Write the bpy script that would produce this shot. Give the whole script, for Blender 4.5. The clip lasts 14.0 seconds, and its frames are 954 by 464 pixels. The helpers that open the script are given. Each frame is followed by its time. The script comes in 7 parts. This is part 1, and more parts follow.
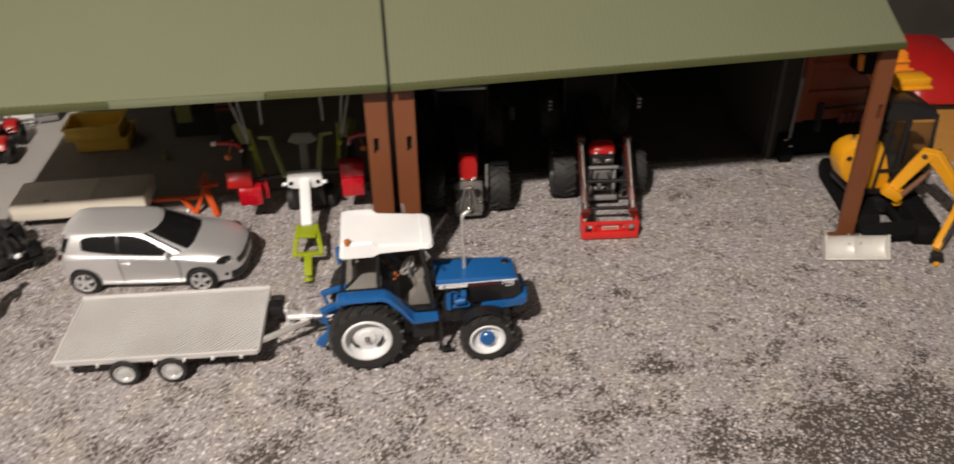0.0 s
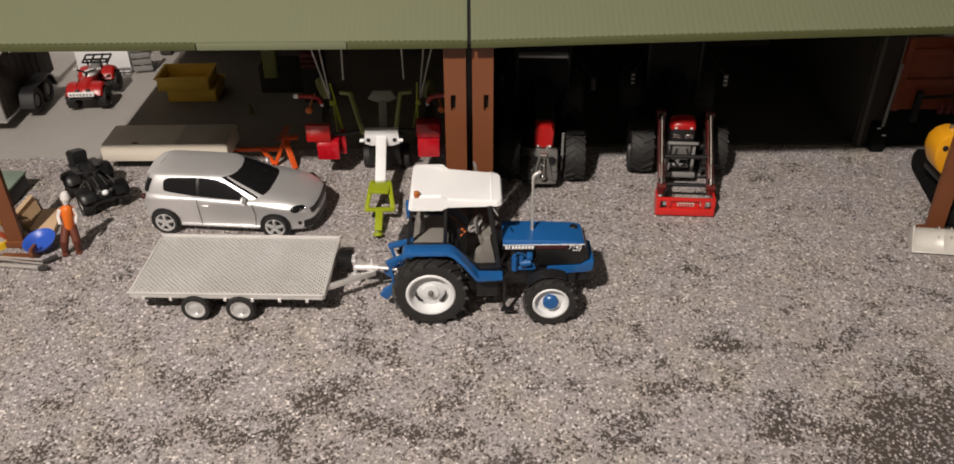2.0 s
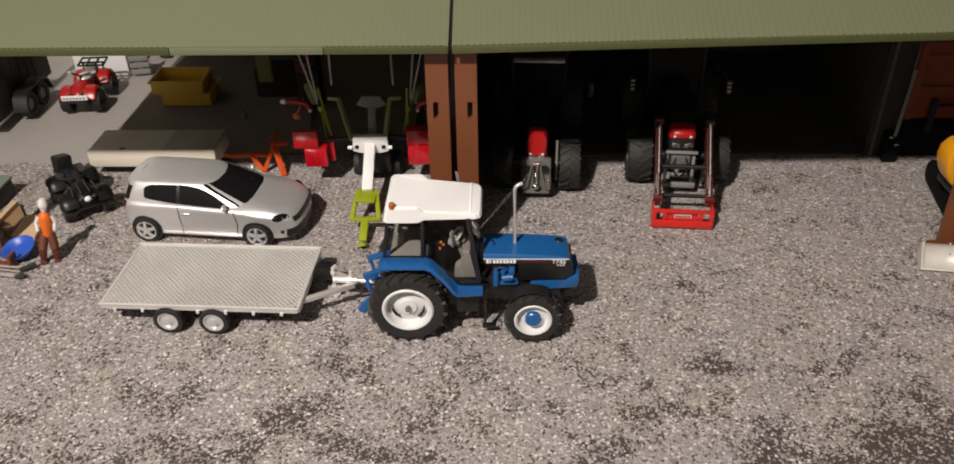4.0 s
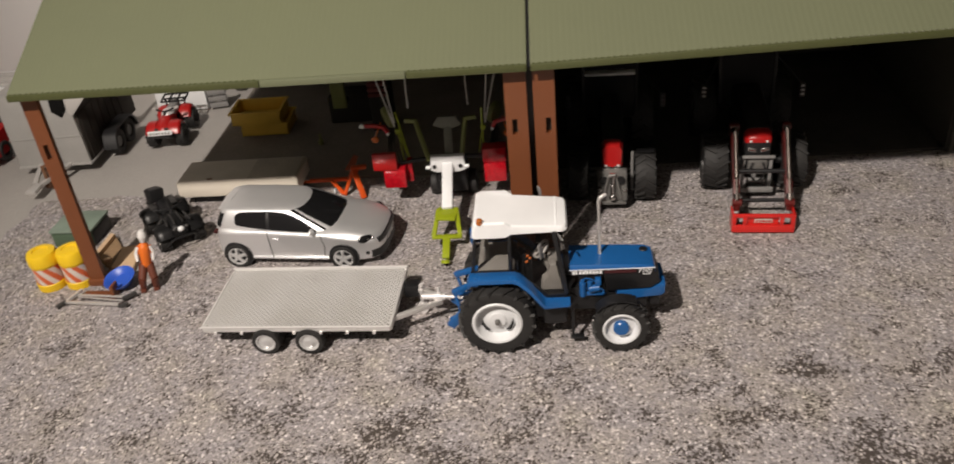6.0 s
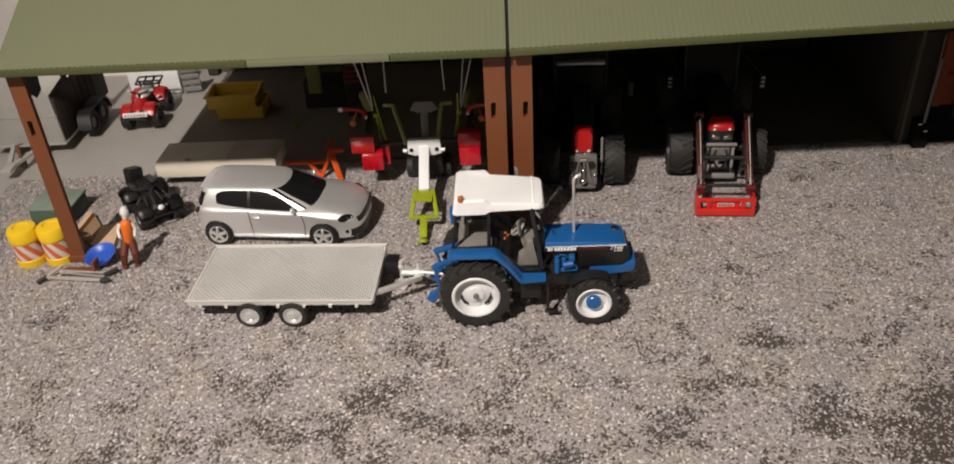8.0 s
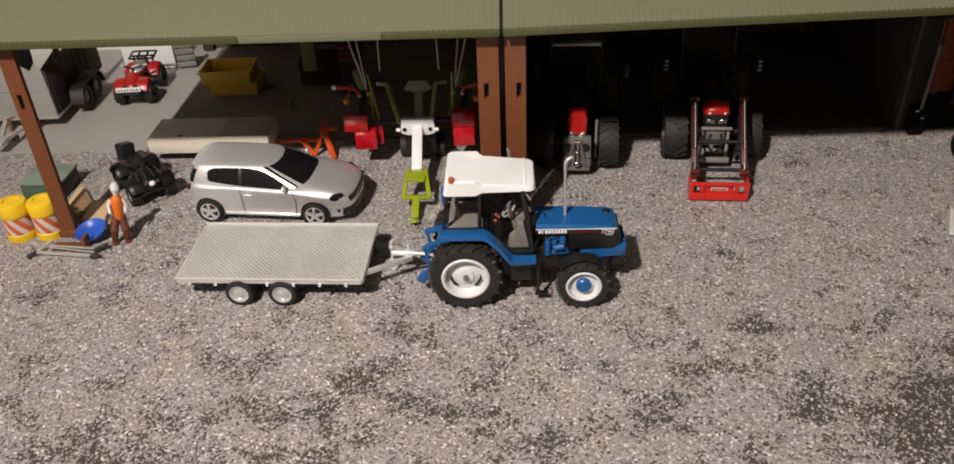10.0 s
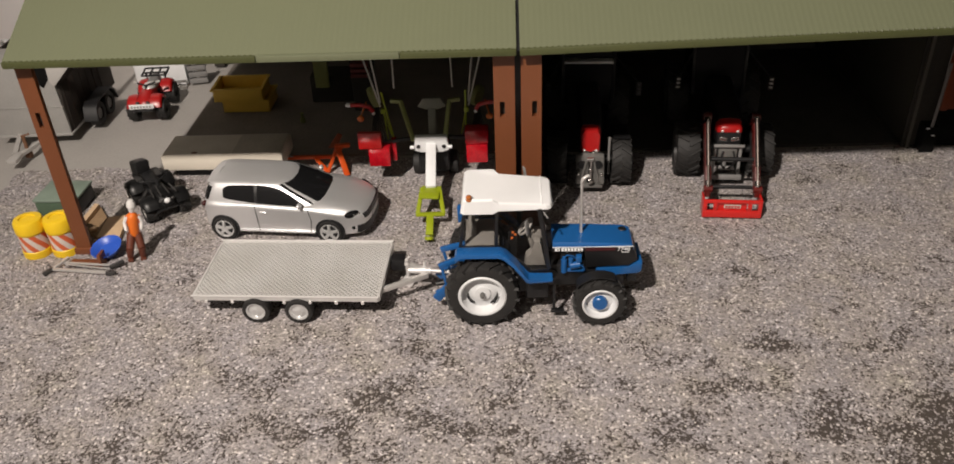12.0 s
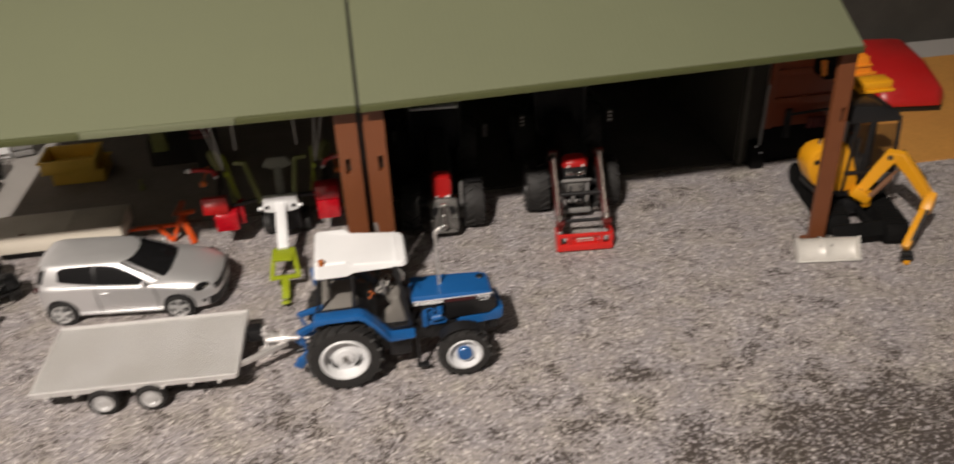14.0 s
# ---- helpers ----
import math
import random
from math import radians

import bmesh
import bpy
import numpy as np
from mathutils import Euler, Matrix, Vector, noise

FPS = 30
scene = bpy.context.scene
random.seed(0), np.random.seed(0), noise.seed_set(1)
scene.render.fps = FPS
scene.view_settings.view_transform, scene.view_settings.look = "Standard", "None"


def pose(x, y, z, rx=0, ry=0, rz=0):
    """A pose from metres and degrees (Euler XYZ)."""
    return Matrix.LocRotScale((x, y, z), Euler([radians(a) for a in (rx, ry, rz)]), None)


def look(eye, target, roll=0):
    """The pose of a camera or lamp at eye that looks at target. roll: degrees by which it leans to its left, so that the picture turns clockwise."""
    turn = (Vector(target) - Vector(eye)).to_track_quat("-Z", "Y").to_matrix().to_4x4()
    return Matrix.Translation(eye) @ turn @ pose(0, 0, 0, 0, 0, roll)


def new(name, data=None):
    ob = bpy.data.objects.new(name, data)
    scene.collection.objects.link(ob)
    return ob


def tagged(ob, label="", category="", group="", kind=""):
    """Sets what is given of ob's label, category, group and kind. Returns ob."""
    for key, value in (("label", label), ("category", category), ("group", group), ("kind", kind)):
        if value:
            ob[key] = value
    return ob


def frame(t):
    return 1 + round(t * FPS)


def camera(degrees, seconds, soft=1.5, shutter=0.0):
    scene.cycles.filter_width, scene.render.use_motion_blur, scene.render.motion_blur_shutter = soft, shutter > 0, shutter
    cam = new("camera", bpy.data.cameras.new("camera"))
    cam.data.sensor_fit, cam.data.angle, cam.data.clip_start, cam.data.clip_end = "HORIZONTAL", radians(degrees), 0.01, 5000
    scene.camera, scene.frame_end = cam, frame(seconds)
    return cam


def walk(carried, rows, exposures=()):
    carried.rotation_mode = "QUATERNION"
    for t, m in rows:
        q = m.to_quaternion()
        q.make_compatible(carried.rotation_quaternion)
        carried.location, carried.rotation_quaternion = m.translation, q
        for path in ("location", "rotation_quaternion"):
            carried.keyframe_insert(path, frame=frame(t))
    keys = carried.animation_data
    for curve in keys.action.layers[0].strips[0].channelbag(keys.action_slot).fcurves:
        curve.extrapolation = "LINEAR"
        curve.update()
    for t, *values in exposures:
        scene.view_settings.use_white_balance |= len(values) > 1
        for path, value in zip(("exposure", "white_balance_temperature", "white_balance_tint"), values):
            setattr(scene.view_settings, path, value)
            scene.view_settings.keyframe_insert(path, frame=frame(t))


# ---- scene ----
# ---- camera and walk ----
SHUTTER = 0.6
cam = camera(58.07, 14.0, 1.7, SHUTTER)
PATH = [
    (0, -0.0043, -0.5385, 0.3915, 57.07, 0.75, -7.06),
    (0.2, -0.0081, -0.5456, 0.3904, 57.06, 0.27, -5.26),
    (0.5, -0.0069, -0.5544, 0.3878, 56.79, -0.23, -3.98),
    (1, -0.0031, -0.5557, 0.3867, 56.53, -0.49, -3.24),
    (1.5, -0.0011, -0.5540, 0.3757, 56.40, -0.37, -1.81),
    (2, 0.0009, -0.5473, 0.3735, 56.44, 0.28, -0.56),
    (2.2, 0.0008, -0.5410, 0.3742, 56.41, 0.31, -0.58),
    (4.3, 0.0339, -0.5231, 0.3666, 56.63, 1.21, 2.46),
    (4.4, 0.0294, -0.5227, 0.3667, 57.00, 1.55, 3.32),
    (4.5, 0.0245, -0.5223, 0.3661, 57.67, 1.99, 4.15),
    (4.6, 0.0187, -0.5215, 0.3684, 58.02, 2.40, 4.82),
    (4.9, 0.0144, -0.5264, 0.3725, 58.23, 2.48, 5.07),
    (5, 0.0110, -0.5261, 0.3718, 58.16, 2.59, 4.96),
    (5.2, 0.0082, -0.5298, 0.3672, 58.34, 2.80, 5.08),
    (5.5, 0.0044, -0.5378, 0.3699, 57.98, 3.15, 5.00),
    (6, 0.0136, -0.5350, 0.3725, 57.76, 4.90, 3.16),
    (6.5, 0.0242, -0.5359, 0.3779, 57.74, 3.94, 0.93),
    (7, 0.0191, -0.5497, 0.3773, 57.92, 3.75, 0.43),
    (7.5, 0.0106, -0.5598, 0.3759, 58.14, 3.64, 0.73),
    (8, -0.0006, -0.5630, 0.3758, 57.39, 2.89, 0.99),
    (8.5, -0.0022, -0.5562, 0.3684, 55.71, 2.67, 1.19),
    (8.7, 0.0002, -0.5536, 0.3711, 55.64, 2.60, 1.07),
    (10.8, 0.0056, -0.5633, 0.3756, 56.57, 1.98, 1.61),
    (11, 0.0043, -0.5630, 0.3756, 56.69, 1.96, 1.59),
    (11.5, -0.0076, -0.5621, 0.3807, 56.74, 1.97, 1.61),
    (12, -0.0054, -0.5606, 0.3796, 56.92, 2.16, 1.47),
    (12.5, 0.0013, -0.5608, 0.3802, 57.03, 3.60, 0.60),
    (13, -0.0003, -0.5523, 0.3879, 56.56, 4.71, -0.38),
    (13.2, -0.0053, -0.5527, 0.3880, 56.54, 4.59, -0.62),
    (13.5, -0.0041, -0.5583, 0.3975, 57.09, 3.63, -2.36),
    (13.7, -0.0012, -0.5573, 0.3953, 57.71, 3.21, -5.09),
    (14, 0.0050, -0.5464, 0.3911, 58.41, 2.22, -8.90),
]
walk(cam, [(t, pose(x, y, z, rx, ry, rz)) for t, x, y, z, rx, ry, rz in PATH], ((0.0, 0.19), (0.5, 0.20), (1.5, 0.20), (2.0, 0.04), (5.0, 0.05), (6.5, 0.03), (13.0, 0.03), (14.0, 0.08)))

# ---- light: one lamp hanging over the table, in a closed room ----
scene.view_settings.exposure = 0.0
LAMP = (-0.47, -1.015, 1.25)
lamp_data = bpy.data.lights.new("room_lamp", "SPOT")
lamp_data.spot_size, lamp_data.spot_blend = math.radians(54), 1.0
lamp_data.energy, lamp_data.shadow_soft_size, lamp_data.color = 108.0, 0.024, (1.0, 0.895, 0.80)
lamp_ob = new("room_lamp", lamp_data)
lamp_ob.matrix_basis = look(LAMP, (0.07, 0.15, 0.0))
# point light added at the lamp's place to raise bounce from the room
glow_data = bpy.data.lights.new("lamp_fill_glow", "POINT")
glow_data.energy, glow_data.shadow_soft_size, glow_data.color = 21.5, 0.03, (1.0, 0.895, 0.80)
glow_ob = new("lamp_fill_glow", glow_data)
glow_ob.location = LAMP
world = bpy.data.worlds.new("room_air")
scene.world = world
world.use_nodes = True
world.node_tree.nodes["Background"].inputs[0].default_value = (1.0, 0.9, 0.8, 1)
world.node_tree.nodes["Background"].inputs[1].default_value = 0.006

# ---- materials ----
def mat(name, color, rough=0.5, metal=0.0, vary=0.12, scale=60.0, fine=900.0, bump=0.02, coat=0.0, second=None, mix=0.5, alpha=1.0, spec=0.5):
    """A surface with variation at two scales: wear (scale per metre) and grain (fine per metre)."""
    m = bpy.data.materials.new(name)
    m.use_nodes = True
    nt = m.node_tree
    n, l = nt.nodes, nt.links
    b = n["Principled BSDF"]
    tc = n.new("ShaderNodeTexCoord")
    n1 = n.new("ShaderNodeTexNoise")
    n1.inputs["Scale"].default_value, n1.inputs["Detail"].default_value = scale, 5
    n2 = n.new("ShaderNodeTexNoise")
    n2.inputs["Scale"].default_value, n2.inputs["Detail"].default_value = fine, 2
    for q in (n1, n2):
        l.new(tc.outputs["Object"], q.inputs["Vector"])
    ramp = n.new("ShaderNodeMapRange")
    ramp.inputs["From Min"].default_value, ramp.inputs["From Max"].default_value = 0.3, 0.7
    l.new(n1.outputs["Fac"], ramp.inputs["Value"])
    other = second or tuple(c * (1 - 2.2 * vary) for c in color)
    mx = n.new("ShaderNodeMix")
    mx.data_type = "RGBA"
    mx.inputs[6].default_value = (*color, 1)
    mx.inputs[7].default_value = (*other, 1)
    sc = n.new("ShaderNodeMath")
    sc.operation = "MULTIPLY"
    sc.inputs[1].default_value = mix
    l.new(ramp.outputs[0], sc.inputs[0])
    l.new(sc.outputs[0], mx.inputs[0])
    g = n.new("ShaderNodeMix")
    g.data_type, g.blend_type = "RGBA", "OVERLAY"
    g.inputs[0].default_value = min(0.6, vary * 2)
    l.new(mx.outputs[2], g.inputs[6])
    l.new(n2.outputs["Fac"], g.inputs[7])
    l.new(g.outputs[2], b.inputs["Base Color"])
    rr = n.new("ShaderNodeMapRange")
    rr.inputs["To Min"].default_value, rr.inputs["To Max"].default_value = max(0.03, rough - 0.08), min(1, rough + 0.12)
    l.new(n1.outputs["Fac"], rr.inputs["Value"])
    l.new(rr.outputs[0], b.inputs["Roughness"])
    b.inputs["Metallic"].default_value = metal
    b.inputs["Coat Weight"].default_value = coat
    b.inputs["Specular IOR Level"].default_value = spec
    if alpha < 1:
        b.inputs["Alpha"].default_value = alpha
    if bump:
        bp = n.new("ShaderNodeBump")
        bp.inputs["Strength"].default_value, bp.inputs["Distance"].default_value = min(1, bump * 10), 0.0003
        l.new(n2.outputs["Fac"], bp.inputs["Height"])
        l.new(bp.outputs[0], b.inputs["Normal"])
    return m


# ---- mesh tools ----
def box(bm, x0, x1, y0, y1, z0, z1, bev=0.0, m=None, seg=2):
    """A block between two corners, its edges rounded by bev."""
    r = bmesh.ops.create_cube(bm, size=1)
    vs = r["verts"]
    for v in vs:
        v.co = Vector(((x0 + x1) / 2 + v.co.x * (x1 - x0), (y0 + y1) / 2 + v.co.y * (y1 - y0), (z0 + z1) / 2 + v.co.z * (z1 - z0)))
    fs = {f for v in vs for f in v.link_faces}
    if bev:
        es = {e for v in vs for e in v.link_edges}
        rb = bmesh.ops.bevel(bm, geom=list(es), offset=bev, segments=seg, affect="EDGES", profile=0.5)
        vs = list({v for f in rb["faces"] for v in f.verts} | {v for v in vs if v.is_valid})
    if m is not None:
        bmesh.ops.transform(bm, matrix=m, verts=[v for v in vs if v.is_valid])
    return vs


def rod(bm, a, b, r, seg=10, r2=None, caps=True):
    """A round bar from a to b."""
    a, b = Vector(a), Vector(b)
    d = b - a
    m = Matrix.Translation((a + b) / 2) @ d.to_track_quat("Z", "Y").to_matrix().to_4x4()
    bmesh.ops.create_cone(bm, cap_ends=caps, segments=seg, radius1=r, radius2=r if r2 is None else r2, depth=d.length, matrix=m)


def bar(bm, a, b, w, h, bev=0.0, roll=0.0):
    """A square bar from a to b, w wide and h thick."""
    a, b = Vector(a), Vector(b)
    d = b - a
    m = Matrix.Translation((a + b) / 2) @ d.to_track_quat("X", "Z").to_matrix().to_4x4() @ pose(0, 0, 0, roll)
    box(bm, -d.length / 2, d.length / 2, -w / 2, w / 2, -h / 2, h / 2, bev, m)


def pipe(bm, pts, r, seg=8):
    """A bent tube through points."""
    pts = [Vector(p) for p in pts]
    rings = []
    for i, p in enumerate(pts):
        d = (pts[min(i + 1, len(pts) - 1)] - pts[max(i - 1, 0)]).normalized()
        q = d.to_track_quat("Z", "Y")
        rings.append([bm.verts.new(p + q @ Vector((r * math.cos(6.28319 * k / seg), r * math.sin(6.28319 * k / seg), 0))) for k in range(seg)])
    for s, e in zip(rings, rings[1:]):
        for k in range(seg):
            bm.faces.new((s[k], s[(k + 1) % seg], e[(k + 1) % seg], e[k]))
    bm.faces.new(rings[0][::-1])
    bm.faces.new(rings[-1])


def lathe(bm, profile, seg=32, m=None):
    """A turned body: profile of (radius, height) about the Y axis (height along Y)."""
    rings = []
    for r, h in profile:
        if r < 1e-6:
            rings.append([bm.verts.new((0, h, 0))])
        else:
            rings.append([bm.verts.new((r * math.cos(2 * math.pi * k / seg), h, r * math.sin(2 * math.pi * k / seg))) for k in range(seg)])
    for s, e in zip(rings, rings[1:]):
        for k in range(seg):
            q = (k + 1) % seg
            if len(s) == 1 and len(e) == 1:
                continue
            if len(s) == 1:
                bm.faces.new((s[0], e[q], e[k]))
            elif len(e) == 1:
                bm.faces.new((s[k], s[q], e[0]))
            else:
                bm.faces.new((s[k], s[q], e[q], e[k]))
    vs = [v for ring in rings for v in ring]
    if m is not None:
        bmesh.ops.transform(bm, matrix=m, verts=vs)
    return vs


def prism(bm, outline, y0, y1, bev=0.0, m=None):
    """A plate cut to an outline of (x, z), from y0 to y1."""
    a = [bm.verts.new((x, y0, z)) for x, z in outline]
    b = [bm.verts.new((x, y1, z)) for x, z in outline]
    n = len(a)
    fs = [bm.faces.new(a), bm.faces.new(b[::-1])]
    for i in range(n):
        fs.append(bm.faces.new((a[i], b[i], b[(i + 1) % n], a[(i + 1) % n])))
    vs = a + b
    if bev:
        es = {e for f in fs[:2] for e in f.edges}
        r = bmesh.ops.bevel(bm, geom=list(es), offset=bev, segments=2, affect="EDGES", profile=0.5)
        vs = list({v for f in r["faces"] for v in f.verts} | {v for v in vs if v.is_valid})
    if m is not None:
        bmesh.ops.transform(bm, matrix=m, verts=[v for v in vs if v.is_valid])
    return vs


def loft(bm, sections, close=True, ends=True):
    """A skin over cross-sections, each a ring of points."""
    rings = [[bm.verts.new(p) for p in s] for s in sections]
    for s, e in zip(rings, rings[1:]):
        n = len(s)
        for k in range(n if close else n - 1):
            bm.faces.new((s[k], s[(k + 1) % n], e[(k + 1) % n], e[k]))
    if ends:
        bm.faces.new(rings[0][::-1])
        bm.faces.new(rings[-1])
    return rings


def mesh_of(name, bm, material, smooth=40):
    me = bpy.data.meshes.new(name)
    bmesh.ops.recalc_face_normals(bm, faces=bm.faces[:])
    bm.to_mesh(me)
    bm.free()
    me.materials.append(material)
    if smooth:
        me.polygons.foreach_set("use_smooth", [True] * len(me.polygons))
        me.set_sharp_from_angle(angle=radians(smooth))
    return me


def part(name, bm, material, parent, label="", smooth=40):
    """One mesh object under a thing or part."""
    ob = new(name, mesh_of(name, bm, material, smooth))
    ob.parent = parent
    return tagged(ob, label)


def thing(name, label, category, at=(0, 0, 0), rz=0, group="", kind=""):
    ob = new(name)
    ob.empty_display_size = 0.01
    ob.matrix_basis = pose(*at, 0, 0, rz)
    return tagged(ob, label, category, group, kind)


def solid(name, bm, material, label, category, kind="", group="", smooth=40):
    """A thing or a piece of the setting that is one mesh."""
    return tagged(new(name, mesh_of(name, bm, material, smooth)), label, category, group, kind)


BM = bmesh.new

# ---- colours ----
GREEN_ROOF = mat("green_roof_plastic", (0.142, 0.155, 0.092), 0.5, vary=0.05, scale=14, fine=1500, bump=0.01)
# near-black tone with the gloom of the shed put into it
SHED_DARK = mat("shade_dark_board", (0.050, 0.046, 0.040), 0.8, vary=0.2, scale=30, spec=0.2)
GREEN_TRIM = mat("green_trim_plastic", (0.066, 0.073, 0.025), 0.5, vary=0.08)
BROWN = mat("brown_plastic", (0.172, 0.056, 0.021), 0.45, vary=0.08, scale=40)
BLACK = mat("black_plastic", (0.012, 0.012, 0.013), 0.4, vary=0.2)
RUBBER = mat("black_rubber", (0.013, 0.0125, 0.0125), 0.65, vary=0.25, scale=120, second=(0.027, 0.025, 0.023))
WHITE = mat("white_plastic", (0.86, 0.87, 0.88), 0.35, vary=0.04)
BLUE = mat("blue_paint", (0.012, 0.10, 0.31), 0.28, vary=0.06, coat=0.3)
RED = mat("red_paint", (0.43, 0.012, 0.012), 0.3, vary=0.08, coat=0.3)
SILVER = mat("silver_paint", (0.86, 0.86, 0.87), 0.40, 0.72, vary=0.03, fine=2500, coat=0.35)


def gravel_material():
    m = bpy.data.materials.new("grey_gravel")
    m.use_nodes = True
    nt = m.node_tree
    n, l = nt.nodes, nt.links
    b = n["Principled BSDF"]
    tc = n.new("ShaderNodeTexCoord")
    vo = n.new("ShaderNodeTexVoronoi")
    vo.inputs["Scale"].default_value = 700
    l.new(tc.outputs["Object"], vo.inputs["Vector"])
    sep = n.new("ShaderNodeSeparateColor")
    l.new(vo.outputs["Color"], sep.inputs[0])
    big = n.new("ShaderNodeTexNoise")
    big.inputs["Scale"].default_value, big.inputs["Detail"].default_value, big.inputs["Roughness"].default_value = 34, 7, 0.72
    l.new(tc.outputs["Object"], big.inputs["Vector"])
    tone = n.new("ShaderNodeValToRGB")
    e = tone.color_ramp.elements
    e[0].position, e[0].color = 0.0, (0.17, 0.153, 0.147, 1)
    e[1].position, e[1].color = 1.0, (0.78, 0.73, 0.71, 1)
    for p, c in ((0.16, (0.255, 0.236, 0.233, 1)), (0.6, (0.345, 0.318, 0.310, 1)), (0.90, (0.44, 0.402, 0.392, 1))):
        q = e.new(p)
        q.color = c
    l.new(sep.outputs[0], tone.inputs[0])
    # bare dark base shows where stones are thin
    thin = n.new("ShaderNodeMapRange")
    thin.inputs["From Min"].default_value, thin.inputs["From Max"].default_value = 0.50, 0.66
    thin.inputs["To Min"].default_value, thin.inputs["To Max"].default_value = 0.045, 0.78
    # dark base grows denser towards the near side (-y)
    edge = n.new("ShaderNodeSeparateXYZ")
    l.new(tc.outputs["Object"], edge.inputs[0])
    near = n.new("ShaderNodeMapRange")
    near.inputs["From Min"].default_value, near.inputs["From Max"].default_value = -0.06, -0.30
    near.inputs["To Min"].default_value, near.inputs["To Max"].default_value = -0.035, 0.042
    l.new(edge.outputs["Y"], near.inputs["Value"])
    # bare patches: centre, half sizes, strength
    flat = n.new("ShaderNodeVectorMath")
    flat.operation = "MULTIPLY"
    flat.inputs[1].default_value = (1, 1, 0)
    l.new(tc.outputs["Object"], flat.inputs[0])
    total = near.outputs[0]
    for cx, cy, rx, ry, amp in ((0.30, -0.185, 0.085, 0.055, 0.17), (0.245, -0.205, 0.08, 0.05, 0.09), (0.40, -0.24, 0.16, 0.08, 0.17), (0.166, -0.121, 0.026, 0.008, 0.17), (0.104, -0.135, 0.032, 0.010, 0.16),
                                (0.086, -0.122, 0.020, 0.007, 0.09), (0.228, -0.123, 0.028, 0.008, 0.15), (0.127, -0.162, 0.034, 0.016, 0.11), (0.173, -0.190, 0.016, 0.022, 0.12), (0.005, -0.138, 0.022, 0.032, 0.08),
                                (0.080, -0.208, 0.030, 0.016, 0.09), (0.004, -0.217, 0.030, 0.016, 0.10), (-0.20, -0.235, 0.10, 0.040, 0.08), (0.166, -0.042, 0.030, 0.012, 0.08), (-0.02, -0.26, 0.12, 0.03, 0.07),
                                (-0.076, -0.118, 0.026, 0.020, 0.09), (-0.047, -0.128, 0.016, 0.016, 0.10), (-0.078, -0.158, 0.026, 0.014, 0.09), (-0.092, -0.175, 0.038, 0.018, 0.10), (-0.040, -0.190, 0.026, 0.018, 0.10), (-0.122, -0.104, 0.012, 0.014, 0.09), (-0.166, -0.154, 0.034, 0.016, 0.10), (-0.100, -0.200, 0.022, 0.014, 0.09)):
        off = n.new("ShaderNodeVectorMath")
        off.operation = "SUBTRACT"
        off.inputs[1].default_value = (cx, cy, 0)
        l.new(flat.outputs[0], off.inputs[0])
        div = n.new("ShaderNodeVectorMath")
        div.operation = "DIVIDE"
        div.inputs[1].default_value = (rx, ry, 1)
        l.new(off.outputs[0], div.inputs[0])
        ln = n.new("ShaderNodeVectorMath")
        ln.operation = "LENGTH"
        l.new(div.outputs[0], ln.inputs[0])
        mr = n.new("ShaderNodeMapRange")
        mr.interpolation_type = "SMOOTHSTEP"
        mr.inputs["From Min"].default_value, mr.inputs["From Max"].default_value = 1.25, 0.2
        mr.inputs["To Min"].default_value, mr.inputs["To Max"].default_value = 0.0, amp
        l.new(ln.outputs["Value"], mr.inputs["Value"])
        plus = n.new("ShaderNodeMath")
        l.new(total, plus.inputs[0])
        l.new(mr.outputs[0], plus.inputs[1])
        total = plus.outputs[0]
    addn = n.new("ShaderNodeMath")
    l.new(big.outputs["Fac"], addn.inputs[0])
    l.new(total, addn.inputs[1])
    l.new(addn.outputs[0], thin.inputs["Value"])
    lt = n.new("ShaderNodeMath")
    lt.operation = "LESS_THAN"
    l.new(sep.outputs[1], lt.inputs[0])
    l.new(thin.outputs[0], lt.inputs[1])
    mx = n.new("ShaderNodeMix")
    mx.data_type = "RGBA"
    l.new(lt.outputs[0], mx.inputs[0])
    l.new(tone.outputs[0], mx.inputs[6])
    mx.inputs[7].default_value = (0.066, 0.054, 0.047, 1)
    # broad drifts of warmer and greyer stone
    drift = n.new("ShaderNodeTexNoise")
    drift.inputs["Scale"].default_value, drift.inputs["Detail"].default_value, drift.inputs["Roughness"].default_value = 24.0, 5, 0.7
    l.new(tc.outputs["Object"], drift.inputs["Vector"])
    hue = n.new("ShaderNodeValToRGB")
    h = hue.color_ramp.elements
    h[0].position, h[0].color = 0.30, (0.97, 0.98, 1.04, 1)
    h[1].position, h[1].color = 0.70, (1.01, 1.01, 0.91, 1)
    for p, c in ((0.44, (0.985, 0.987, 1.02, 1)), (0.55, (1.005, 0.99, 0.975, 1))):
        h.new(p).color = c
    l.new(drift.outputs["Fac"], hue.inputs[0])
    tint = n.new("ShaderNodeMix")
    tint.data_type, tint.blend_type = "RGBA", "MULTIPLY"
    tint.inputs[0].default_value = 1.0
    l.new(mx.outputs[2], tint.inputs[6])
    l.new(hue.outputs[0], tint.inputs[7])
    l.new(tint.outputs[2], b.inputs["Base Color"])
    b.inputs["Roughness"].default_value = 0.85
    bp = n.new("ShaderNodeBump")
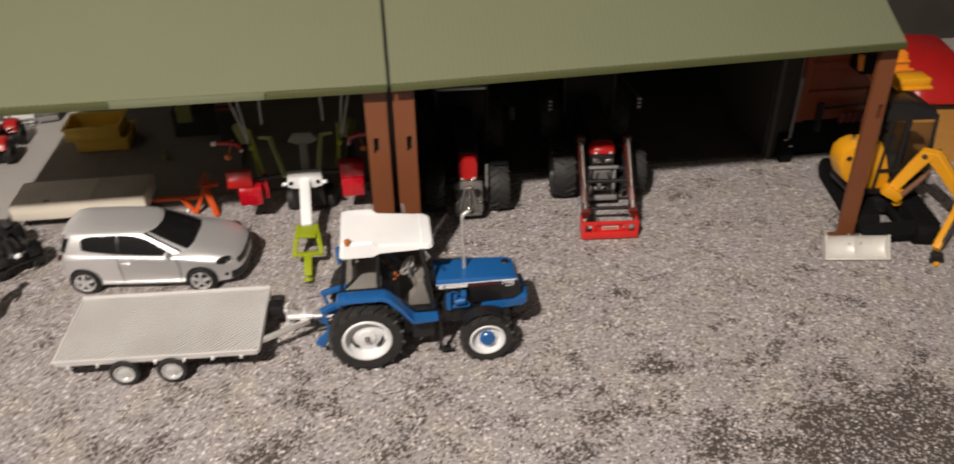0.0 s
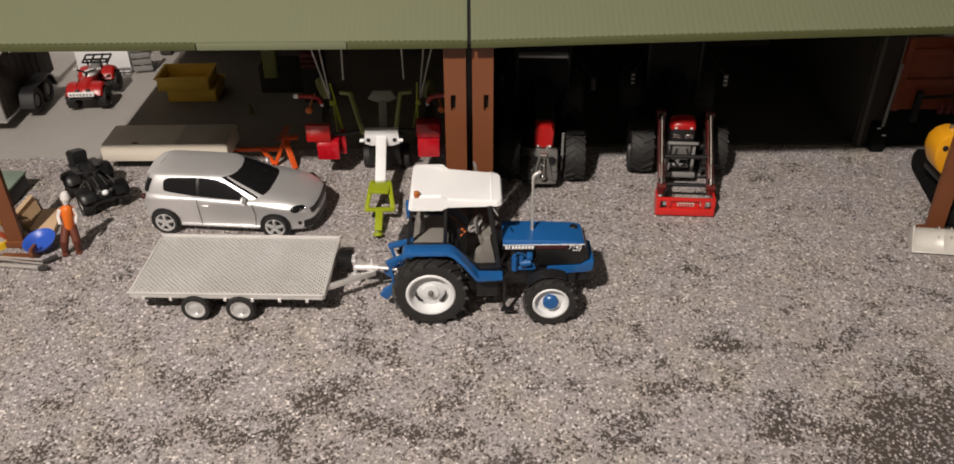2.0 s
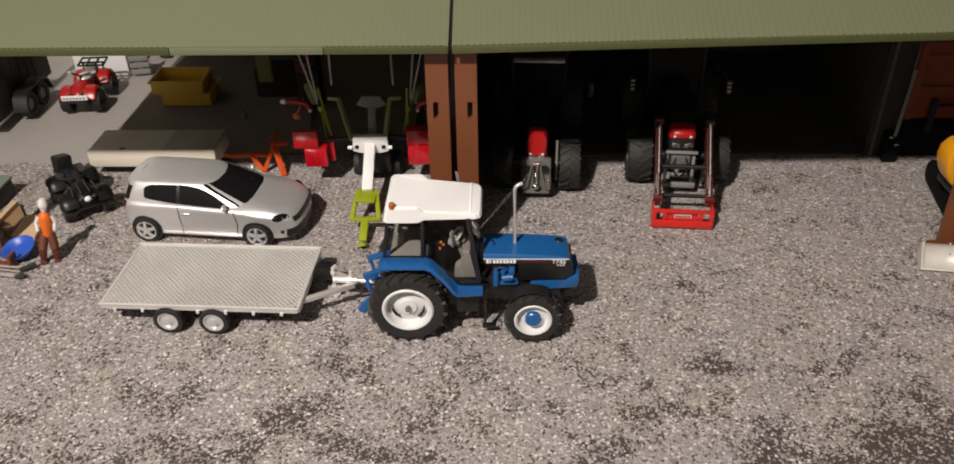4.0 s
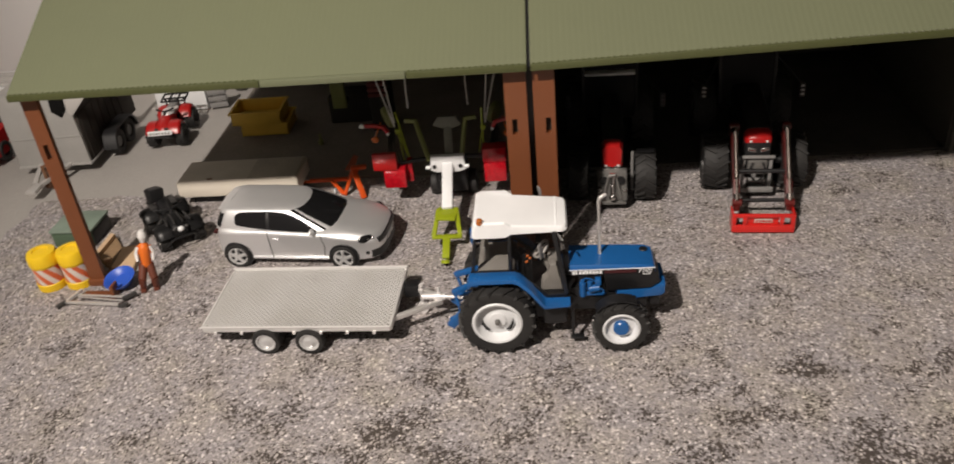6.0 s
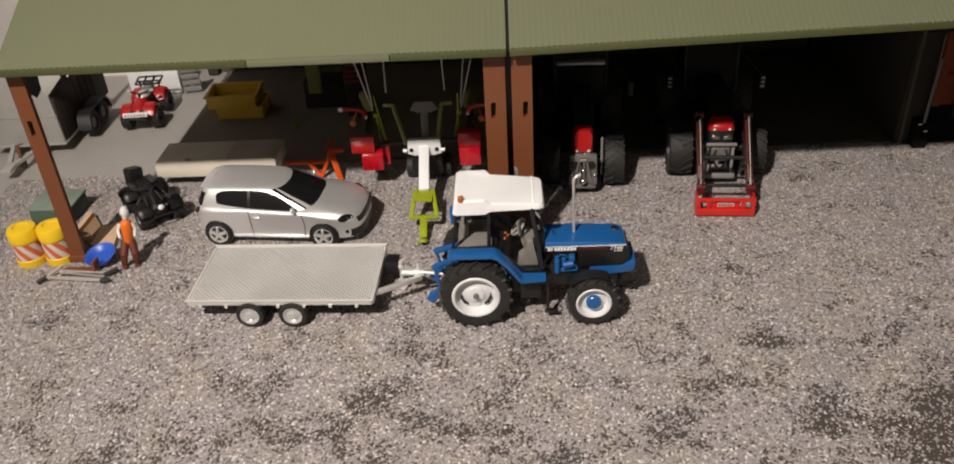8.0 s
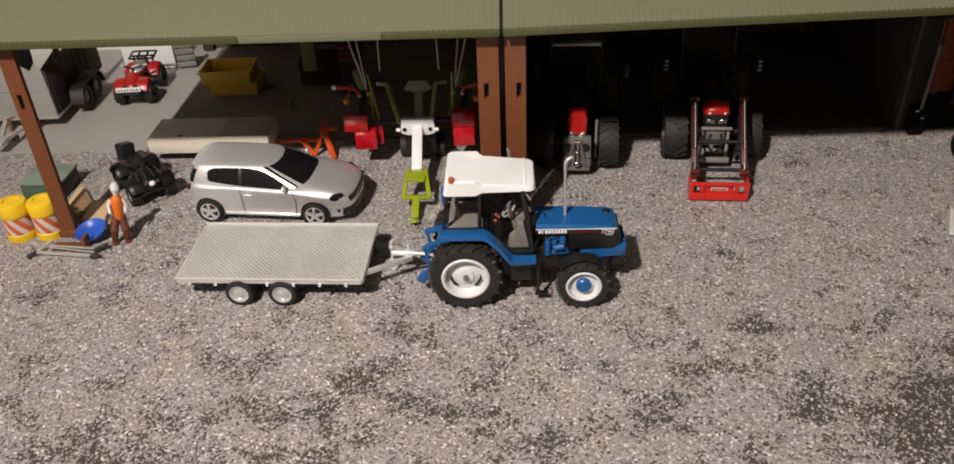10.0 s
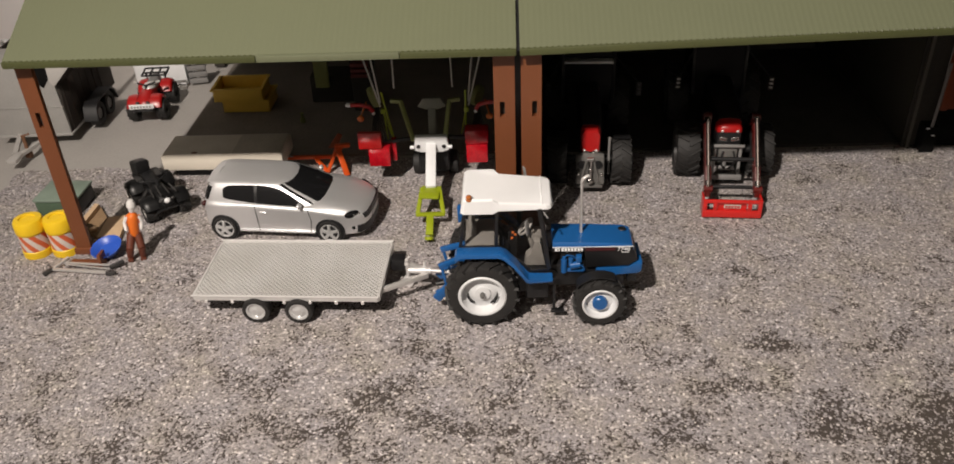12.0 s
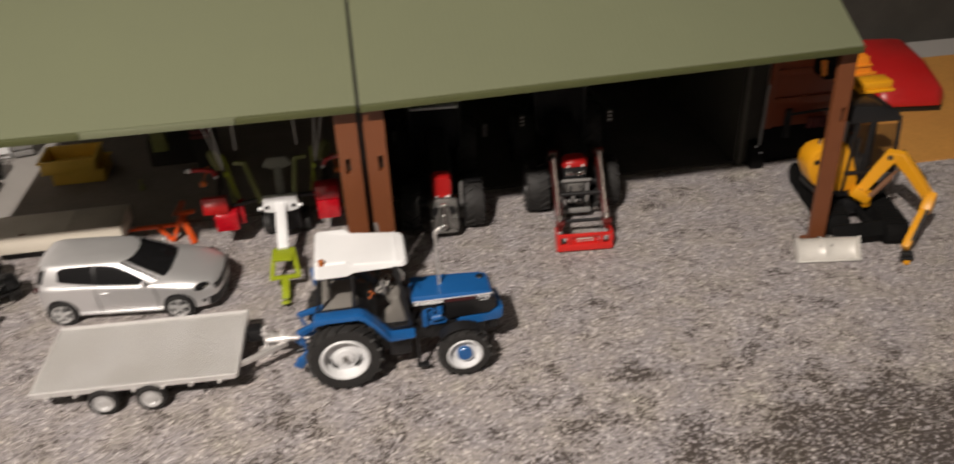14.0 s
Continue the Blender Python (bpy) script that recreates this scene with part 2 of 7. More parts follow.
    bp.inputs["Strength"].default_value, bp.inputs["Distance"].default_value = 0.7, 0.0006
    l.new(vo.outputs["Distance"], bp.inputs["Height"])
    bp.invert = True
    l.new(bp.outputs[0], b.inputs["Normal"])
    return m


GRAVEL = gravel_material()
WHITE_WALL = mat("white_wall_paint", (0.86, 0.83, 0.82), 0.7, vary=0.03, scale=5, fine=300)
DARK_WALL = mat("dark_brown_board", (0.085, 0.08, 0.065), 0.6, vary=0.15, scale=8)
OCHRE = mat("ochre_board", (0.52, 0.25, 0.055), 0.7, vary=0.1, scale=12, fine=300)
BOARD = mat("grey_board", (0.39, 0.37, 0.35), 0.7, vary=0.05, scale=20, fine=400)

# ---- the setting ----
bm = BM()
box(bm, -1.3, 1.3, -0.75, 0.9, -0.03, -0.002)
solid("ground", bm, BOARD, "smooth grey board under the model farmyard", "ground", "structure")


def gravel_edge(x):
    """Where the gravel ends, at the back."""
    return (0.142 if x < -0.2 else 0.142 + min(0.012, (x + 0.2) * 1.2)) + 0.006 * noise.noise((x * 30, 1.3, 0)) + 0.003 * noise.noise((x * 110, 4.0, 0))


def gravel_bed():
    bm = BM()
    n = 120
    pts = []
    for i in range(n + 1):
        x = -0.47 + 1.09 * i / n
        pts.append((x, gravel_edge(x)))
    for i in range(1, 40):
        y = 0.230 - 0.83 * i / 40
        pts.append((0.62, y))
    pts += [(0.62, -0.60), (-0.47, -0.60)]
    for i in range(1, 60):
        y = -0.60 + 0.74 * i / 60
        pts.append((-0.472 + 0.006 * noise.noise((y * 40, 8.0, 0)), y))
    a = [bm.verts.new((x, y, 0.0)) for x, y in pts]
    b = [bm.verts.new((x, y, -0.0015)) for x, y in pts]
    bm.faces.new(a)
    for i in range(len(a)):
        bm.faces.new((a[i], b[i], b[(i + 1) % len(a)], a[(i + 1) % len(a)]))
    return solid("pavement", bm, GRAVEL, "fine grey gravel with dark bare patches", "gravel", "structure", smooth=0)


gravel_bed()
bm = BM()
for z in (-0.002, 0.0022):
    for x, y in ((0.455, 0.118), (0.95, 0.118), (0.95, 0.365), (0.60, 0.365), (0.478, 0.150)):
        bm.verts.new((x, y, z))
bmesh.ops.convex_hull(bm, input=bm.verts[:])
solid("tan_board", bm, OCHRE, "flat ochre board beside the gravel", "board", "structure")
bm = BM()
box(bm, -1.2, -0.415, 0.405, 0.42, -0.002, 0.45)
solid("backdrop", bm, WHITE_WALL, "plain white wall board behind the models", "backdrop", "structure")
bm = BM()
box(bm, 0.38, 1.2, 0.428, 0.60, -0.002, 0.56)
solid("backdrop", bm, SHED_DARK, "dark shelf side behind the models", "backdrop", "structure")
ROOM = mat("room_wall_paint", (0.57, 0.558, 0.54), 0.8, vary=0.04, scale=3, fine=200)
for nm, b6, lb in (("wall_north", (-2.2, 2.2, 1.3, 1.4, -0.75, 1.75), "plain pale room wall"), ("wall_south", (-2.2, 2.2, -2.3, -2.2, -0.75, 1.75), "plain room wall behind the viewer"),
                   ("wall_west", (-2.3, -2.2, -2.2, 1.3, -0.75, 1.75), "plain pale room wall"), ("wall_east", (2.2, 2.3, -2.2, 1.3, -0.75, 1.75), "plain room wall"),
                   ("ceiling", (-2.3, 2.3, -2.3, 1.4, 1.75, 1.85), "plain pale ceiling"), ("floor", (-2.3, 2.3, -2.3, 1.4, -0.85, -0.75), "plain dim room floor")):
    bm = BM()
    box(bm, *b6)
    solid(nm, bm, ROOM, lb, nm.split("_")[0], "structure")


def shed(x0, x1, trims, posts, lift):
    """An open-fronted toy machine shed between x0 and x1."""
    s = thing("machine_shed", "toy machine shed with green corrugated roof and brown posts", "shed", (0, 0, 0))
    slope, yf, zf, yr = 0.5, -0.0085, 0.167, 0.2
    # corrugated roof: two pitches of fine ribs
    for side in (0, 1):
        bm = BM()
        n = int((x1 - x0) / 0.004)
        top, low = [], []
        for i in range(n * 4 + 1):
            x = x0 + (x1 - x0) * i / (n * 4)
            dz = 0.0 if i % 4 in (0, 3) else 0.00013
            ya, yb = (yf, yr) if side == 0 else (0.4085, yr)
            rise = lift * (x - x0) / (x1 - x0)
            za, zb = zf + rise, zf + rise + (yr - yf) * slope
            top.append((bm.verts.new((x, ya, za + dz)), bm.verts.new((x, yb, zb + dz))))
            low.append((bm.verts.new((x, ya, za - 0.0025)), bm.verts.new((x, yb, zb - 0.0025))))
        for (a, b), (c, d) in zip(top, top[1:]):
            bm.faces.new((a, b, d, c))
        for (a, b), (c, d) in zip(low, low[1:]):
            bm.faces.new((a, c, d, b))
        for (a, b), (c, d), (e, f), (g, h) in zip(top, top[1:], low, low[1:]):
            bm.faces.new((a, c, g, e))
            bm.faces.new((b, f, h, d))
        for i in (0, -1):
            bm.faces.new((top[i][0], top[i][1], low[i][1], low[i][0]))
        part("roof", bm, GREEN_ROOF, s, "green corrugated plastic roof sheet", 20)
    for a0, a1, m in trims:
        bm = BM()
        for v in box(bm, a0, a1, -0.0105, -0.0088, 0.1620, 0.1668, 0.0004):
            v.co.z += lift * (v.co.x - x0) / (x1 - x0)
        part("fascia", bm, m, s, "dark green eave trim" if m == GREEN_TRIM else "bare pale green eave edge")
        if m == GREEN_TRIM:
            bm = BM()
            k = a0 + 0.002
            while k < a1 - 0.002:
                dz = lift * (k - x0) / (x1 - x0)
                rod(bm, (k, -0.0098, 0.1655 + dz), (k, -0.0086, 0.1671 + dz), 0.0009, 6)
                k += 0.004
            part("rib_edge", bm, GREEN_TRIM, s)
    # posts with a slot through the face
    for px, lean, so, deep, w in posts:
        bm = BM()
        # one moulded board with a through slot
        zs = [0.0, 0.112, 0.124, 0.1645 + max(0, lift) * (px - x0) / (x1 - x0)]
        xs = [px, px + so - 0.0018, px + so + 0.0018, px + w]
        grid = {}
        for q, y in ((0, 0.0), (1, deep)):
            for i, x in enumerate(xs):
                for j, z in enumerate(zs):
                    grid[q, i, j] = bm.verts.new((x + lean * (1 - z / 0.164), y, z))
        for i in range(3):
            for j in range(3):
                if (i, j) == (1, 1):
                    continue
                bm.faces.new((grid[0, i, j], grid[0, i + 1, j], grid[0, i + 1, j + 1], grid[0, i, j + 1]))
                bm.faces.new((grid[1, i, j], grid[1, i, j + 1], grid[1, i + 1, j + 1], grid[1, i + 1, j]))
        for j in range(3):
            for i in (0, 3):
                bm.faces.new((grid[0, i, j], grid[0, i, j + 1], grid[1, i, j + 1], grid[1, i, j]))
        for i in range(3):
            for j in (0, 3):
                bm.faces.new((grid[0, i, j], grid[0, i + 1, j], grid[1, i + 1, j], grid[1, i, j]))
        for (i, j), (k, m_) in (((1, 1), (2, 1)), ((2, 1), (2, 2)), ((2, 2), (1, 2)), ((1, 2), (1, 1))):
            bm.faces.new((grid[0, i, j], grid[0, k, m_], grid[1, k, m_], grid[1, i, j]))
        part("post", bm, BROWN, s)
        bm = BM()
        box(bm, px + lean - 0.002, px + lean + w + 0.002, -0.0015, 0.0125, 0.0, 0.006, 0.0008)
        part("post_foot", bm, BROWN, s)
        # rear post: the brown post again, darkened for the shade under the roof
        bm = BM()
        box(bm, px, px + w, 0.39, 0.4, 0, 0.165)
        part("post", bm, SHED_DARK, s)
        # dark plate added behind the slot so that it reads as shaded
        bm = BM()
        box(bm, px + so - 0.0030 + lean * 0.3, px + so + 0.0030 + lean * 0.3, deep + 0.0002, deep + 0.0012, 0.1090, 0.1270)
        part("slot_shade", bm, SHED_DARK, s)
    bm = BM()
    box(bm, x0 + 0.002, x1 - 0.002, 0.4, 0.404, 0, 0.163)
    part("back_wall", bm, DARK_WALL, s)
    return s


shed(-0.356, -0.0012, ((-0.356, -0.179, GREEN_TRIM), (-0.1785, -0.0805, GREEN_ROOF), (-0.080, -0.0012, GREEN_TRIM)), ((-0.3545, 0.0, 0.0058, 0.004, 0.0118), (-0.0175, 0.0, 0.0060, 0.006, 0.0150)), 0.0)
right_shed = shed(0.0012, 0.358, ((0.0012, 0.358, GREEN_TRIM),), ((0.0018, 0.0, 0.0096, 0.006, 0.0145), (0.3475, 0.002, 0.0095, 0.004, 0.0130)), 0.0082)
bm = BM()
prism(bm, [(0.150, 0.0), (0.150, 0.231), (0.200, 0.256), (0.399, 0.160), (0.399, 0.0)], -0.3570, -0.3540, 0, pose(0, 0, 0, 0, 0, 90))
part("end_wall", bm, DARK_WALL, right_shed)
# dark sheets under the parked machines; they put the roof's shade into the floor
FLOOR_SHADE = mat("brown_shade_sheet", (0.24, 0.212, 0.185), 0.95, vary=0.15, scale=25, fine=600)
BLACK_FLOOR_SHADE = mat("black_shade_sheet", (0.075, 0.068, 0.062), 0.95, vary=0.2, scale=25, fine=600)
for x0, x1, m, lb in ((-0.3330, -0.0040, FLOOR_SHADE, "dark brown sheet standing in for shade on the shed floor"), (0.0040, 0.3535, BLACK_FLOOR_SHADE, "black sheet standing in for shade on the shed floor")):
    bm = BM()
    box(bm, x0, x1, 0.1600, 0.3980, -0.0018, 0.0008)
    solid("floor_shade_sheet", bm, m, lb, "floor", "structure")
# black joint strip that closes the gap between the two roofs
s = thing("roof_joint", "black joint strip between the two shed roofs", "joint strip")
for a, b in (((0, -0.0075, 0.1640), (0, 0.2000, 0.2680)), ((0, 0.4080, 0.1640), (0, 0.2000, 0.2680))):
    bm = BM()
    bar(bm, a, b, 0.0060, 0.0012)
    part("strip", bm, BLACK, s)
bm = BM()
box(bm, -0.0032, 0.0032, 0.0100, 0.3900, 0.0, 0.1620)
part("partition", bm, BLACK, s, "black partition between the sheds")


def panel(bm, corners, poly, off=0.0003, thick=0.0006):
    """A thin plate of outline poly (u, v in 0..1) laid on the four-cornered face, off proud of it."""
    a, b, c, d = [Vector(p) for p in corners]
    nrm = (b - a).cross(d - a).normalized()
    outer, inner = [], []
    for u, v in poly:
        p = (a * (1 - u) + b * u) * (1 - v) + (d * (1 - u) + c * u) * v
        outer.append(bm.verts.new(p + nrm * off))
        inner.append(bm.verts.new(p - nrm * thick))
    bm.faces.new(outer)
    bm.faces.new(inner[::-1])
    n = len(outer)
    for i in range(n):
        bm.faces.new((outer[i], inner[i], inner[(i + 1) % n], outer[(i + 1) % n]))


def tyre_mesh(bm, r, w, hole, seg=40):
    """A tyre about the Y axis."""
    h = w / 2
    lathe(bm, [(hole, -h * 0.78), (hole * 1.04, -h * 0.92), (r * 0.86, -h), (r * 0.95, -h * 0.92), (r * 0.985, -h * 0.6), (r, 0), (r * 0.985, h * 0.6), (r * 0.95, h * 0.92), (r * 0.86, h), (hole * 1.04, h * 0.92), (hole, h * 0.78)], seg)


def tread(parent, r, w, lugs, lug=0.0012):
    """Chevron lugs round a tyre."""
    h = w / 2
    bm = BM()
    for side in (-1, 1):
        for k in range(lugs):
            a0 = 2 * math.pi * (k + (0.5 if side > 0 else 0)) / lugs
            a1 = a0 + 1.44 * math.pi / lugs
            p0 = Vector((r * math.cos(a0), side * 0.0004, r * math.sin(a0)))
            p1 = Vector((r * 0.965 * math.cos(a1), side * h * 0.98, r * 0.965 * math.sin(a1)))
            mid = (p0 + p1) / 2
            up = Vector((mid.x, 0, mid.z)).normalized()
            side_v = (p1 - p0).cross(up).normalized()
            q = [bm.verts.new(p + side_v * s * lug * 0.62 + up * hh) for p in (p0, p1) for s in (-1, 1) for hh in (-0.0015, lug)]
            for f in ((0, 1, 3, 2), (4, 6, 7, 5), (0, 4, 5, 1), (2, 3, 7, 6), (1, 5, 7, 3), (0, 2, 6, 4)):
                bm.faces.new([q[i] for i in f])
    return tagged(part("tread", bm, RUBBER, parent), kind="stuff")


def words(text, size, material, parent, m, name="lettering"):
    """Raised letters in the built-in font."""
    cu = bpy.data.curves.new(name, "FONT")
    cu.body, cu.size, cu.extrude, cu.align_x, cu.align_y = text, size, 0.0001, "CENTER", "CENTER"
    tmp = bpy.data.objects.new(name, cu)
    me = bpy.data.meshes.new_from_object(tmp)
    bpy.data.objects.remove(tmp)
    me.materials.append(material)
    ob = new(name, me)
    ob.parent, ob.matrix_basis = parent, m
    return ob


def arc(cx, cz, r, a0, a1, n):
    return [(cx + r * math.cos(radians(a0 + (a1 - a0) * i / n)), cz + r * math.sin(radians(a0 + (a1 - a0) * i / n))) for i in range(n + 1)]


# ---- more colours ----
GLASS = mat("dark_tinted_glass", (0.010, 0.010, 0.011), 0.08, vary=0.1, bump=0)
WHITE_RIM = mat("white_rim_paint", (0.70, 0.71, 0.72), 0.4, vary=0.06)
GREY_PLASTIC = mat("grey_plastic", (0.24, 0.235, 0.23), 0.5, vary=0.1)
DARK_GREY = mat("dark_grey_plastic", (0.045, 0.043, 0.042), 0.45, vary=0.15)
CHROME = mat("bare_metal", (0.62, 0.60, 0.58), 0.22, 1.0, vary=0.06)
STEEL = mat("grey_cast_metal", (0.36, 0.35, 0.335), 0.42, 0.75, vary=0.1, scale=90)
CAST_GREY = mat("grey_cast_iron", (0.20, 0.195, 0.185), 0.42, 0.35, vary=0.15, scale=120)
WHITE_METAL = mat("pale_grey_metal", (0.66, 0.64, 0.62), 0.35, 0.5, vary=0.06)
AMBER = mat("amber_lens", (0.75, 0.20, 0.05), 0.15, vary=0.1)
LIME = mat("lime_green_paint", (0.30, 0.36, 0.012), 0.4, vary=0.08)
OLIVE = mat("olive_green_paint", (0.23, 0.25, 0.085), 0.45, vary=0.1)
OLIVE_GREY = mat("dull_olive_grey_plastic", (0.20, 0.20, 0.165), 0.5, vary=0.1)
ORANGE = mat("orange_paint", (0.72, 0.095, 0.012), 0.4, vary=0.06)
YELLOW = mat("yellow_plastic", (0.86, 0.57, 0.016), 0.4, vary=0.05)
YELLOW_DEEP = mat("yellow_machine_paint", (0.74, 0.33, 0.010), 0.35, vary=0.06, coat=0.2)
CRATE_YELLOW = mat("ochre_yellow_plastic", (0.82, 0.54, 0.08), 0.5, vary=0.1)
RED_CLEAR = mat("glossy_red_plastic", (0.52, 0.008, 0.018), 0.08, vary=0.2, scale=240, fine=420, bump=0.1, coat=0.6)
FOAM = mat("cream_foam", (0.74, 0.68, 0.58), 0.8, vary=0.05)
# dusty foam tones with the roof's shade mixed into the colour
DUST_SHADE = mat("dusty_shaded_foam", (0.70, 0.645, 0.565), 0.9, vary=0.12, scale=40, second=(0.54, 0.49, 0.42))
DUST_SHADE_DARK = mat("dark_dusty_shaded_foam", (0.52, 0.47, 0.40), 0.9, vary=0.15, scale=40)
TAN = mat("tan_wood", (0.64, 0.45, 0.28), 0.7, vary=0.1, scale=90)
DARK_WOOD = mat("brown_wood", (0.19, 0.09, 0.045), 0.65, vary=0.12, scale=90)
BLUE_DISH = mat("blue_dish_plastic", (0.03, 0.10, 0.50), 0.35, vary=0.05)
BIN_GREEN = mat("dull_green_plastic", (0.075, 0.12, 0.075), 0.55, vary=0.12)
PALE_GREY = mat("pale_grey_paint", (0.52, 0.50, 0.48), 0.5, vary=0.05)
SIDE_BROWN = mat("dark_brown_grey_panel", (0.060, 0.052, 0.046), 0.8, vary=0.12, spec=0.15)
STRIPE_ORANGE = mat("orange_band_paint", (0.62, 0.13, 0.045), 0.5, vary=0.1)
STRIPE_WHITE = mat("white_band_paint", (0.66, 0.58, 0.52), 0.5, vary=0.06)
RUST = mat("rust_red_plastic", (0.25, 0.055, 0.020), 0.35, vary=0.15, scale=60)
FIG = mat("orange_figure_plastic", (0.75, 0.16, 0.015), 0.45, vary=0.05)
MAROON = mat("maroon_trim_paint", (0.06, 0.012, 0.014), 0.4, vary=0.1)
BIN_LID = mat("pale_green_plastic", (0.21, 0.27, 0.22), 0.5, vary=0.12)
# tan wood with the post's shadow put into its colour
SHADE_WOOD = mat("shaded_tan_wood", (0.29, 0.19, 0.105), 0.7, vary=0.12, scale=90)
HELMET = mat("white_figure_plastic", (0.72, 0.70, 0.68), 0.4, vary=0.05)
FIG_LEGS = mat("dark_brown_figure_plastic", (0.13, 0.035, 0.018), 0.5, vary=0.15)


# ---- blue tractor in the yard ----
def wheel(parent, x, y, z, r, w, hole, out, rim_mat, hub_mat, lugs, hub, name="wheel", lug=0.0012):
    """One wheel, its outer face to out (-1 towards -y)."""
    bm = BM()
    tyre_mesh(bm, r - lug * 0.8, w, hole)
    t = part(name, bm, RUBBER, parent)
    t.matrix_basis = pose(x, y, z, 0, 0, 0 if out < 0 else 180)
    tread(t, r - lug * 0.8, w, lugs, lug)
    h = w / 2
    bm = BM()
    lathe(bm, [(hole * 1.03, h * 0.7), (hole * 1.03, -h * 0.9), (hole * 0.97, -h * 1.0), (hole * 0.90, -h * 0.95), (hole * 0.84, -h * 0.3), (hole * 0.78, -h * 0.1), (hole * 0.5, -h * 0.28), (hole * 0.36, -h * 0.36), (hole * 0.34, -h * 0.5), (hole * 0.2, -h * 0.56), (0, -h * 0.56)], 36)
    part("rim", bm, rim_mat, t)
    bm = BM()
    lathe(bm, [(hub, -h * 0.3), (hub, -h * 0.78), (hub * 0.86, -h * 0.92), (0, -h * 0.94)], 20)
    for k in range(0 if hub > 0.004 else 8):
        a = k * math.pi / 4
        rod(bm, (hub * 1.5 * math.cos(a), -h * 0.2, hub * 1.5 * math.sin(a)), (hub * 1.5 * math.cos(a), -h * 0.48, hub * 1.5 * math.sin(a)), hub * 0.16, 6)
    part("hub", bm, hub_mat, t)
    return t


def slot(turn):
    """A dark lens-shaped slot in a wheel disc."""
    bm = BM()
    prism(bm, [(-0.0048, 0.0086), (-0.0024, 0.0108), (0.0024, 0.0108), (0.0048, 0.0086), (0.0020, 0.0094), (-0.0020, 0.0094)], -0.0036, -0.0010, 0, pose(0, 0, 0, 0, turn, 0))
    return bm


def blue_tractor():
    s = thing("toy_tractor", "blue toy tractor with white cab roof and white wheel rims", "tractor", (-0.027, -0.0665, 0))
    # local x forward from the rear axle, near side is -y
    for o in (-1, 1):
        w = wheel(s, 0, o * 0.0245, 0.0258, 0.0258, 0.0155, 0.0160, o, WHITE_RIM, CAST_GREY, 17, 0.0018, "rear_wheel", 0.0015)
        bm = BM()
        part("rim_slot", slot(118), BLACK, w)
        part("rim_slot", slot(242), BLACK, w)
        wheel(s, 0.0795, o * 0.0275, 0.0186, 0.0188, 0.0115, 0.0118, o, WHITE_RIM, BLUE, 15, 0.0052, "front_wheel", 0.0012)
        # front mudguard
        bm = BM()
        pts = arc(0.0795, 0.0186, 0.0210, 62, 140, 10)
        inn = arc(0.0795, 0.0186, 0.0202, 140, 62, 10)
        prism(bm, pts + inn, o * 0.0265 - 0.0045, o * 0.0265 + 0.0045)
        part("front_mudguard", bm, BLACK, s)
        # rear fender: flat top curving down to the step
        bm = BM()
        out = [(-0.0170, 0.0520), (-0.0175, 0.0565), (-0.0160, 0.0588), (0.0125, 0.0588), (0.0165, 0.0572), (0.0235, 0.0490), (0.0305, 0.0375), (0.0325, 0.0362), (0.0475, 0.0372), (0.0475, 0.0354), (0.0318, 0.0344), (0.0296, 0.0354), (0.0218, 0.0472), (0.0156, 0.0546), (0.0120, 0.0562), (-0.0140, 0.0562), (-0.0150, 0.0535)]
        prism(bm, out, 0.0200 if o > 0 else -0.0295, 0.0295 if o > 0 else -0.0200, 0.0006)
        f = part("fender", bm, BLUE, s)
    # chassis and engine
    bm = BM()
    box(bm, -0.014, 0.046, -0.012, 0.012, 0.014, 0.036, 0.002)
    part("gearbox", bm, BLACK, s)
    bm = BM()
    box(bm, 0.040, 0.098, -0.0095, 0.0095, 0.018, 0.036, 0.0015)
    rod(bm, (0.047, -0.0105, 0.027), (0.047, 0.0105, 0.027), 0.0055, 14)
    part("engine", bm, BLACK, s)
    bm = BM()
    prism(bm, [(0.0780, 0.0298), (0.0900, 0.0290), (0.1070, 0.0298), (0.1090, 0.0320), (0.1092, 0.0385), (0.1055, 0.0390), (0.1000, 0.0352), (0.0785, 0.0345)], -0.0128, 0.0128, 0.0006)
    part("front_frame", bm, BLUE, s)
    for nm, b6 in (("engine_block", (0.0548, 0.0705, -0.0108, -0.006, 0.0300, 0.0400)), ("cylinder_head", (0.0535, 0.0690, -0.0104, -0.006, 0.0400, 0.0480))):
        bm = BM()
        box(bm, *b6, 0.0008)
        part(nm, bm, BLACK, s)
    bm = BM()
    rod(bm, (0.0600, -0.0124, 0.0372), (0.0668, -0.0124, 0.0380), 0.0026, 12)
    rod(bm, (0.0606, -0.0124, 0.0372), (0.0606, -0.0124, 0.0430), 0.0017, 10)
    box(bm, 0.0640, 0.0680, -0.0138, -0.0095, 0.0400, 0.0452, 0.0008)
    part("injector_pump", bm, BLUE, s)
    bm = BM()
    rod(bm, (0.0560, -0.0122, 0.0318), (0.0560, -0.0122, 0.0420), 0.0021, 12)
    rod(bm, (0.0560, -0.0122, 0.0416), (0.0560, -0.0122, 0.0440), 0.0014, 10)
    part("fuel_filter", bm, BLUE, s)
    bm = BM()
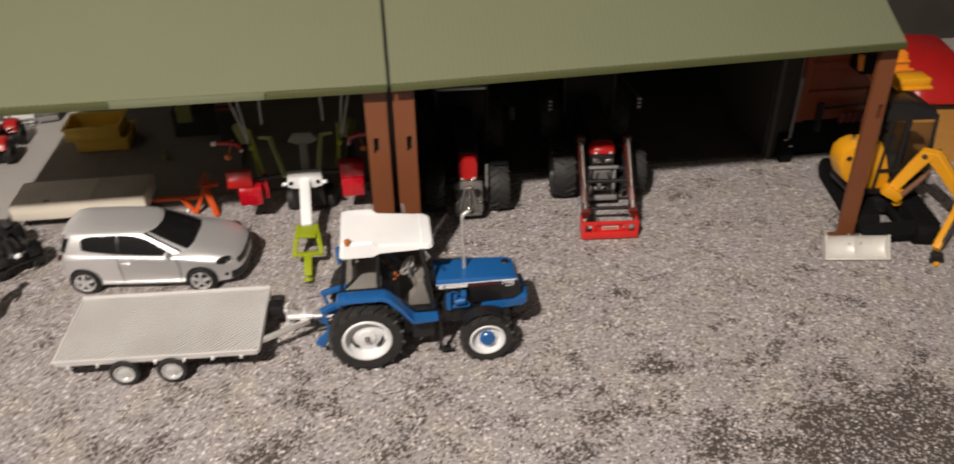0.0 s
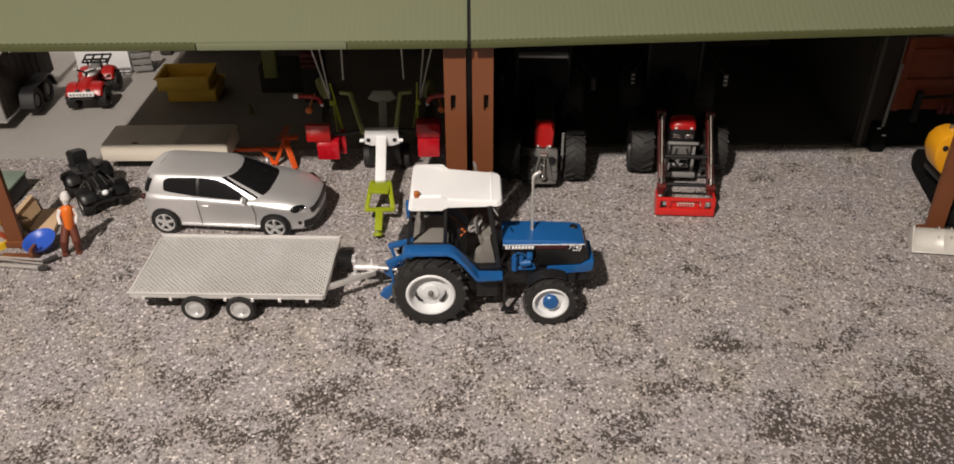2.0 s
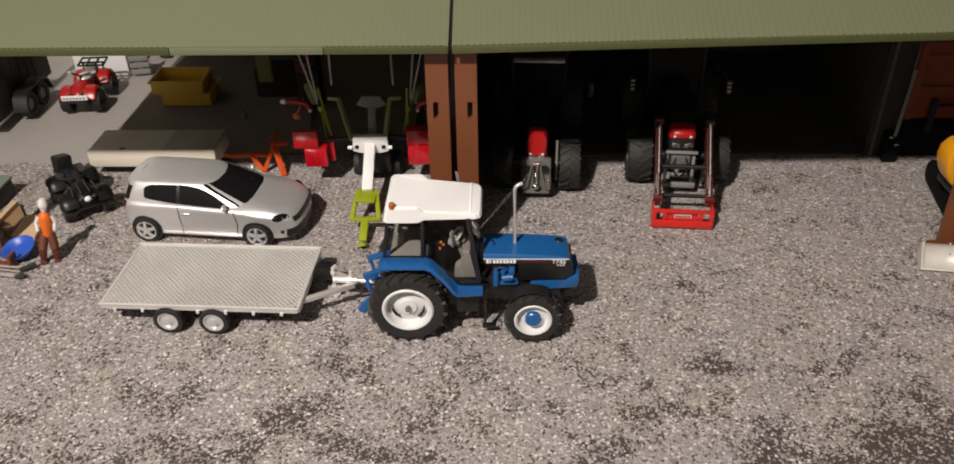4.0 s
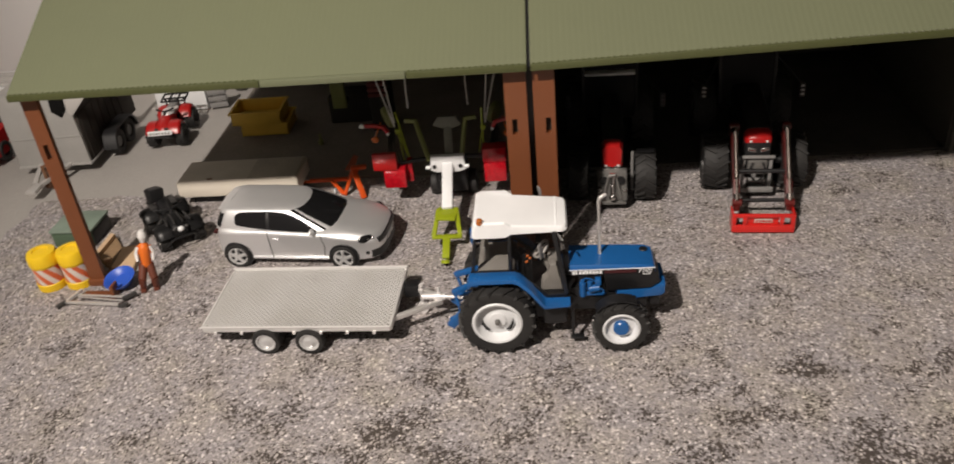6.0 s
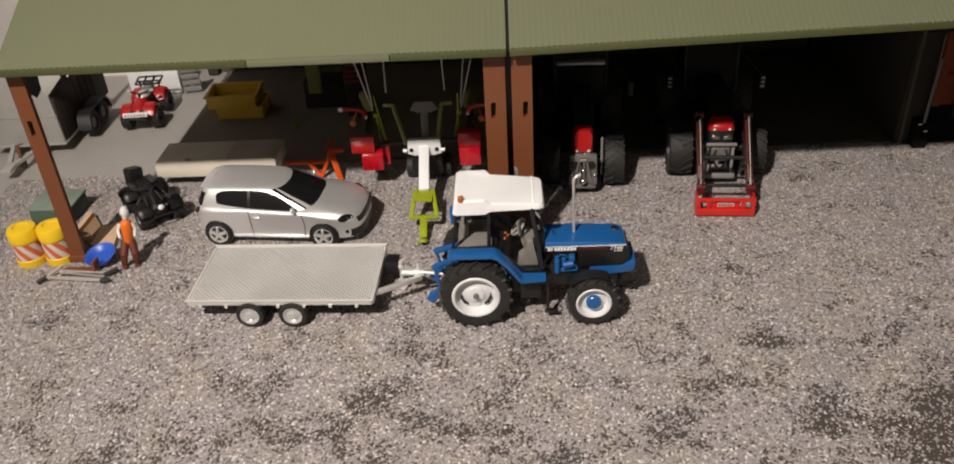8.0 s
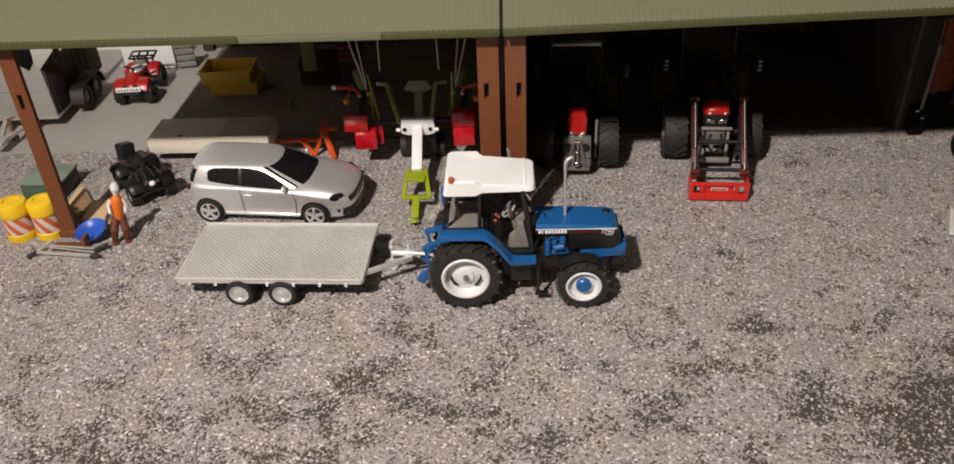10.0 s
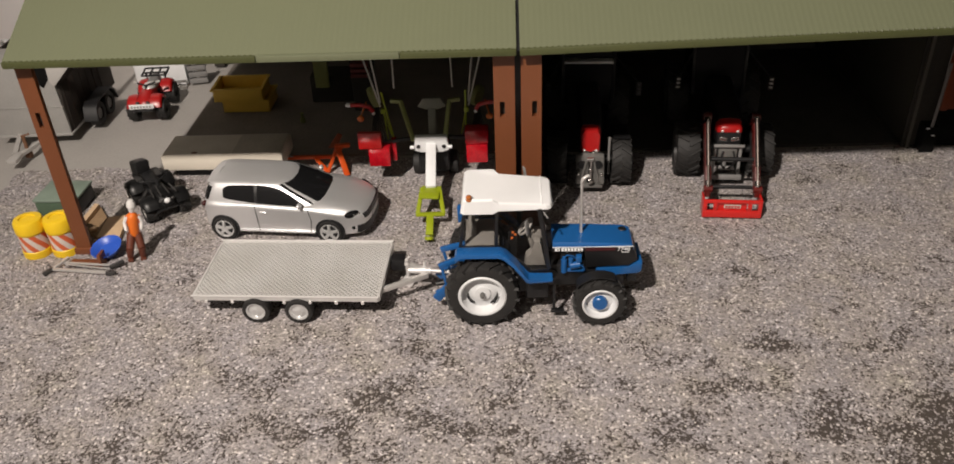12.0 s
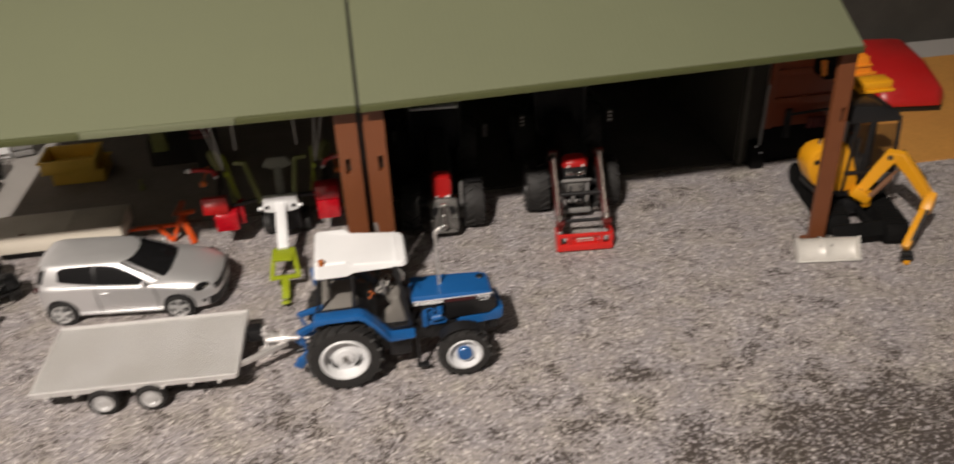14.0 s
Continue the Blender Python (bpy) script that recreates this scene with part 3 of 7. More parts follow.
    pipe(bm, [(0.0560, -0.0122, 0.0436), (0.0580, -0.0130, 0.0462), (0.0618, -0.0130, 0.0452), (0.0640, -0.0126, 0.0430)], 0.0005, 6)
    pipe(bm, [(0.0668, -0.0126, 0.0380), (0.0690, -0.0126, 0.0360), (0.0700, -0.0120, 0.0330)], 0.0006, 6)
    part("fuel_pipe", bm, BLUE, s)
    bm = BM()
    box(bm, 0.0575, 0.0700, -0.0120, -0.0090, 0.0310, 0.0340, 0.0008)
    part("sump_flange", bm, BLUE, s)
    bm = BM()
    for k in range(7):
        box(bm, 0.1000, 0.1062, -0.0088 + k * 0.0026, -0.0066 + k * 0.0026, 0.0200, 0.0335, 0.0005)
    part("front_weights", bm, BLACK, s)
    bm = BM()
    rod(bm, (0.0795, -0.022, 0.0186), (0.0795, 0.022, 0.0186), 0.0032, 12)
    rod(bm, (0, -0.018, 0.0258), (0, 0.018, 0.0258), 0.0060, 14)
    part("axles", bm, BLACK, s)
    # bonnet: blue top, black sides with the stripe
    bm = BM()
    prism(bm, [(0.0700, 0.0490), (0.0455, 0.0490), (0.0455, 0.0505), (0.1030, 0.0490), (0.1050, 0.0450), (0.1055, 0.0410), (0.1000, 0.0365), (0.0712, 0.0352)], -0.0126, 0.0126, 0.0004)
    part("bonnet_side", bm, BLACK, s)
    bm = BM()
    sec = []
    for x, zt in ((0.0480, 0.0562), (0.0750, 0.0556), (0.0970, 0.0545), (0.1018, 0.0530), (0.1032, 0.0505)):
        w2 = 0.0131 if x < 0.1 else (0.0126 if x < 0.103 else 0.0117)
        sec.append([(x, -w2, min(0.0502, zt - 0.004)), (x, -w2, zt - 0.0022), (x, -w2 + 0.0014, zt - 0.0004), (x, 0, zt + 0.0002), (x, w2 - 0.0014, zt - 0.0004), (x, w2, zt - 0.0022), (x, w2, min(0.0502, zt - 0.004))])
    loft(bm, sec)
    bonnet = part("bonnet", bm, BLUE, s)
    bm = BM()
    lathe(bm, [(0.0, 0.0004), (0.0024, 0.0004), (0.0028, 0.0), (0.0024, -0.0005)], 18, pose(0.0965, 0.0055, 0.0549, 90, 0, 0))
    part("filler_cap", bm, BLACK, bonnet)
    bm = BM()
    box(bm, 0.0475, 0.1020, -0.01335, -0.0128, 0.0490, 0.0524, 0.0002)
    strip = part("stripe", bm, BLACK, s, "black badge strip with white edge lines")
    bm = BM()
    box(bm, 0.0478, 0.1022, -0.01345, -0.0130, 0.0525, 0.0529)
    part("pin_line", bm, WHITE, strip)
    bm = BM()
    box(bm, 0.0702, 0.0902, -0.0136, -0.0132, 0.0497, 0.0519)
    part("maroon_band", bm, MAROON, strip)
    bm = BM()
    for k in range(9):
        box(bm, 0.0496 + k * 0.00215, 0.0496 + k * 0.00215 + (0.00165 if k not in (1,) else 0.0010), -0.0136, -0.0132, 0.0497, 0.0520)
    part("badge_bars", bm, WHITE, strip, "white badge marks")
    words("7740", 0.0044, WHITE, strip, pose(0.0958, -0.01372, 0.0507, 90, 0, 0))
    bm = BM()
    for k in range(3):
        box(bm, 0.0945 + k * 0.0018, 0.0958 + k * 0.0018, -0.0129, -0.01255, 0.0474, 0.0480)
    part("badge_bars", bm, WHITE, strip)
    bm = BM()
    for k in range(9):
        box(bm, 0.1035, 0.1045, -0.0105, 0.0105, 0.0400 + k * 0.00105, 0.0405 + k * 0.00105)
    part("grille", bm, DARK_GREY, s)
    # exhaust pipe
    bm = BM()
    pipe(bm, [(0.0678, 0.0005, 0.054), (0.0678, 0.0005, 0.0955), (0.0682, 0.0005, 0.0975), (0.0700, 0.0010, 0.0988), (0.0722, 0.0020, 0.0992)], 0.0012, 12)
    part("exhaust_pipe", bm, WHITE_METAL, s, "thin bent silver exhaust pipe")
    # cab: floor block, pillars, tinted panes and roof
    bm = BM()
    box(bm, -0.0130, 0.0460, -0.0190, 0.0190, 0.0330, 0.0400, 0.001)
    part("cab_floor", bm, BLACK, s)
    for o in (-1, 1):
        y0 = o * 0.0192
        for a, b, w in (((-0.0140, 0.0578), (-0.0100, 0.0870), 0.0022), ((0.0100, 0.0560), (0.0112, 0.0870), 0.0022), ((0.0455, 0.0395), (0.0388, 0.0870), 0.0028), ((-0.0140, 0.0582), (0.0130, 0.0582), 0.0016), ((0.0130, 0.0582), (0.0330, 0.0385), 0.0016), ((0.0330, 0.0388), (0.0455, 0.0395), 0.0018)):
            bm = BM()
            bar(bm, (a[0], y0, a[1]), (b[0], y0, b[1]), 0.0020, w, 0.0003)
            part("pillar", bm, BLACK, s)
        bm = BM()
        prism(bm, [(-0.0128, 0.0585), (-0.0092, 0.0862), (0.0108, 0.0862), (0.0096, 0.0585)], y0 - 0.0002, y0 + 0.0002)
        part("rear_side_pane", bm, PANE, s).visible_shadow = False
        bm = BM()
        prism(bm, [(0.0106, 0.0600), (0.0122, 0.0862), (0.0380, 0.0862), (0.0440, 0.0400), (0.0335, 0.0398), (0.0215, 0.0515)], y0 - 0.0002, y0 + 0.0002)
        d = part("door_pane", bm, PANE, s)
        d.visible_shadow = False
        bm = BM()
        bar(bm, (0.0150, y0 * 1.03, 0.060), (0.0150, y0 * 1.03, 0.0665), 0.0008, 0.0008)
        part("door_handle", bm, BLACK, d)
    for x, z0, z1, dx in ((-0.0132, 0.0585, 0.0862, 0.0038), (0.0450, 0.0550, 0.0862, -0.0045)):
        bm = BM()
        panel(bm, [(x, -0.0185, z0), (x, 0.0185, z0), (x + dx, 0.0185, z1), (x + dx, -0.0185, z1)], [(0, 0), (1, 0), (1, 1), (0, 1)], 0.0002, 0.0002)
        part("window_pane", bm, PANE, s).visible_shadow = False
    # seat, steering wheel and console seen through the glass
    bm = BM()
    box(bm, 0.0010, 0.0120, -0.0065, 0.0065, 0.0470, 0.0515, 0.0015)
    box(bm, -0.0020, 0.0025, -0.0060, 0.0060, 0.0500, 0.0690, 0.0016, pose(0, 0, 0, 0, -6, 0))
    rod(bm, (0.006, 0, 0.039), (0.006, 0, 0.048), 0.004, 10)
    part("seat", bm, CAB_GREY, s)
    bm = BM()
    rod(bm, (0.0360, 0, 0.040), (0.0300, 0, 0.0610), 0.0013, 8)
    box(bm, 0.0340, 0.0440, -0.0100, 0.0100, 0.0400, 0.0560, 0.0015)
    col = part("steering_console", bm, CAB_GREY, s)
    bm = BM()
    pipe(bm, [(0.0065 * math.cos(k * math.pi / 10), 0.0065 * math.sin(k * math.pi / 10), 0) for k in range(21)], 0.0009, 8)
    rod(bm, (-0.0060, 0, 0), (0.0060, 0, 0), 0.0006, 6)
    bmesh.ops.transform(bm, matrix=pose(0.0300, 0, 0.0615, 0, -48, 0), verts=bm.verts[:])
    part("steering_wheel", bm, PALE_METAL, col)
    bm = BM()
    prism(bm, [(0.0290, 0.0400), (0.0300, 0.0470), (0.0340, 0.0490), (0.0350, 0.0600), (0.0395, 0.0600), (0.0435, 0.0400)], -0.0160, -0.0080, 0.0008)
    part("side_console", bm, CAB_GREY, s)
    bm = BM()
    box(bm, -0.0110, 0.0090, -0.0170, 0.0170, 0.0545, 0.0580, 0.0010)
    part("rear_shelf", bm, CAB_GREY, s)
    bm = BM()
    for c in ((0.0214, -0.0125, 0.0650), (0.0230, -0.0125, 0.0632), (0.0208, -0.0125, 0.0605)):
        bmesh.ops.create_icosphere(bm, subdivisions=1, radius=0.0011, matrix=Matrix.Translation(c))
    tagged(part("lever_knob", bm, AMBER, s), kind="stuff")
    bm = BM()
    box(bm, 0.0180, 0.0240, -0.0115, -0.0095, 0.0400, 0.0650, 0.0006)
    part("lever_panel", bm, BLACK, s)
    # roof: raised rear half, narrower front, rounded
    bm = BM()
    def ring(z, g, xr, xf, n1, n2):
        pts = []
        h1, h2 = n1 - g, n2 - g
        for x, y in ((xr + g, -h1 + 0.002), (xr + g + 0.002, -h1), (0.0085, -h1), (0.0125, -h2), (xf - g - 0.0034, -h2 + 0.0012), (xf - g - 0.0010, -h2 + 0.0028), (xf - g, -h2 + 0.0055),
                     (xf - g, h2 - 0.0055), (xf - g - 0.0010, h2 - 0.0028), (xf - g - 0.0034, h2 - 0.0012), (0.0125, h2), (0.0085, h1), (xr + g + 0.002, h1), (xr + g, h1 - 0.002)):
            pts.append((x, y, z(x)))
        return pts
    zt = lambda x: 0.0956 if x < 0.0115 else 0.0926 - (x - 0.0115) * 0.08
    rings = [ring(lambda x: 0.0862 if x > 0.011 else 0.0846, 0.0004, -0.0126, 0.0475, 0.0213, 0.0203), ring(lambda x: 0.0866 if x > 0.011 else 0.0850, 0.0, -0.0126, 0.0475, 0.0213, 0.0203), ring(lambda x: zt(x) - 0.0012, 0.0004, -0.0114, 0.0474, 0.0213, 0.0203), ring(lambda x: zt(x) - 0.0004, 0.0008, -0.0112, 0.0472, 0.0213, 0.0203), ring(zt, 0.0016, -0.0110, 0.0468, 0.0213, 0.0203)]
    loft(bm, rings)
    roof = part("cab_roof", bm, WHITE, s, "", 22)
    bm = BM()
    lathe(bm, [(0.0022, 0.0), (0.0022, 0.0010), (0.0018, 0.0012), (0.0020, 0.0016), (0.0019, 0.0030), (0.0010, 0.0037), (0, 0.0038)], 16, pose(-0.0066, -0.0192, 0.0945, 90, 0, 0))
    part("beacon", bm, BEACON, roof, "brown amber warning beacon")
    bm = BM()
    bar(bm, (0.0405, -0.0185, 0.0904), (0.0405, 0.0185, 0.0904), 0.0008, 0.0006, 0.0002)
    part("roof_lip", bm, WHITE, roof)
    # mirrors and rear lamp
    for o in (-1, 1):
        bm = BM()
        box(bm, 0.0395, 0.0405, -0.0022, 0.0022, 0.0735, 0.0835, 0.0005, pose(0.0045, o * 0.0235, 0, 0, -8, o * 25))
        rod(bm, (0.0415, o * 0.019, 0.0845), (0.0442, o * 0.0235, 0.0825), 0.0005, 6)
        part("mirror", bm, GREY_PLASTIC, s)
    # rear linkage
    for o in (-1, 1):
        for nm, a, c, w, h in (("lower_link", (-0.010, o * 0.008, 0.024), (-0.0330, o * 0.0125, 0.0150), 0.0026, 0.0040), ("lift_arm", (-0.012, o * 0.008, 0.0430), (-0.0300, o * 0.0105, 0.0365), 0.0030, 0.0038), ("lift_rod", (-0.0285, o * 0.0105, 0.0365), (-0.0250, o * 0.0110, 0.0190), 0.0018, 0.0022), ("link_plate", (-0.0245, o * 0.0120, 0.0200), (-0.0335, o * 0.0135, 0.0110), 0.0030, 0.0062)):
            bm = BM()
            bar(bm, a, c, w, h, 0.0005)
            part(nm, bm, BLUE, s)
    bm = BM()
    box(bm, -0.0145, -0.006, -0.0095, 0.0095, 0.0300, 0.0440, 0.0010)
    part("lift_housing", bm, BLUE, s)
    bm = BM()
    bar(bm, (-0.0140, 0, 0.0380), (-0.0320, 0, 0.0300), 0.0022, 0.0026, 0.0005)
    part("top_link", bm, STEEL, s)
    bm = BM()
    box(bm, -0.0170, -0.0135, 0.0130, 0.0175, 0.0600, 0.0700, 0.0008)
    part("rear_lamp", bm, BLUE, s)
    bm = BM()
    rod(bm, (-0.0140, 0, 0.0180), (-0.0340, 0, 0.0140), 0.0018, 10)
    box(bm, -0.0180, -0.0100, -0.0070, 0.0070, 0.0140, 0.0200, 0.0008)
    part("tow_hitch", bm, BLACK, s)
    bm = BM()
    box(bm, 0.0470, 0.0560, -0.0250, -0.0205, 0.0060, 0.0072, 0.0003)
    box(bm, 0.0480, 0.0500, -0.0225, -0.0205, 0.0072, 0.0340)
    box(bm, 0.0300, 0.0450, -0.0200, -0.0140, 0.0150, 0.0310, 0.0015)
    part("cab_step", bm, BLACK, s)
    return s


def pane_material():
    m = bpy.data.materials.new("smoked_window_glass")
    m.use_nodes = True
    n, l = m.node_tree.nodes, m.node_tree.links
    b = n["Principled BSDF"]
    b.inputs["Base Color"].default_value = (0.02, 0.02, 0.02, 1)
    b.inputs["Roughness"].default_value = 0.06
    tr = n.new("ShaderNodeBsdfTransparent")
    tr.inputs[0].default_value = (0.86, 0.85, 0.83, 1)
    mx = n.new("ShaderNodeMixShader")
    fr = n.new("ShaderNodeFresnel")
    fr.inputs[0].default_value = 1.45
    ad = n.new("ShaderNodeMath")
    ad.operation = "ADD"
    ad.inputs[1].default_value = 0.04
    l.new(fr.outputs[0], ad.inputs[0])
    l.new(ad.outputs[0], mx.inputs[0])
    l.new(tr.outputs[0], mx.inputs[1])
    l.new(b.outputs[0], mx.inputs[2])
    l.new(mx.outputs[0], n["Material Output"].inputs[0])
    return m


PANE = pane_material()
CAB_GREY = mat("light_grey_cab_plastic", (0.36, 0.345, 0.33), 0.5, vary=0.1)
PALE_METAL = mat("pale_metal", (0.75, 0.73, 0.72), 0.3, 0.3, vary=0.05)
BEACON = mat("brown_amber_lens", (0.42, 0.13, 0.03), 0.12, vary=0.25, scale=300)
blue_tractor()


# ---- flat car trailer ----
def car_trailer():
    s = thing("car_trailer", "silver flatbed car trailer with mesh deck, hitched behind the tractor", "trailer")
    L, W, Z = 0.1308, 0.0680, 0.0215
    s.matrix_basis = pose(-0.2302, -0.0857, 0, 0, 0, -2.3)
    bm = BM()
    box(bm, 0.0012, L - 0.0012, 0.0012, W - 0.0012, Z - 0.0034, Z - 0.0018, 0)
    part("deck", bm, DECK, s)
    bm = BM()
    p = 0.0035
    n = int((L + W) / p)
    for k in range(1, n):
        c = k * p
        for flip in (0, 1):
            x0, x1 = max(0.001, c - W), min(L - 0.001, c)
            if x1 - x0 < 0.001:
                continue
            ya, yb = c - x0, c - x1
            if flip:
                ya, yb = W - ya, W - yb
            bar(bm, (x0, ya, Z - 0.0006), (x1, yb, Z - 0.0006), 0.00058, 0.0010)
    part("deck_mesh", bm, DECK_WIRE, s, "fine diamond-pattern silver mesh deck")
    for a in ((0, L, -0.0010, 0.0010, Z - 0.0038, Z + 0.0002), (0, L, W - 0.0010, W + 0.0010, Z - 0.0038, Z + 0.0002), (L - 0.0006, L + 0.0012, 0.0012, W - 0.0012, Z - 0.0044, Z + 0.0004), (-0.0012, 0.0008, 0.0012, W - 0.0012, Z - 0.0038, Z)):
        bm = BM()
        box(bm, *a, 0.0004)
        part("side_rail", bm, RAIL_GREY, s)
    for y in (-0.0010, W + 0.0010):
        bm = BM()
        rod(bm, (-0.0012, y, Z + 0.0002), (L + 0.0008, y, Z + 0.0002), 0.0008, 8)
        for k in range(7):
            box(bm, 0.0080 + k * 0.0185, 0.0100 + k * 0.0185, y - 0.0006, y + 0.0006, Z - 0.0056, Z - 0.0036)
        part("rail_lip", bm, PALE_METAL, s)
    bm = BM()
    box(bm, 0.010, L - 0.004, 0.018, 0.022, Z - 0.0070, Z - 0.003)
    box(bm, 0.010, L - 0.004, W - 0.022, W - 0.018, Z - 0.0070, Z - 0.003)
    for x in (0.012, 0.045, 0.080, 0.115):
        box(bm, x, x + 0.003, 0.004, W - 0.004, Z - 0.0065, Z - 0.003)
    part("chassis", bm, DARK_GREY, s)
    for xw in (0.0436, 0.0743):
        for o in (-1, 1):
            bm = BM()
            tyre_mesh(bm, 0.0100, 0.0080, 0.0066, 32)
            t = part("wheel", bm, RUBBER, s)
            t.matrix_basis = pose(xw, 0.0002 if o < 0 else W - 0.0002, 0.0100, 0, 0, 0 if o < 0 else 180)
            bm = BM()
            lathe(bm, [(0.0068, 0.002), (0.0068, -0.0037), (0.0061, -0.0037), (0.0055, -0.0022), (0.0046, -0.0026), (0.0028, -0.0034), (0.0025, -0.0041), (0, -0.0042)], 28)
            part("rim", bm, ALLOY, t)
    bm = BM()
    box(bm, 0.006, 0.012, 0.003, 0.006, Z - 0.0085, Z - 0.003)
    part("support_leg", bm, DARK_GREY, s)
    # drawbar: two converging arms, coupling and jockey wheel
    for y in (0.014, W - 0.014):
        bm = BM()
        bar(bm, (L, y, Z - 0.0045), (L + 0.031, W / 2 + (0.002 if y > 0.03 else -0.002), Z - 0.0040), 0.0032, 0.0036, 0.0005)
        part("drawbar_arm", bm, WHITE_METAL, s)
    bm = BM()
    rod(bm, (L + 0.0170, W / 2, Z - 0.0014), (L + 0.0330, W / 2, Z - 0.0016), 0.0024, 14)
    rod(bm, (L + 0.0255, W / 2, Z - 0.0014), (L + 0.0300, W / 2, Z - 0.0015), 0.0031, 14)
    rod(bm, (L + 0.0330, W / 2, Z - 0.0015), (L + 0.0480, W / 2 - 0.0005, Z - 0.0025), 0.0012, 10)
    rod(bm, (L + 0.0285, W / 2, Z), (L + 0.0285, W / 2 + 0.002, Z + 0.0050), 0.0010, 8)
    part("coupling", bm, PALE_METAL, s, "pale metal coupling head")
    bm = BM()
    rod(bm, (L + 0.0145, W / 2 + 0.0090, 0.004), (L + 0.0145, W / 2 + 0.0090, 0.0225), 0.0013, 10)
    rod(bm, (L + 0.0145, W / 2 + 0.0090, 0.0180), (L + 0.0145, W / 2 + 0.0090, 0.0200), 0.0020, 10)
    rod(bm, (L + 0.0135, W / 2 + 0.0090, 0.0228), (L + 0.0165, W / 2 + 0.0115, 0.0240), 0.0007, 8)
    rod(bm, (L + 0.0145, W / 2 + 0.0070, 0.0042), (L + 0.0145, W / 2 + 0.0110, 0.0042), 0.0042, 14)
    part("jockey_wheel", bm, PALE_METAL, s)
    bm = BM()
    box(bm, L + 0.002, L + 0.0125, W / 2 + 0.0090, W / 2 + 0.0190, Z - 0.0090, Z + 0.0005, 0.0012)
    part("battery_box", bm, BLACK, s)


ALLOY = mat("alloy_rim_paint", (0.68, 0.68, 0.68), 0.28, 0.5, vary=0.05)
DECK = mat("trailer_deck_metal", (0.20, 0.19, 0.175), 0.55, 0.05, vary=0.2, scale=30)
DECK_WIRE = mat("trailer_mesh_metal", (0.84, 0.83, 0.82), 0.36, 0.15, vary=0.14, scale=34, second=(0.62, 0.60, 0.56))
RAIL_GREY = mat("dull_rail_metal", (0.74, 0.73, 0.715), 0.3, 0.35, vary=0.1)
car_trailer()


# ---- silver hatchback ----
def spline(keys, n):
    """Rows of numbers smoothed along their first column."""
    k = np.array(keys)
    out = []
    for i in range(len(k) - 1):
        p0, p1, p2, p3 = k[max(i - 1, 0)], k[i], k[i + 1], k[min(i + 2, len(k) - 1)]
        for j in range(n):
            t = j / n
            out.append(0.5 * (2 * p1 + (p2 - p0) * t + (2 * p0 - 5 * p1 + 4 * p2 - p3) * t * t + (3 * p1 - p0 - 3 * p2 + p3) * t ** 3))
    return [[float(v) for v in r] for r in out] + [[float(v) for v in k[-1]]]


def skin(bm, grid, thick):
    """A plate over a grid of points, thickened along a vector."""
    vs = [[bm.verts.new(p) for p in row] for row in grid]
    for r0, r1 in zip(vs, vs[1:]):
        for i in range(len(r0) - 1):
            bm.faces.new((r0[i], r0[i + 1], r1[i + 1], r1[i]))
    r = bmesh.ops.extrude_face_region(bm, geom=bm.faces[:])
    bmesh.ops.translate(bm, vec=thick, verts=[v for v in r["geom"] if isinstance(v, bmesh.types.BMVert)])


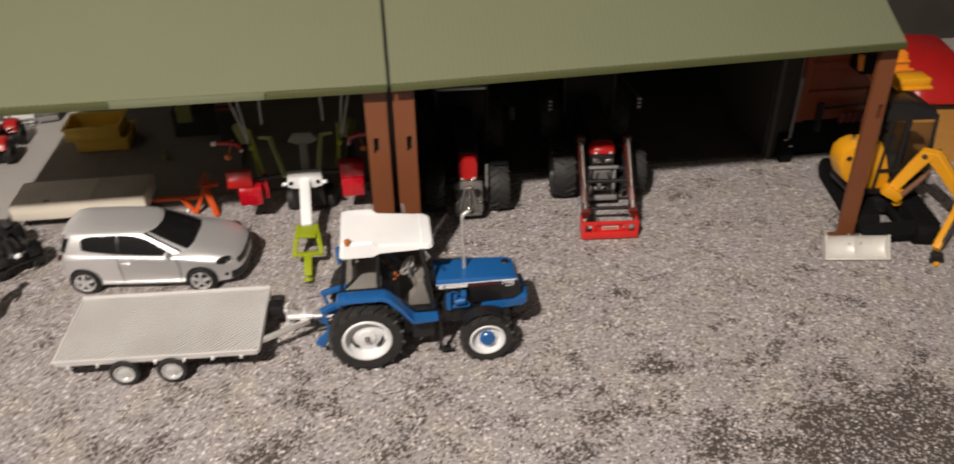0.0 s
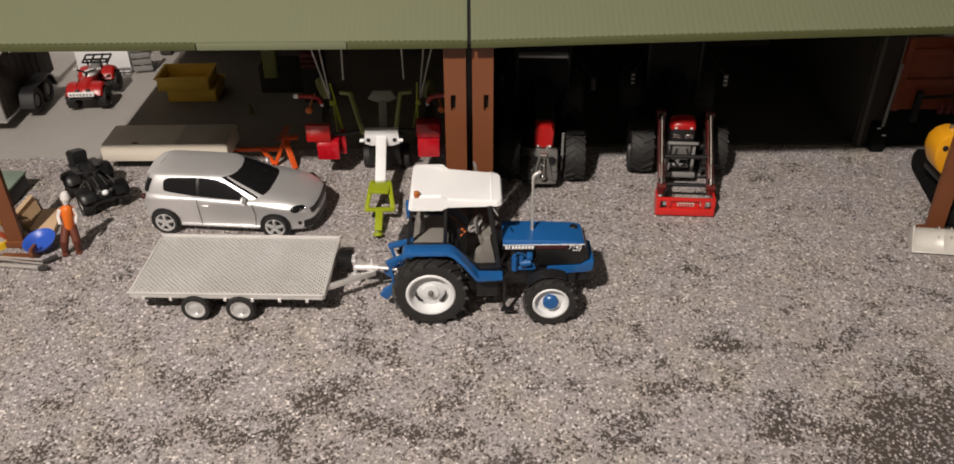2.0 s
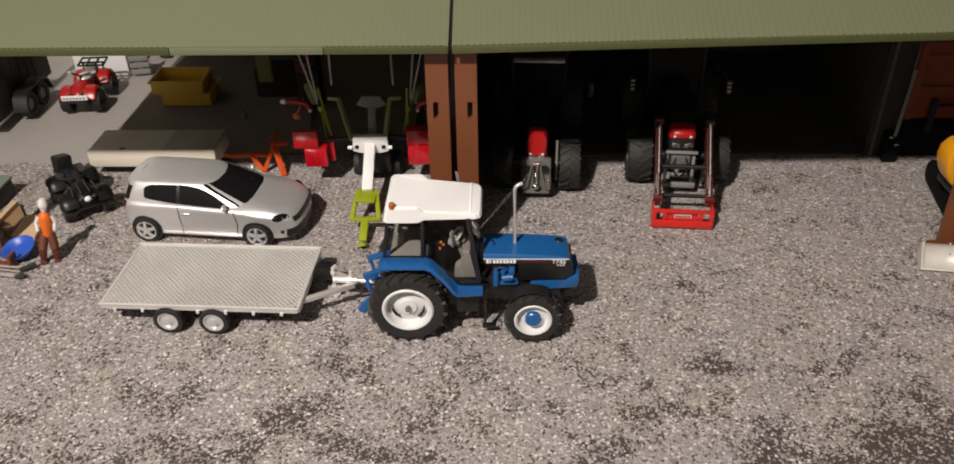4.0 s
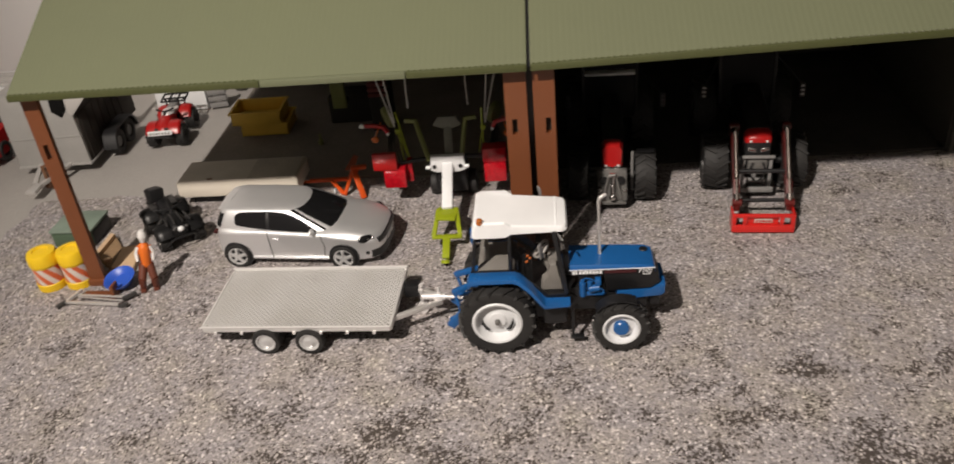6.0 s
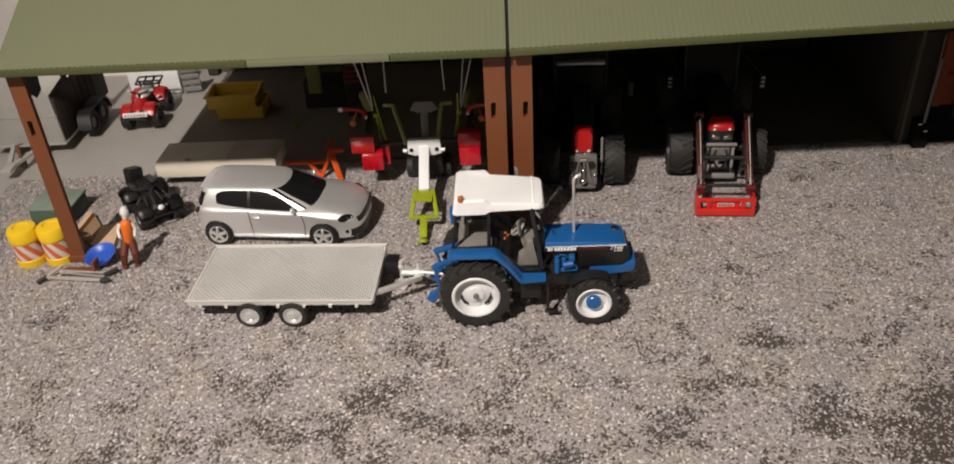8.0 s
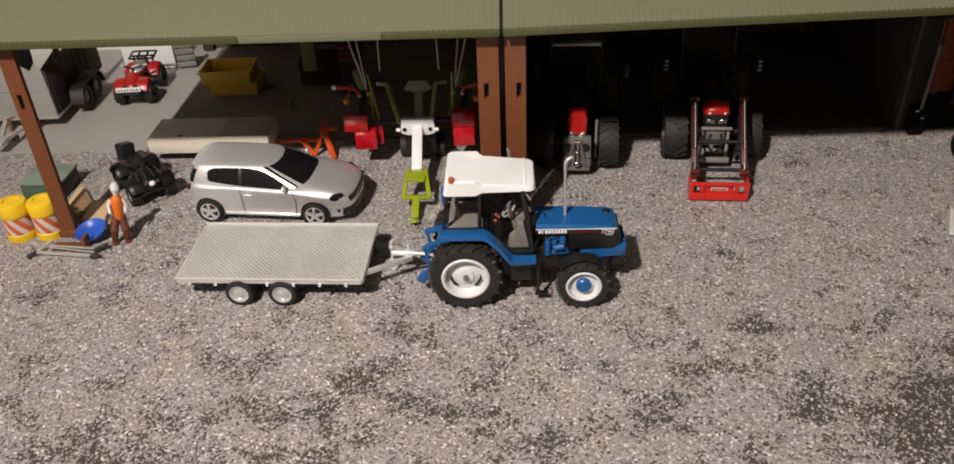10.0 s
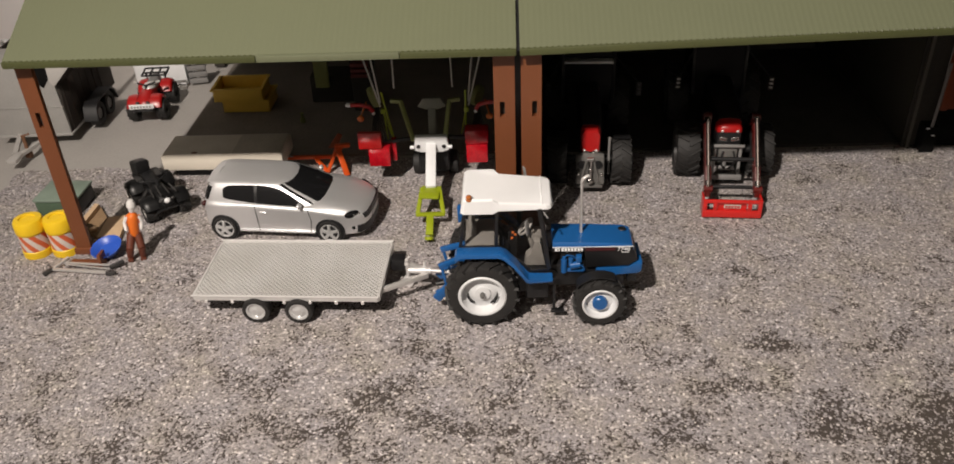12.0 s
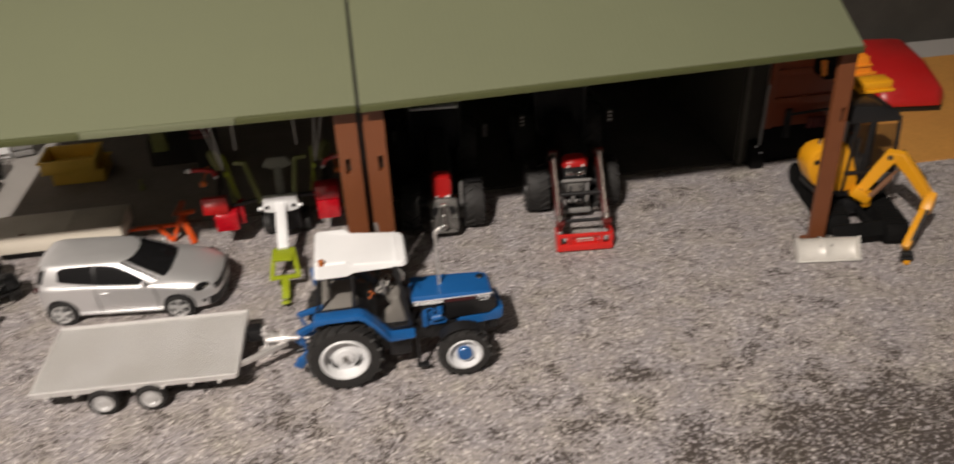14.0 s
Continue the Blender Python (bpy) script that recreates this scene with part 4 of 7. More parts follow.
def hatchback():
    s = thing("toy_car", "silver three-door toy hatchback with dark windows", "car")
    s.matrix_basis = pose(-0.2388, 0.0190, 0, 0, 0, -6)
    Y = 0.0300
    sec = []
    #      x, half width, sill, shoulder, belt, top
    rows = spline(((-0.0178, 0.0190, 0.0140, 0.0240, 0.0262, 0.0275), (-0.0166, 0.0232, 0.0105, 0.0282, 0.0308, 0.0325), (-0.0140, 0.0264, 0.0085, 0.0304, 0.0330, 0.0345), (-0.0070, 0.0287, 0.0072, 0.0316, 0.0338, 0.0350), (0.0100, 0.0297, 0.0074, 0.0320, 0.0334, 0.0350), (0.0300, 0.0300, 0.0078, 0.0316, 0.0328, 0.0350),
                   (0.0600, 0.0299, 0.0078, 0.0302, 0.0314, 0.0336), (0.0780, 0.0297, 0.0074, 0.0295, 0.0310, 0.0336), (0.0880, 0.0294, 0.0062, 0.0284, 0.0302, 0.0327), (0.1000, 0.0284, 0.0064, 0.0258, 0.0281, 0.0303), (0.1080, 0.0262, 0.0064, 0.0234, 0.0257, 0.0281), (0.1135, 0.0228, 0.0066, 0.0212, 0.0234, 0.0259), (0.1165, 0.0180, 0.0070, 0.0196, 0.0214, 0.0238), (0.1180, 0.0115, 0.0078, 0.0184, 0.0200, 0.0215)), 4)
    for x, w, zs, zh, zb, zt in rows:
        h = []
        flare = 0.0006 * (math.exp(-((x - 0.0005) / 0.011) ** 2) + math.exp(-((x - 0.0878) / 0.011) ** 2))
        for y, z in ((0.80, zs), (0.94, zs + 0.0006), (0.972, zs + 0.0030), (0.978, zs + 0.45 * (zh - zs)), (0.988, zh - 0.0052), (1.0, zh - 0.0026), (1.0, zh - 0.0012), (0.985, zh + 0.0002), (0.955, zh + 0.0010), (0.915, zb), (0.82, zb + 0.65 * (zt - zb)), (0.5, zt - 0.0001), (0, zt + 0.0005)):
            h.append((x, y * w + (flare if z < zh and y > 0.9 else 0), z))
        sec.append([(x, Y - y, z) for x, y, z in h] + [(x, Y + y, z) for x, y, z in h[-2::-1]])
    bm = BM()
    loft(bm, sec)
    body = part("body", bm, SILVER, s, smooth=60)
    # greenhouse: rear end, front end, rear and front half widths, height
    keys = spline([(z, a, b, c, d) for a, b, c, d, z in ((-0.0166, 0.0850, 0.0276, 0.0272, 0.0300), (-0.0158, 0.0795, 0.0266, 0.0263, 0.0335), (-0.0146, 0.0720, 0.0253, 0.0250, 0.0375), (-0.0130, 0.0640, 0.0236, 0.0234, 0.0415), (-0.0116, 0.0568, 0.0214, 0.0212, 0.0450), (-0.0108, 0.0528, 0.0196, 0.0194, 0.0468), (-0.0080, 0.0478, 0.0165, 0.0163, 0.0478), (0.0040, 0.0360, 0.0090, 0.0090, 0.0485))], 2)
    def at(z):
        k = np.array(keys)
        return [float(np.interp(z, k[:, 0], k[:, i])) for i in (1, 2, 3, 4)]
    def half(x, z):
        """Half width of the greenhouse side."""
        x0, x1, w0, w1 = at(z)
        xs = [x0 - 0.001, x0, x0 + 0.001, x0 + 0.003, x0 + 0.008, (x0 + x1) / 2, x1 - 0.016, x1 - 0.008, x1 - 0.003, x1 + 0.001, x1 + 0.0025]
        ws = [0, 0.6 * w0, 0.84 * w0, 0.94 * w0, w0, (w0 + w1) / 2 + 0.0004, w1, 0.96 * w1, 0.86 * w1, 0.55 * w1, 0]
        return xs, ws
    bm = BM()
    rings = []
    for z, *_ in keys:
        xs, ws = half(0, z)
        rings.append([(x, Y - w, z) for x, w in zip(xs, ws)] + [(x, Y + w, z) for x, w in list(zip(xs, ws))[-2:0:-1]])
    loft(bm, rings)
    part("roof", bm, SILVER, s, smooth=60)
    for o in (-1, 1):
        for nm, cols in (("rear_side_window", ((0.0022, 0.0372, 0.0425), (0.0034, 0.0362, 0.0440), (0.0070, 0.0355, 0.0452), (0.0140, 0.0346, 0.0456), (0.0210, 0.0339, 0.0458), (0.0288, 0.0332, 0.0459))),
                         ("door_window", ((0.0300, 0.0331, 0.0459), (0.0370, 0.0327, 0.0456), (0.0440, 0.0322, 0.0448), (0.0510, 0.0317, 0.0427), (0.0570, 0.0313, 0.0398), (0.0625, 0.0310, 0.0364), (0.0685, 0.0307, 0.0322)))):
            bm = BM()
            grid = []
            for x, z0, z1 in cols:
                row = []
                for j in range(6):
                    z = z0 + (z1 - z0) * j / 5
                    row.append((x, Y + o * (float(np.interp(x, *half(x, z))) + 0.0004), z))
                grid.append(row)
            skin(bm, grid, (0, -o * 0.0014, 0))
            part(nm, bm, GLASS, s, smooth=30)
        bm = BM()
        grid = []
        for x in (0.0282, 0.0294, 0.0306):
            grid.append([(x, Y + o * (float(np.interp(x, *half(x, z))) + 0.00055), z) for z in (0.0335, 0.0365, 0.0395, 0.0425, 0.0457)])
        skin(bm, grid, (0, -o * 0.0014, 0))
        part("door_pillar", bm, BLACK, s, smooth=30)
        # dark quarter of the tailgate glass
        bm = BM()
        grid = []
        for j in range(5):
            z = 0.0345 + 0.0095 * j / 4
            x0 = at(z)[0]
            grid.append([(x0 + d, Y + o * (float(np.interp(x0 + d, *half(0, z))) + 0.0005), z) for d in (-0.0004, 0.0012, 0.0032, 0.0052)])
        skin(bm, grid, (0.0003, -o * 0.0014, 0))
        part("quarter_window", bm, GLASS, s, smooth=30)
        bm = BM()
        bmesh.ops.create_icosphere(bm, subdivisions=2, radius=1, matrix=Matrix.Translation((0.0665, Y + o * 0.0318, 0.0345)) @ pose(0, 0, 0, 0, -12, 0) @ Matrix.Diagonal((0.0018, 0.0030, 0.0024, 1)))
        rod(bm, (0.0668, Y + o * 0.0285, 0.0325), (0.0665, Y + o * 0.0310, 0.0338), 0.0010, 8)
        part("mirror", bm, SILVER, s)
        for pts in (((0.0296, 0.0086), (0.0289, 0.0322)), ((0.0722, 0.0086), (0.0738, 0.0200), (0.0722, 0.0298))):
            bm = BM()
            pipe(bm, [(x, Y + o * (0.0291 + 0.0009 * min(1, max(0, z - 0.012) / 0.014) - (0.0004 if z > 0.0305 else 0)), z) for x, z in [(a[0] + (b[0] - a[0]) * k / 8, a[1] + (b[1] - a[1]) * k / 8) for a, b in zip(pts, pts[1:]) for k in range(9)]], 0.00032, 6)
            part("door_seam", bm, DARK_GREY, s)
        bm = BM()
        bar(bm, (0.0320, Y + o * 0.0301, 0.0262), (0.0376, Y + o * 0.0301, 0.0259), 0.0010, 0.0011, 0.0004)
        part("door_handle", bm, SILVER, s)
        bm = BM()
        bar(bm, (0.0125, Y + o * 0.0288, 0.0086), (0.0755, Y + o * 0.0288, 0.0088), 0.0024, 0.0016, 0.0005)
        part("sill", bm, SILVER, s)
        for x in (0.0005, 0.0880):
            bm = BM()
            lathe(bm, [(0.0, -0.0008), (0.0116, -0.0008), (0.0120, 0.0002), (0.0120, 0.0090), (0, 0.0090)], 32, pose(x, Y + o * 0.0294, 0.0104, 0, 0, 0 if o < 0 else 180))
            part("wheel_arch", bm, BLACK, s)
            bm = BM()
            tyre_mesh(bm, 0.0103, 0.0078, 0.0074, 36)
            t = part("wheel", bm, RUBBER, s)
            t.matrix_basis = pose(x, Y + o * 0.0278, 0.0103, 0, 0, 0 if o < 0 else 180)
            bm = BM()
            lathe(bm, [(0.0078, 0.001), (0.0078, -0.0036), (0.0071, -0.0037), (0.0064, -0.0026)], 30)
            for k in range(5):
                a = 2 * math.pi * k / 5 + 0.3
                bar(bm, (0.0014 * math.cos(a), -0.0036, 0.0014 * math.sin(a)), (0.0070 * math.cos(a), -0.0032, 0.0070 * math.sin(a)), 0.0020, 0.0024, 0.0005)
            lathe(bm, [(0.0026, -0.001), (0.0026, -0.0040), (0, -0.0042)], 16)
            part("alloy_rim", bm, ALLOY, t)
            bm = BM()
            lathe(bm, [(0.0, -0.0006), (0.0066, -0.0006), (0.0066, 0.0008), (0, 0.0008)], 24)
            part("brake_disc", bm, BLACK, t)
    for nm, zs, side in (("windscreen", (0.0318, 0.0460), 1), ("rear_window", (0.0345, 0.0440), 0)):
        bm = BM()
        grid = []
        for j in range(7):
            z = zs[0] + (zs[1] - zs[0]) * j / 6
            xs, ws = half(0, z)
            row = []
            for i in range(9):
                u = -0.98 + 1.96 * i / 8
                if side:
                    w = ws[7]
                    row.append((float(np.interp(-abs(u) * w, [-ws[6], -ws[7], -ws[8], -ws[9], 0], [xs[6], xs[7], xs[8], xs[9], xs[10]])) + 0.0004, Y + u * w, z + 0.0004))
                else:
                    w = ws[2]
                    row.append((float(np.interp(abs(u) * w, [0, ws[1], ws[2]], xs[:3])) - 0.0004, Y + u * w, z))
            grid.append(row)
        skin(bm, grid, (-0.0012, 0, -0.0012) if side else (0.0012, 0, 0))
        part(nm, bm, GLASS, s)
    bm = BM()
    loft(bm, [[(-0.0128, Y - 0.0170, 0.0462), (-0.0060, Y - 0.0170, 0.0474), (-0.0060, Y - 0.0170, 0.0462), (-0.0120, Y - 0.0170, 0.0452)], [(-0.0138, Y, 0.0470), (-0.0060, Y, 0.0486), (-0.0060, Y, 0.0470), (-0.0130, Y, 0.0458)], [(-0.0128, Y + 0.0170, 0.0462), (-0.0060, Y + 0.0170, 0.0474), (-0.0060, Y + 0.0170, 0.0462), (-0.0120, Y + 0.0170, 0.0452)]])
    part("rear_spoiler", bm, SILVER, s)
    # lamps, grille, bumper intake
    for o in (-1, 1):
        bm = BM()
        bmesh.ops.create_icosphere(bm, subdivisions=3, radius=1, matrix=Matrix.Translation((0.1068, Y + o * 0.0238, 0.0240)) @ pose(0, 0, 0, 0, 0, o * -44) @ pose(0, 0, 0, 0, 10, 0) @ Matrix.Diagonal((0.0078, 0.0026, 0.0033, 1)))
        lamp = part("headlight", bm, GLASS, s, "dark-ringed clear headlight")
        for q in (0.0, 0.0044):
            bm = BM()
            bmesh.ops.create_icosphere(bm, subdivisions=2, radius=0.0013, matrix=Matrix.Translation((0.1078 + q * 0.72, Y + o * (0.0250 - q * 0.70), 0.0245 - q * 0.1)))
            part("lens", bm, CHROME, lamp)
        bm = BM()
        bmesh.ops.create_icosphere(bm, subdivisions=2, radius=1, matrix=Matrix.Translation((-0.0140, Y + o * 0.0246, 0.0302)) @ pose(0, 0, 0, 0, 8, o * 38) @ Matrix.Diagonal((0.0022, 0.0040, 0.0026, 1)))
        part("tail_light", bm, TAIL_RED, s, "dark red tail light")
        bm = BM()
        rod(bm, (0.1060, Y + o * 0.0254, 0.0128), (0.1074, Y + o * 0.0264, 0.0128), 0.0015, 12)
        part("fog_lamp", bm, GLASS, s)
    def strip(z0, z1, y1, out):
        prof = [(r[0], r[1]) for r in rows if r[0] > 0.095]
        g = []
        for i in range(13):
            u = -1 + i / 6
            y = u * y1
            x = float(np.interp(-abs(y), [-p[1] for p in prof], [p[0] for p in prof]))
            g.append([(x + out, Y + y * 1.01, z0 + (z1 - z0) * j / 2) for j in range(3)])
        return g
    for nm, a in (("grille", (0.0194, 0.0232, 0.0205, 0.0006)), ("bumper_intake", (0.0082, 0.0145, 0.0246, 0.0004))):
        bm = BM()
        skin(bm, strip(*a), (-0.0030, 0, 0))
        part(nm, bm, BLACK, s)
    bm = BM()
    skin(bm, strip(0.0148, 0.0176, 0.0080, 0.0006), (-0.0010, 0, 0))
    part("number_plate", bm, WHITE, s)
    bm = BM()
    box(bm, -0.0186, -0.0176, Y - 0.008, Y + 0.008, 0.0225, 0.0250, 0.0003)
    part("number_plate", bm, WHITE, s)


TAIL_RED = mat("dark_red_lens", (0.05, 0.008, 0.008), 0.15, vary=0.1)
hatchback()


# ---- red tractors in the shed ----
CAB_GLASS = mat("deep_smoked_glass", (0.006, 0.006, 0.0065), 0.2, vary=0.1, bump=0, spec=0.15)
DARK_CHROME = mat("dark_polished_metal", (0.17, 0.145, 0.13), 0.30, 1.0, vary=0.1)
HEAD_RED = mat("bright_red_paint", (0.62, 0.020, 0.016), 0.3, vary=0.08, coat=0.3)
ARM_RED = mat("dark_red_arm_paint", (0.11, 0.012, 0.010), 0.28, vary=0.12, coat=0.3)


def red_tractor(x, y, rz, loader, label):
    slim = 1.0 if loader else 0.80
    """A red tractor facing the yard: local -y is forward, origin under the front axle."""
    s = thing("toy_tractor", label, "tractor", (x, y, 0), rz)
    def wheel_x(xc, yc, r, w, hole, o, nm, lugs):
        bm = BM()
        tyre_mesh(bm, r - 0.0012, w, hole)
        t = part(nm, bm, RUBBER, s)
        t.matrix_basis = pose(xc, yc, r, 0, 0, -90 if o < 0 else 90)
        tread(t, r - 0.0012, w, lugs, 0.0015)
        bm = BM()
        h = w / 2
        lathe(bm, [(hole * 1.03, h * 0.7), (hole * 1.03, -h * 0.9), (hole * 0.9, -h * 0.9), (hole * 0.8, -h * 0.1), (hole * 0.4, -h * 0.3), (hole * 0.3, -h * 0.6), (0, -h * 0.6)], 28)
        part("rim", bm, DARK_GREY, t)
    hx = 0.0305 if loader else 0.0272
    fr, fy = (0.0232, -0.0110) if loader else (0.0215, -0.0150)
    for o in (-1, 1):
        wheel_x(o * hx, fy, fr, 0.0200 if loader else 0.0170, 0.0125, o, "front_wheel", 17)
        wheel_x(o * (hx + 0.002), 0.088, 0.0300, 0.0200, 0.0165, o, "rear_wheel", 18)
        bm = BM()
        pts = [(q, z) for q, z in arc(fy, fr, fr + 0.0024, 30, 105, 10)]
        inn = [(q, z) for q, z in arc(fy, fr, fr + 0.0015, 105, 30, 10)]
        if not loader:
            prism(bm, pts + inn, -o * hx - 0.007, -o * hx + 0.007, 0, pose(0, 0, 0, 0, 0, 90))
            part("mudguard", bm, BLACK, s)
    bm = BM()
    box(bm, -0.0085, 0.0085, -0.030, 0.11, 0.016, 0.036, 0.002)
    rod(bm, (-0.028, fy, fr), (0.028, fy, fr), 0.0035, 10)
    part("chassis", bm, BLACK, s)
    # hood: rounded nose, sloping forward
    bm = BM()
    sec = []
    low = 0.0520 if loader else 0.0400
    for yy, w, zt, zb in ((-0.0372, 0.0082, low + 0.004, low), (-0.0355, 0.0098, 0.0578, low - 0.001), (-0.0270, 0.0108, 0.0606, low - 0.002), (-0.010, 0.0114, 0.0622, low - 0.003), (0.045, 0.0120, 0.0650, 0.040)):
        w *= slim
        sec.append([(-w, yy, zb), (-w, yy, zt - 0.004), (-w * 0.75, yy, zt - 0.0008), (0, yy, zt), (w * 0.75, yy, zt - 0.0008), (w, yy, zt - 0.004), (w, yy, zb)])
    loft(bm, sec)
    part("bonnet", bm, RED, s)
    # black sleeve over the red bonnet: the roof's shadow as a shape
    bm = BM()
    sec = []
    for yy, w, zt in ((-0.0275, 0.0110 * slim, 0.0608), (-0.0240, 0.0117 * slim, 0.0622), (-0.0060, 0.0123 * slim, 0.0637), (0.046, 0.0130 * slim, 0.0659)):
        sec.append([(-w, yy, 0.0380), (-w, yy, zt - 0.0045), (-w * 0.78, yy, zt - 0.0006), (0, yy, zt + 0.0003), (w * 0.78, yy, zt - 0.0006), (w, yy, zt - 0.0045), (w, yy, 0.0380)])
    loft(bm, sec)
    part("bonnet_shade", bm, BLACK, s, "black sleeve standing in for roof shade on the bonnet")
    bm = BM()
    box(bm, -0.0098 * slim, 0.0098 * slim, -0.0366, 0.020, 0.0240, low + 0.001, 0.0020)
    grille = part("grille", bm, BLACK, s)
    for k in range(5):
        bm = BM()
        box(bm, -0.0080 * slim, 0.0080 * slim, -0.0371, -0.0362, 0.0262 + k * 0.0026, 0.0272 + k * 0.0026, 0.0002)
        part("slat", bm, DARK_GREY, grille)
    for o in (-1, 1):
        bm = BM()
        zl = 0.0435 if loader else 0.0372
        prism(bm, [(o * 0.0012 * slim, zl), (o * 0.0084 * slim, zl + 0.0010), (o * 0.0080 * slim, zl + 0.0044), (o * 0.0018 * slim, zl + 0.0034)], -0.0378, -0.0362, 0.0004)
        part("headlight", bm, CHROME, s)
        bm = BM()
        bmesh.ops.create_icosphere(bm, subdivisions=2, radius=0.0013, matrix=Matrix.Translation((o * 0.0062 * slim, -0.0370, low + 0.0010)))
        part("marker_lamp", bm, PALE_METAL, s)
    # cab
    for o in (-1, 1):
        for a, b in (((o * 0.022, 0.045, 0.050), (o * 0.0235, 0.052, 0.0995)), ((o * 0.024, 0.105, 0.050), (o * 0.0235, 0.100, 0.0995))):
            bm = BM()
            bar(bm, a, b, 0.0025, 0.0025, 0.0004)
            part("pillar", bm, BLACK, s)
    bm = BM()
    loft(bm, [[(-0.021, 0.046, 0.045), (0.021, 0.046, 0.045), (0.023, 0.104, 0.045), (-0.023, 0.104, 0.045)], [(-0.0225, 0.053, 0.0985), (0.0225, 0.053, 0.0985), (0.0225, 0.100, 0.0985), (-0.0225, 0.100, 0.0985)]])
    part("cab_glass", bm, CAB_GLASS, s)
    bm = BM()
    box(bm, -0.0260, 0.0260, 0.0440, 0.1080, 0.0990, 0.1065, 0.0030)
    roof = part("cab_roof", bm, RED if loader else BLACK, s)
    # white bar modelled in place of a reflection along the cab's top edge
    bm = BM()
    if loader:
        box(bm, -0.0220, 0.0220, 0.0425, 0.0442, 0.1005, 0.1022, 0.0006)
    else:
        box(bm, -0.0215, 0.0215, 0.0425, 0.0525, 0.0852, 0.0874, 0.0006)
    part("glint_bar", bm, WHITE, roof, "pale bar standing in for a reflection above the windscreen")
    for o in (-1, 1):
        bm = BM()
        rod(bm, (o * 0.0235, 0.050, 0.0900), (o * 0.0395 + 0.004, 0.040, 0.0690), 0.0007, 6)
        box(bm, o * 0.0405 + 0.0016, o * 0.0405 + 0.0064, 0.0375, 0.0395, 0.0570, 0.0700, 0.0008)
        mr = part("mirror", bm, BLACK, s)
        for k in range(3):
            bm = BM()
            box(bm, o * 0.0405 + 0.0024, o * 0.0405 + 0.0056, 0.0366, 0.0376, 0.0590 + k * 0.0038, 0.0608 + k * 0.0038, 0.0005)
            part("marker_lens", bm, PALE_GREY if loader else DARK_GREY, mr)
    if not loader:
        # front linkage block with chrome hitch
        bm = BM()
        box(bm, -0.0122, 0.0122, -0.0410, -0.0340, 0.0090, 0.0385, 0.0024)
        block = part("front_weight", bm, CAST_GREY, s, "grey cast front linkage block")
        for o in (-1, 1):
            bm = BM()
            lathe(bm, [(0.0, 0.0006), (0.0034, 0.0006), (0.0040, -0.0008), (0.0036, -0.0014), (0.0, -0.0002)], 18, pose(o * 0.0066, -0.0412, 0.0300, 0, 0, 0))
            part("recess", bm, BLACK, block)
            bm = BM()
            box(bm, o * 0.0098 - 0.0022, o * 0.0098 + 0.0022, -0.0440, -0.0400, 0.0120, 0.0240, 0.0008)
            part("hook_plate", bm, CAST_GREY, block)
            bm = BM()
            bar(bm, (o * 0.0030, -0.0422, 0.0340), (o * 0.0075, -0.0445, 0.0150), 0.0016, 0.0016, 0.0004)
            part("link_bar", bm, STEEL, block)
            bm = BM()
            bmesh.ops.create_icosphere(bm, subdivisions=2, radius=0.0015, matrix=Matrix.Translation((o * 0.0098, -0.0446, 0.0225)))
            part("hook_pin", bm, CHROME, block)
        bm = BM()
        box(bm, -0.0112, 0.0112, -0.0430, -0.0390, 0.0080, 0.0110, 0.0008)
        part("bumper_bar", bm, CAST_GREY, block)
        bm = BM()
        rod(bm, (0, -0.0446, 0.0160), (0, -0.0432, 0.0360), 0.0017, 12)
        rod(bm, (-0.0026, -0.0432, 0.0355), (0.0026, -0.0432, 0.0355), 0.0020, 12)
        bmesh.ops.create_icosphere(bm, subdivisions=2, radius=0.0030, matrix=Matrix.Translation((0, -0.0452, 0.0165)))
        bmesh.ops.create_icosphere(bm, subdivisions=2, radius=0.0020, matrix=Matrix.Translation((0, -0.0446, 0.0265)))
        part("hitch_pin", bm, CHROME, s)
        bm = BM()
        rod(bm, (0.0165, -0.025, 0.012), (0.0165, -0.025, 0.047), 0.0011, 8)
        part("front_stay", bm, GREY_PLASTIC, s)
        return s
    # front loader
    for o in (-1, 1):
        bm = BM()
        pts = [(-0.0160, 0.0480), (-0.0190, 0.0600), (-0.0290, 0.0668), (-0.0350, 0.0672), (-0.0395, 0.0640), (-0.0800, 0.0225), (-0.0800, 0.0150), (-0.0740, 0.0140), (-0.0345, 0.0570), (-0.0260, 0.0560)]
        prism(bm, [(q, z) for q, z in pts], -o * 0.0195 - 0.0022, -o * 0.0195 + 0.0022, 0.0005, pose(0, 0, 0, 0, 0, 90))
        arm = part("loader_arm", bm, ARM_RED, s, "dark red loader arm")
        bm = BM()
        rod(bm, (o * 0.0195, -0.0400, 0.0660), (o * 0.0195, -0.0680, 0.0370), 0.0019, 10)
        rod(bm, (o * 0.0195, -0.0670, 0.0380), (o * 0.0195, -0.0800, 0.0245), 0.0011, 8)
        part("cylinder", bm, DARK_CHROME, arm, "polished hydraulic cylinder")
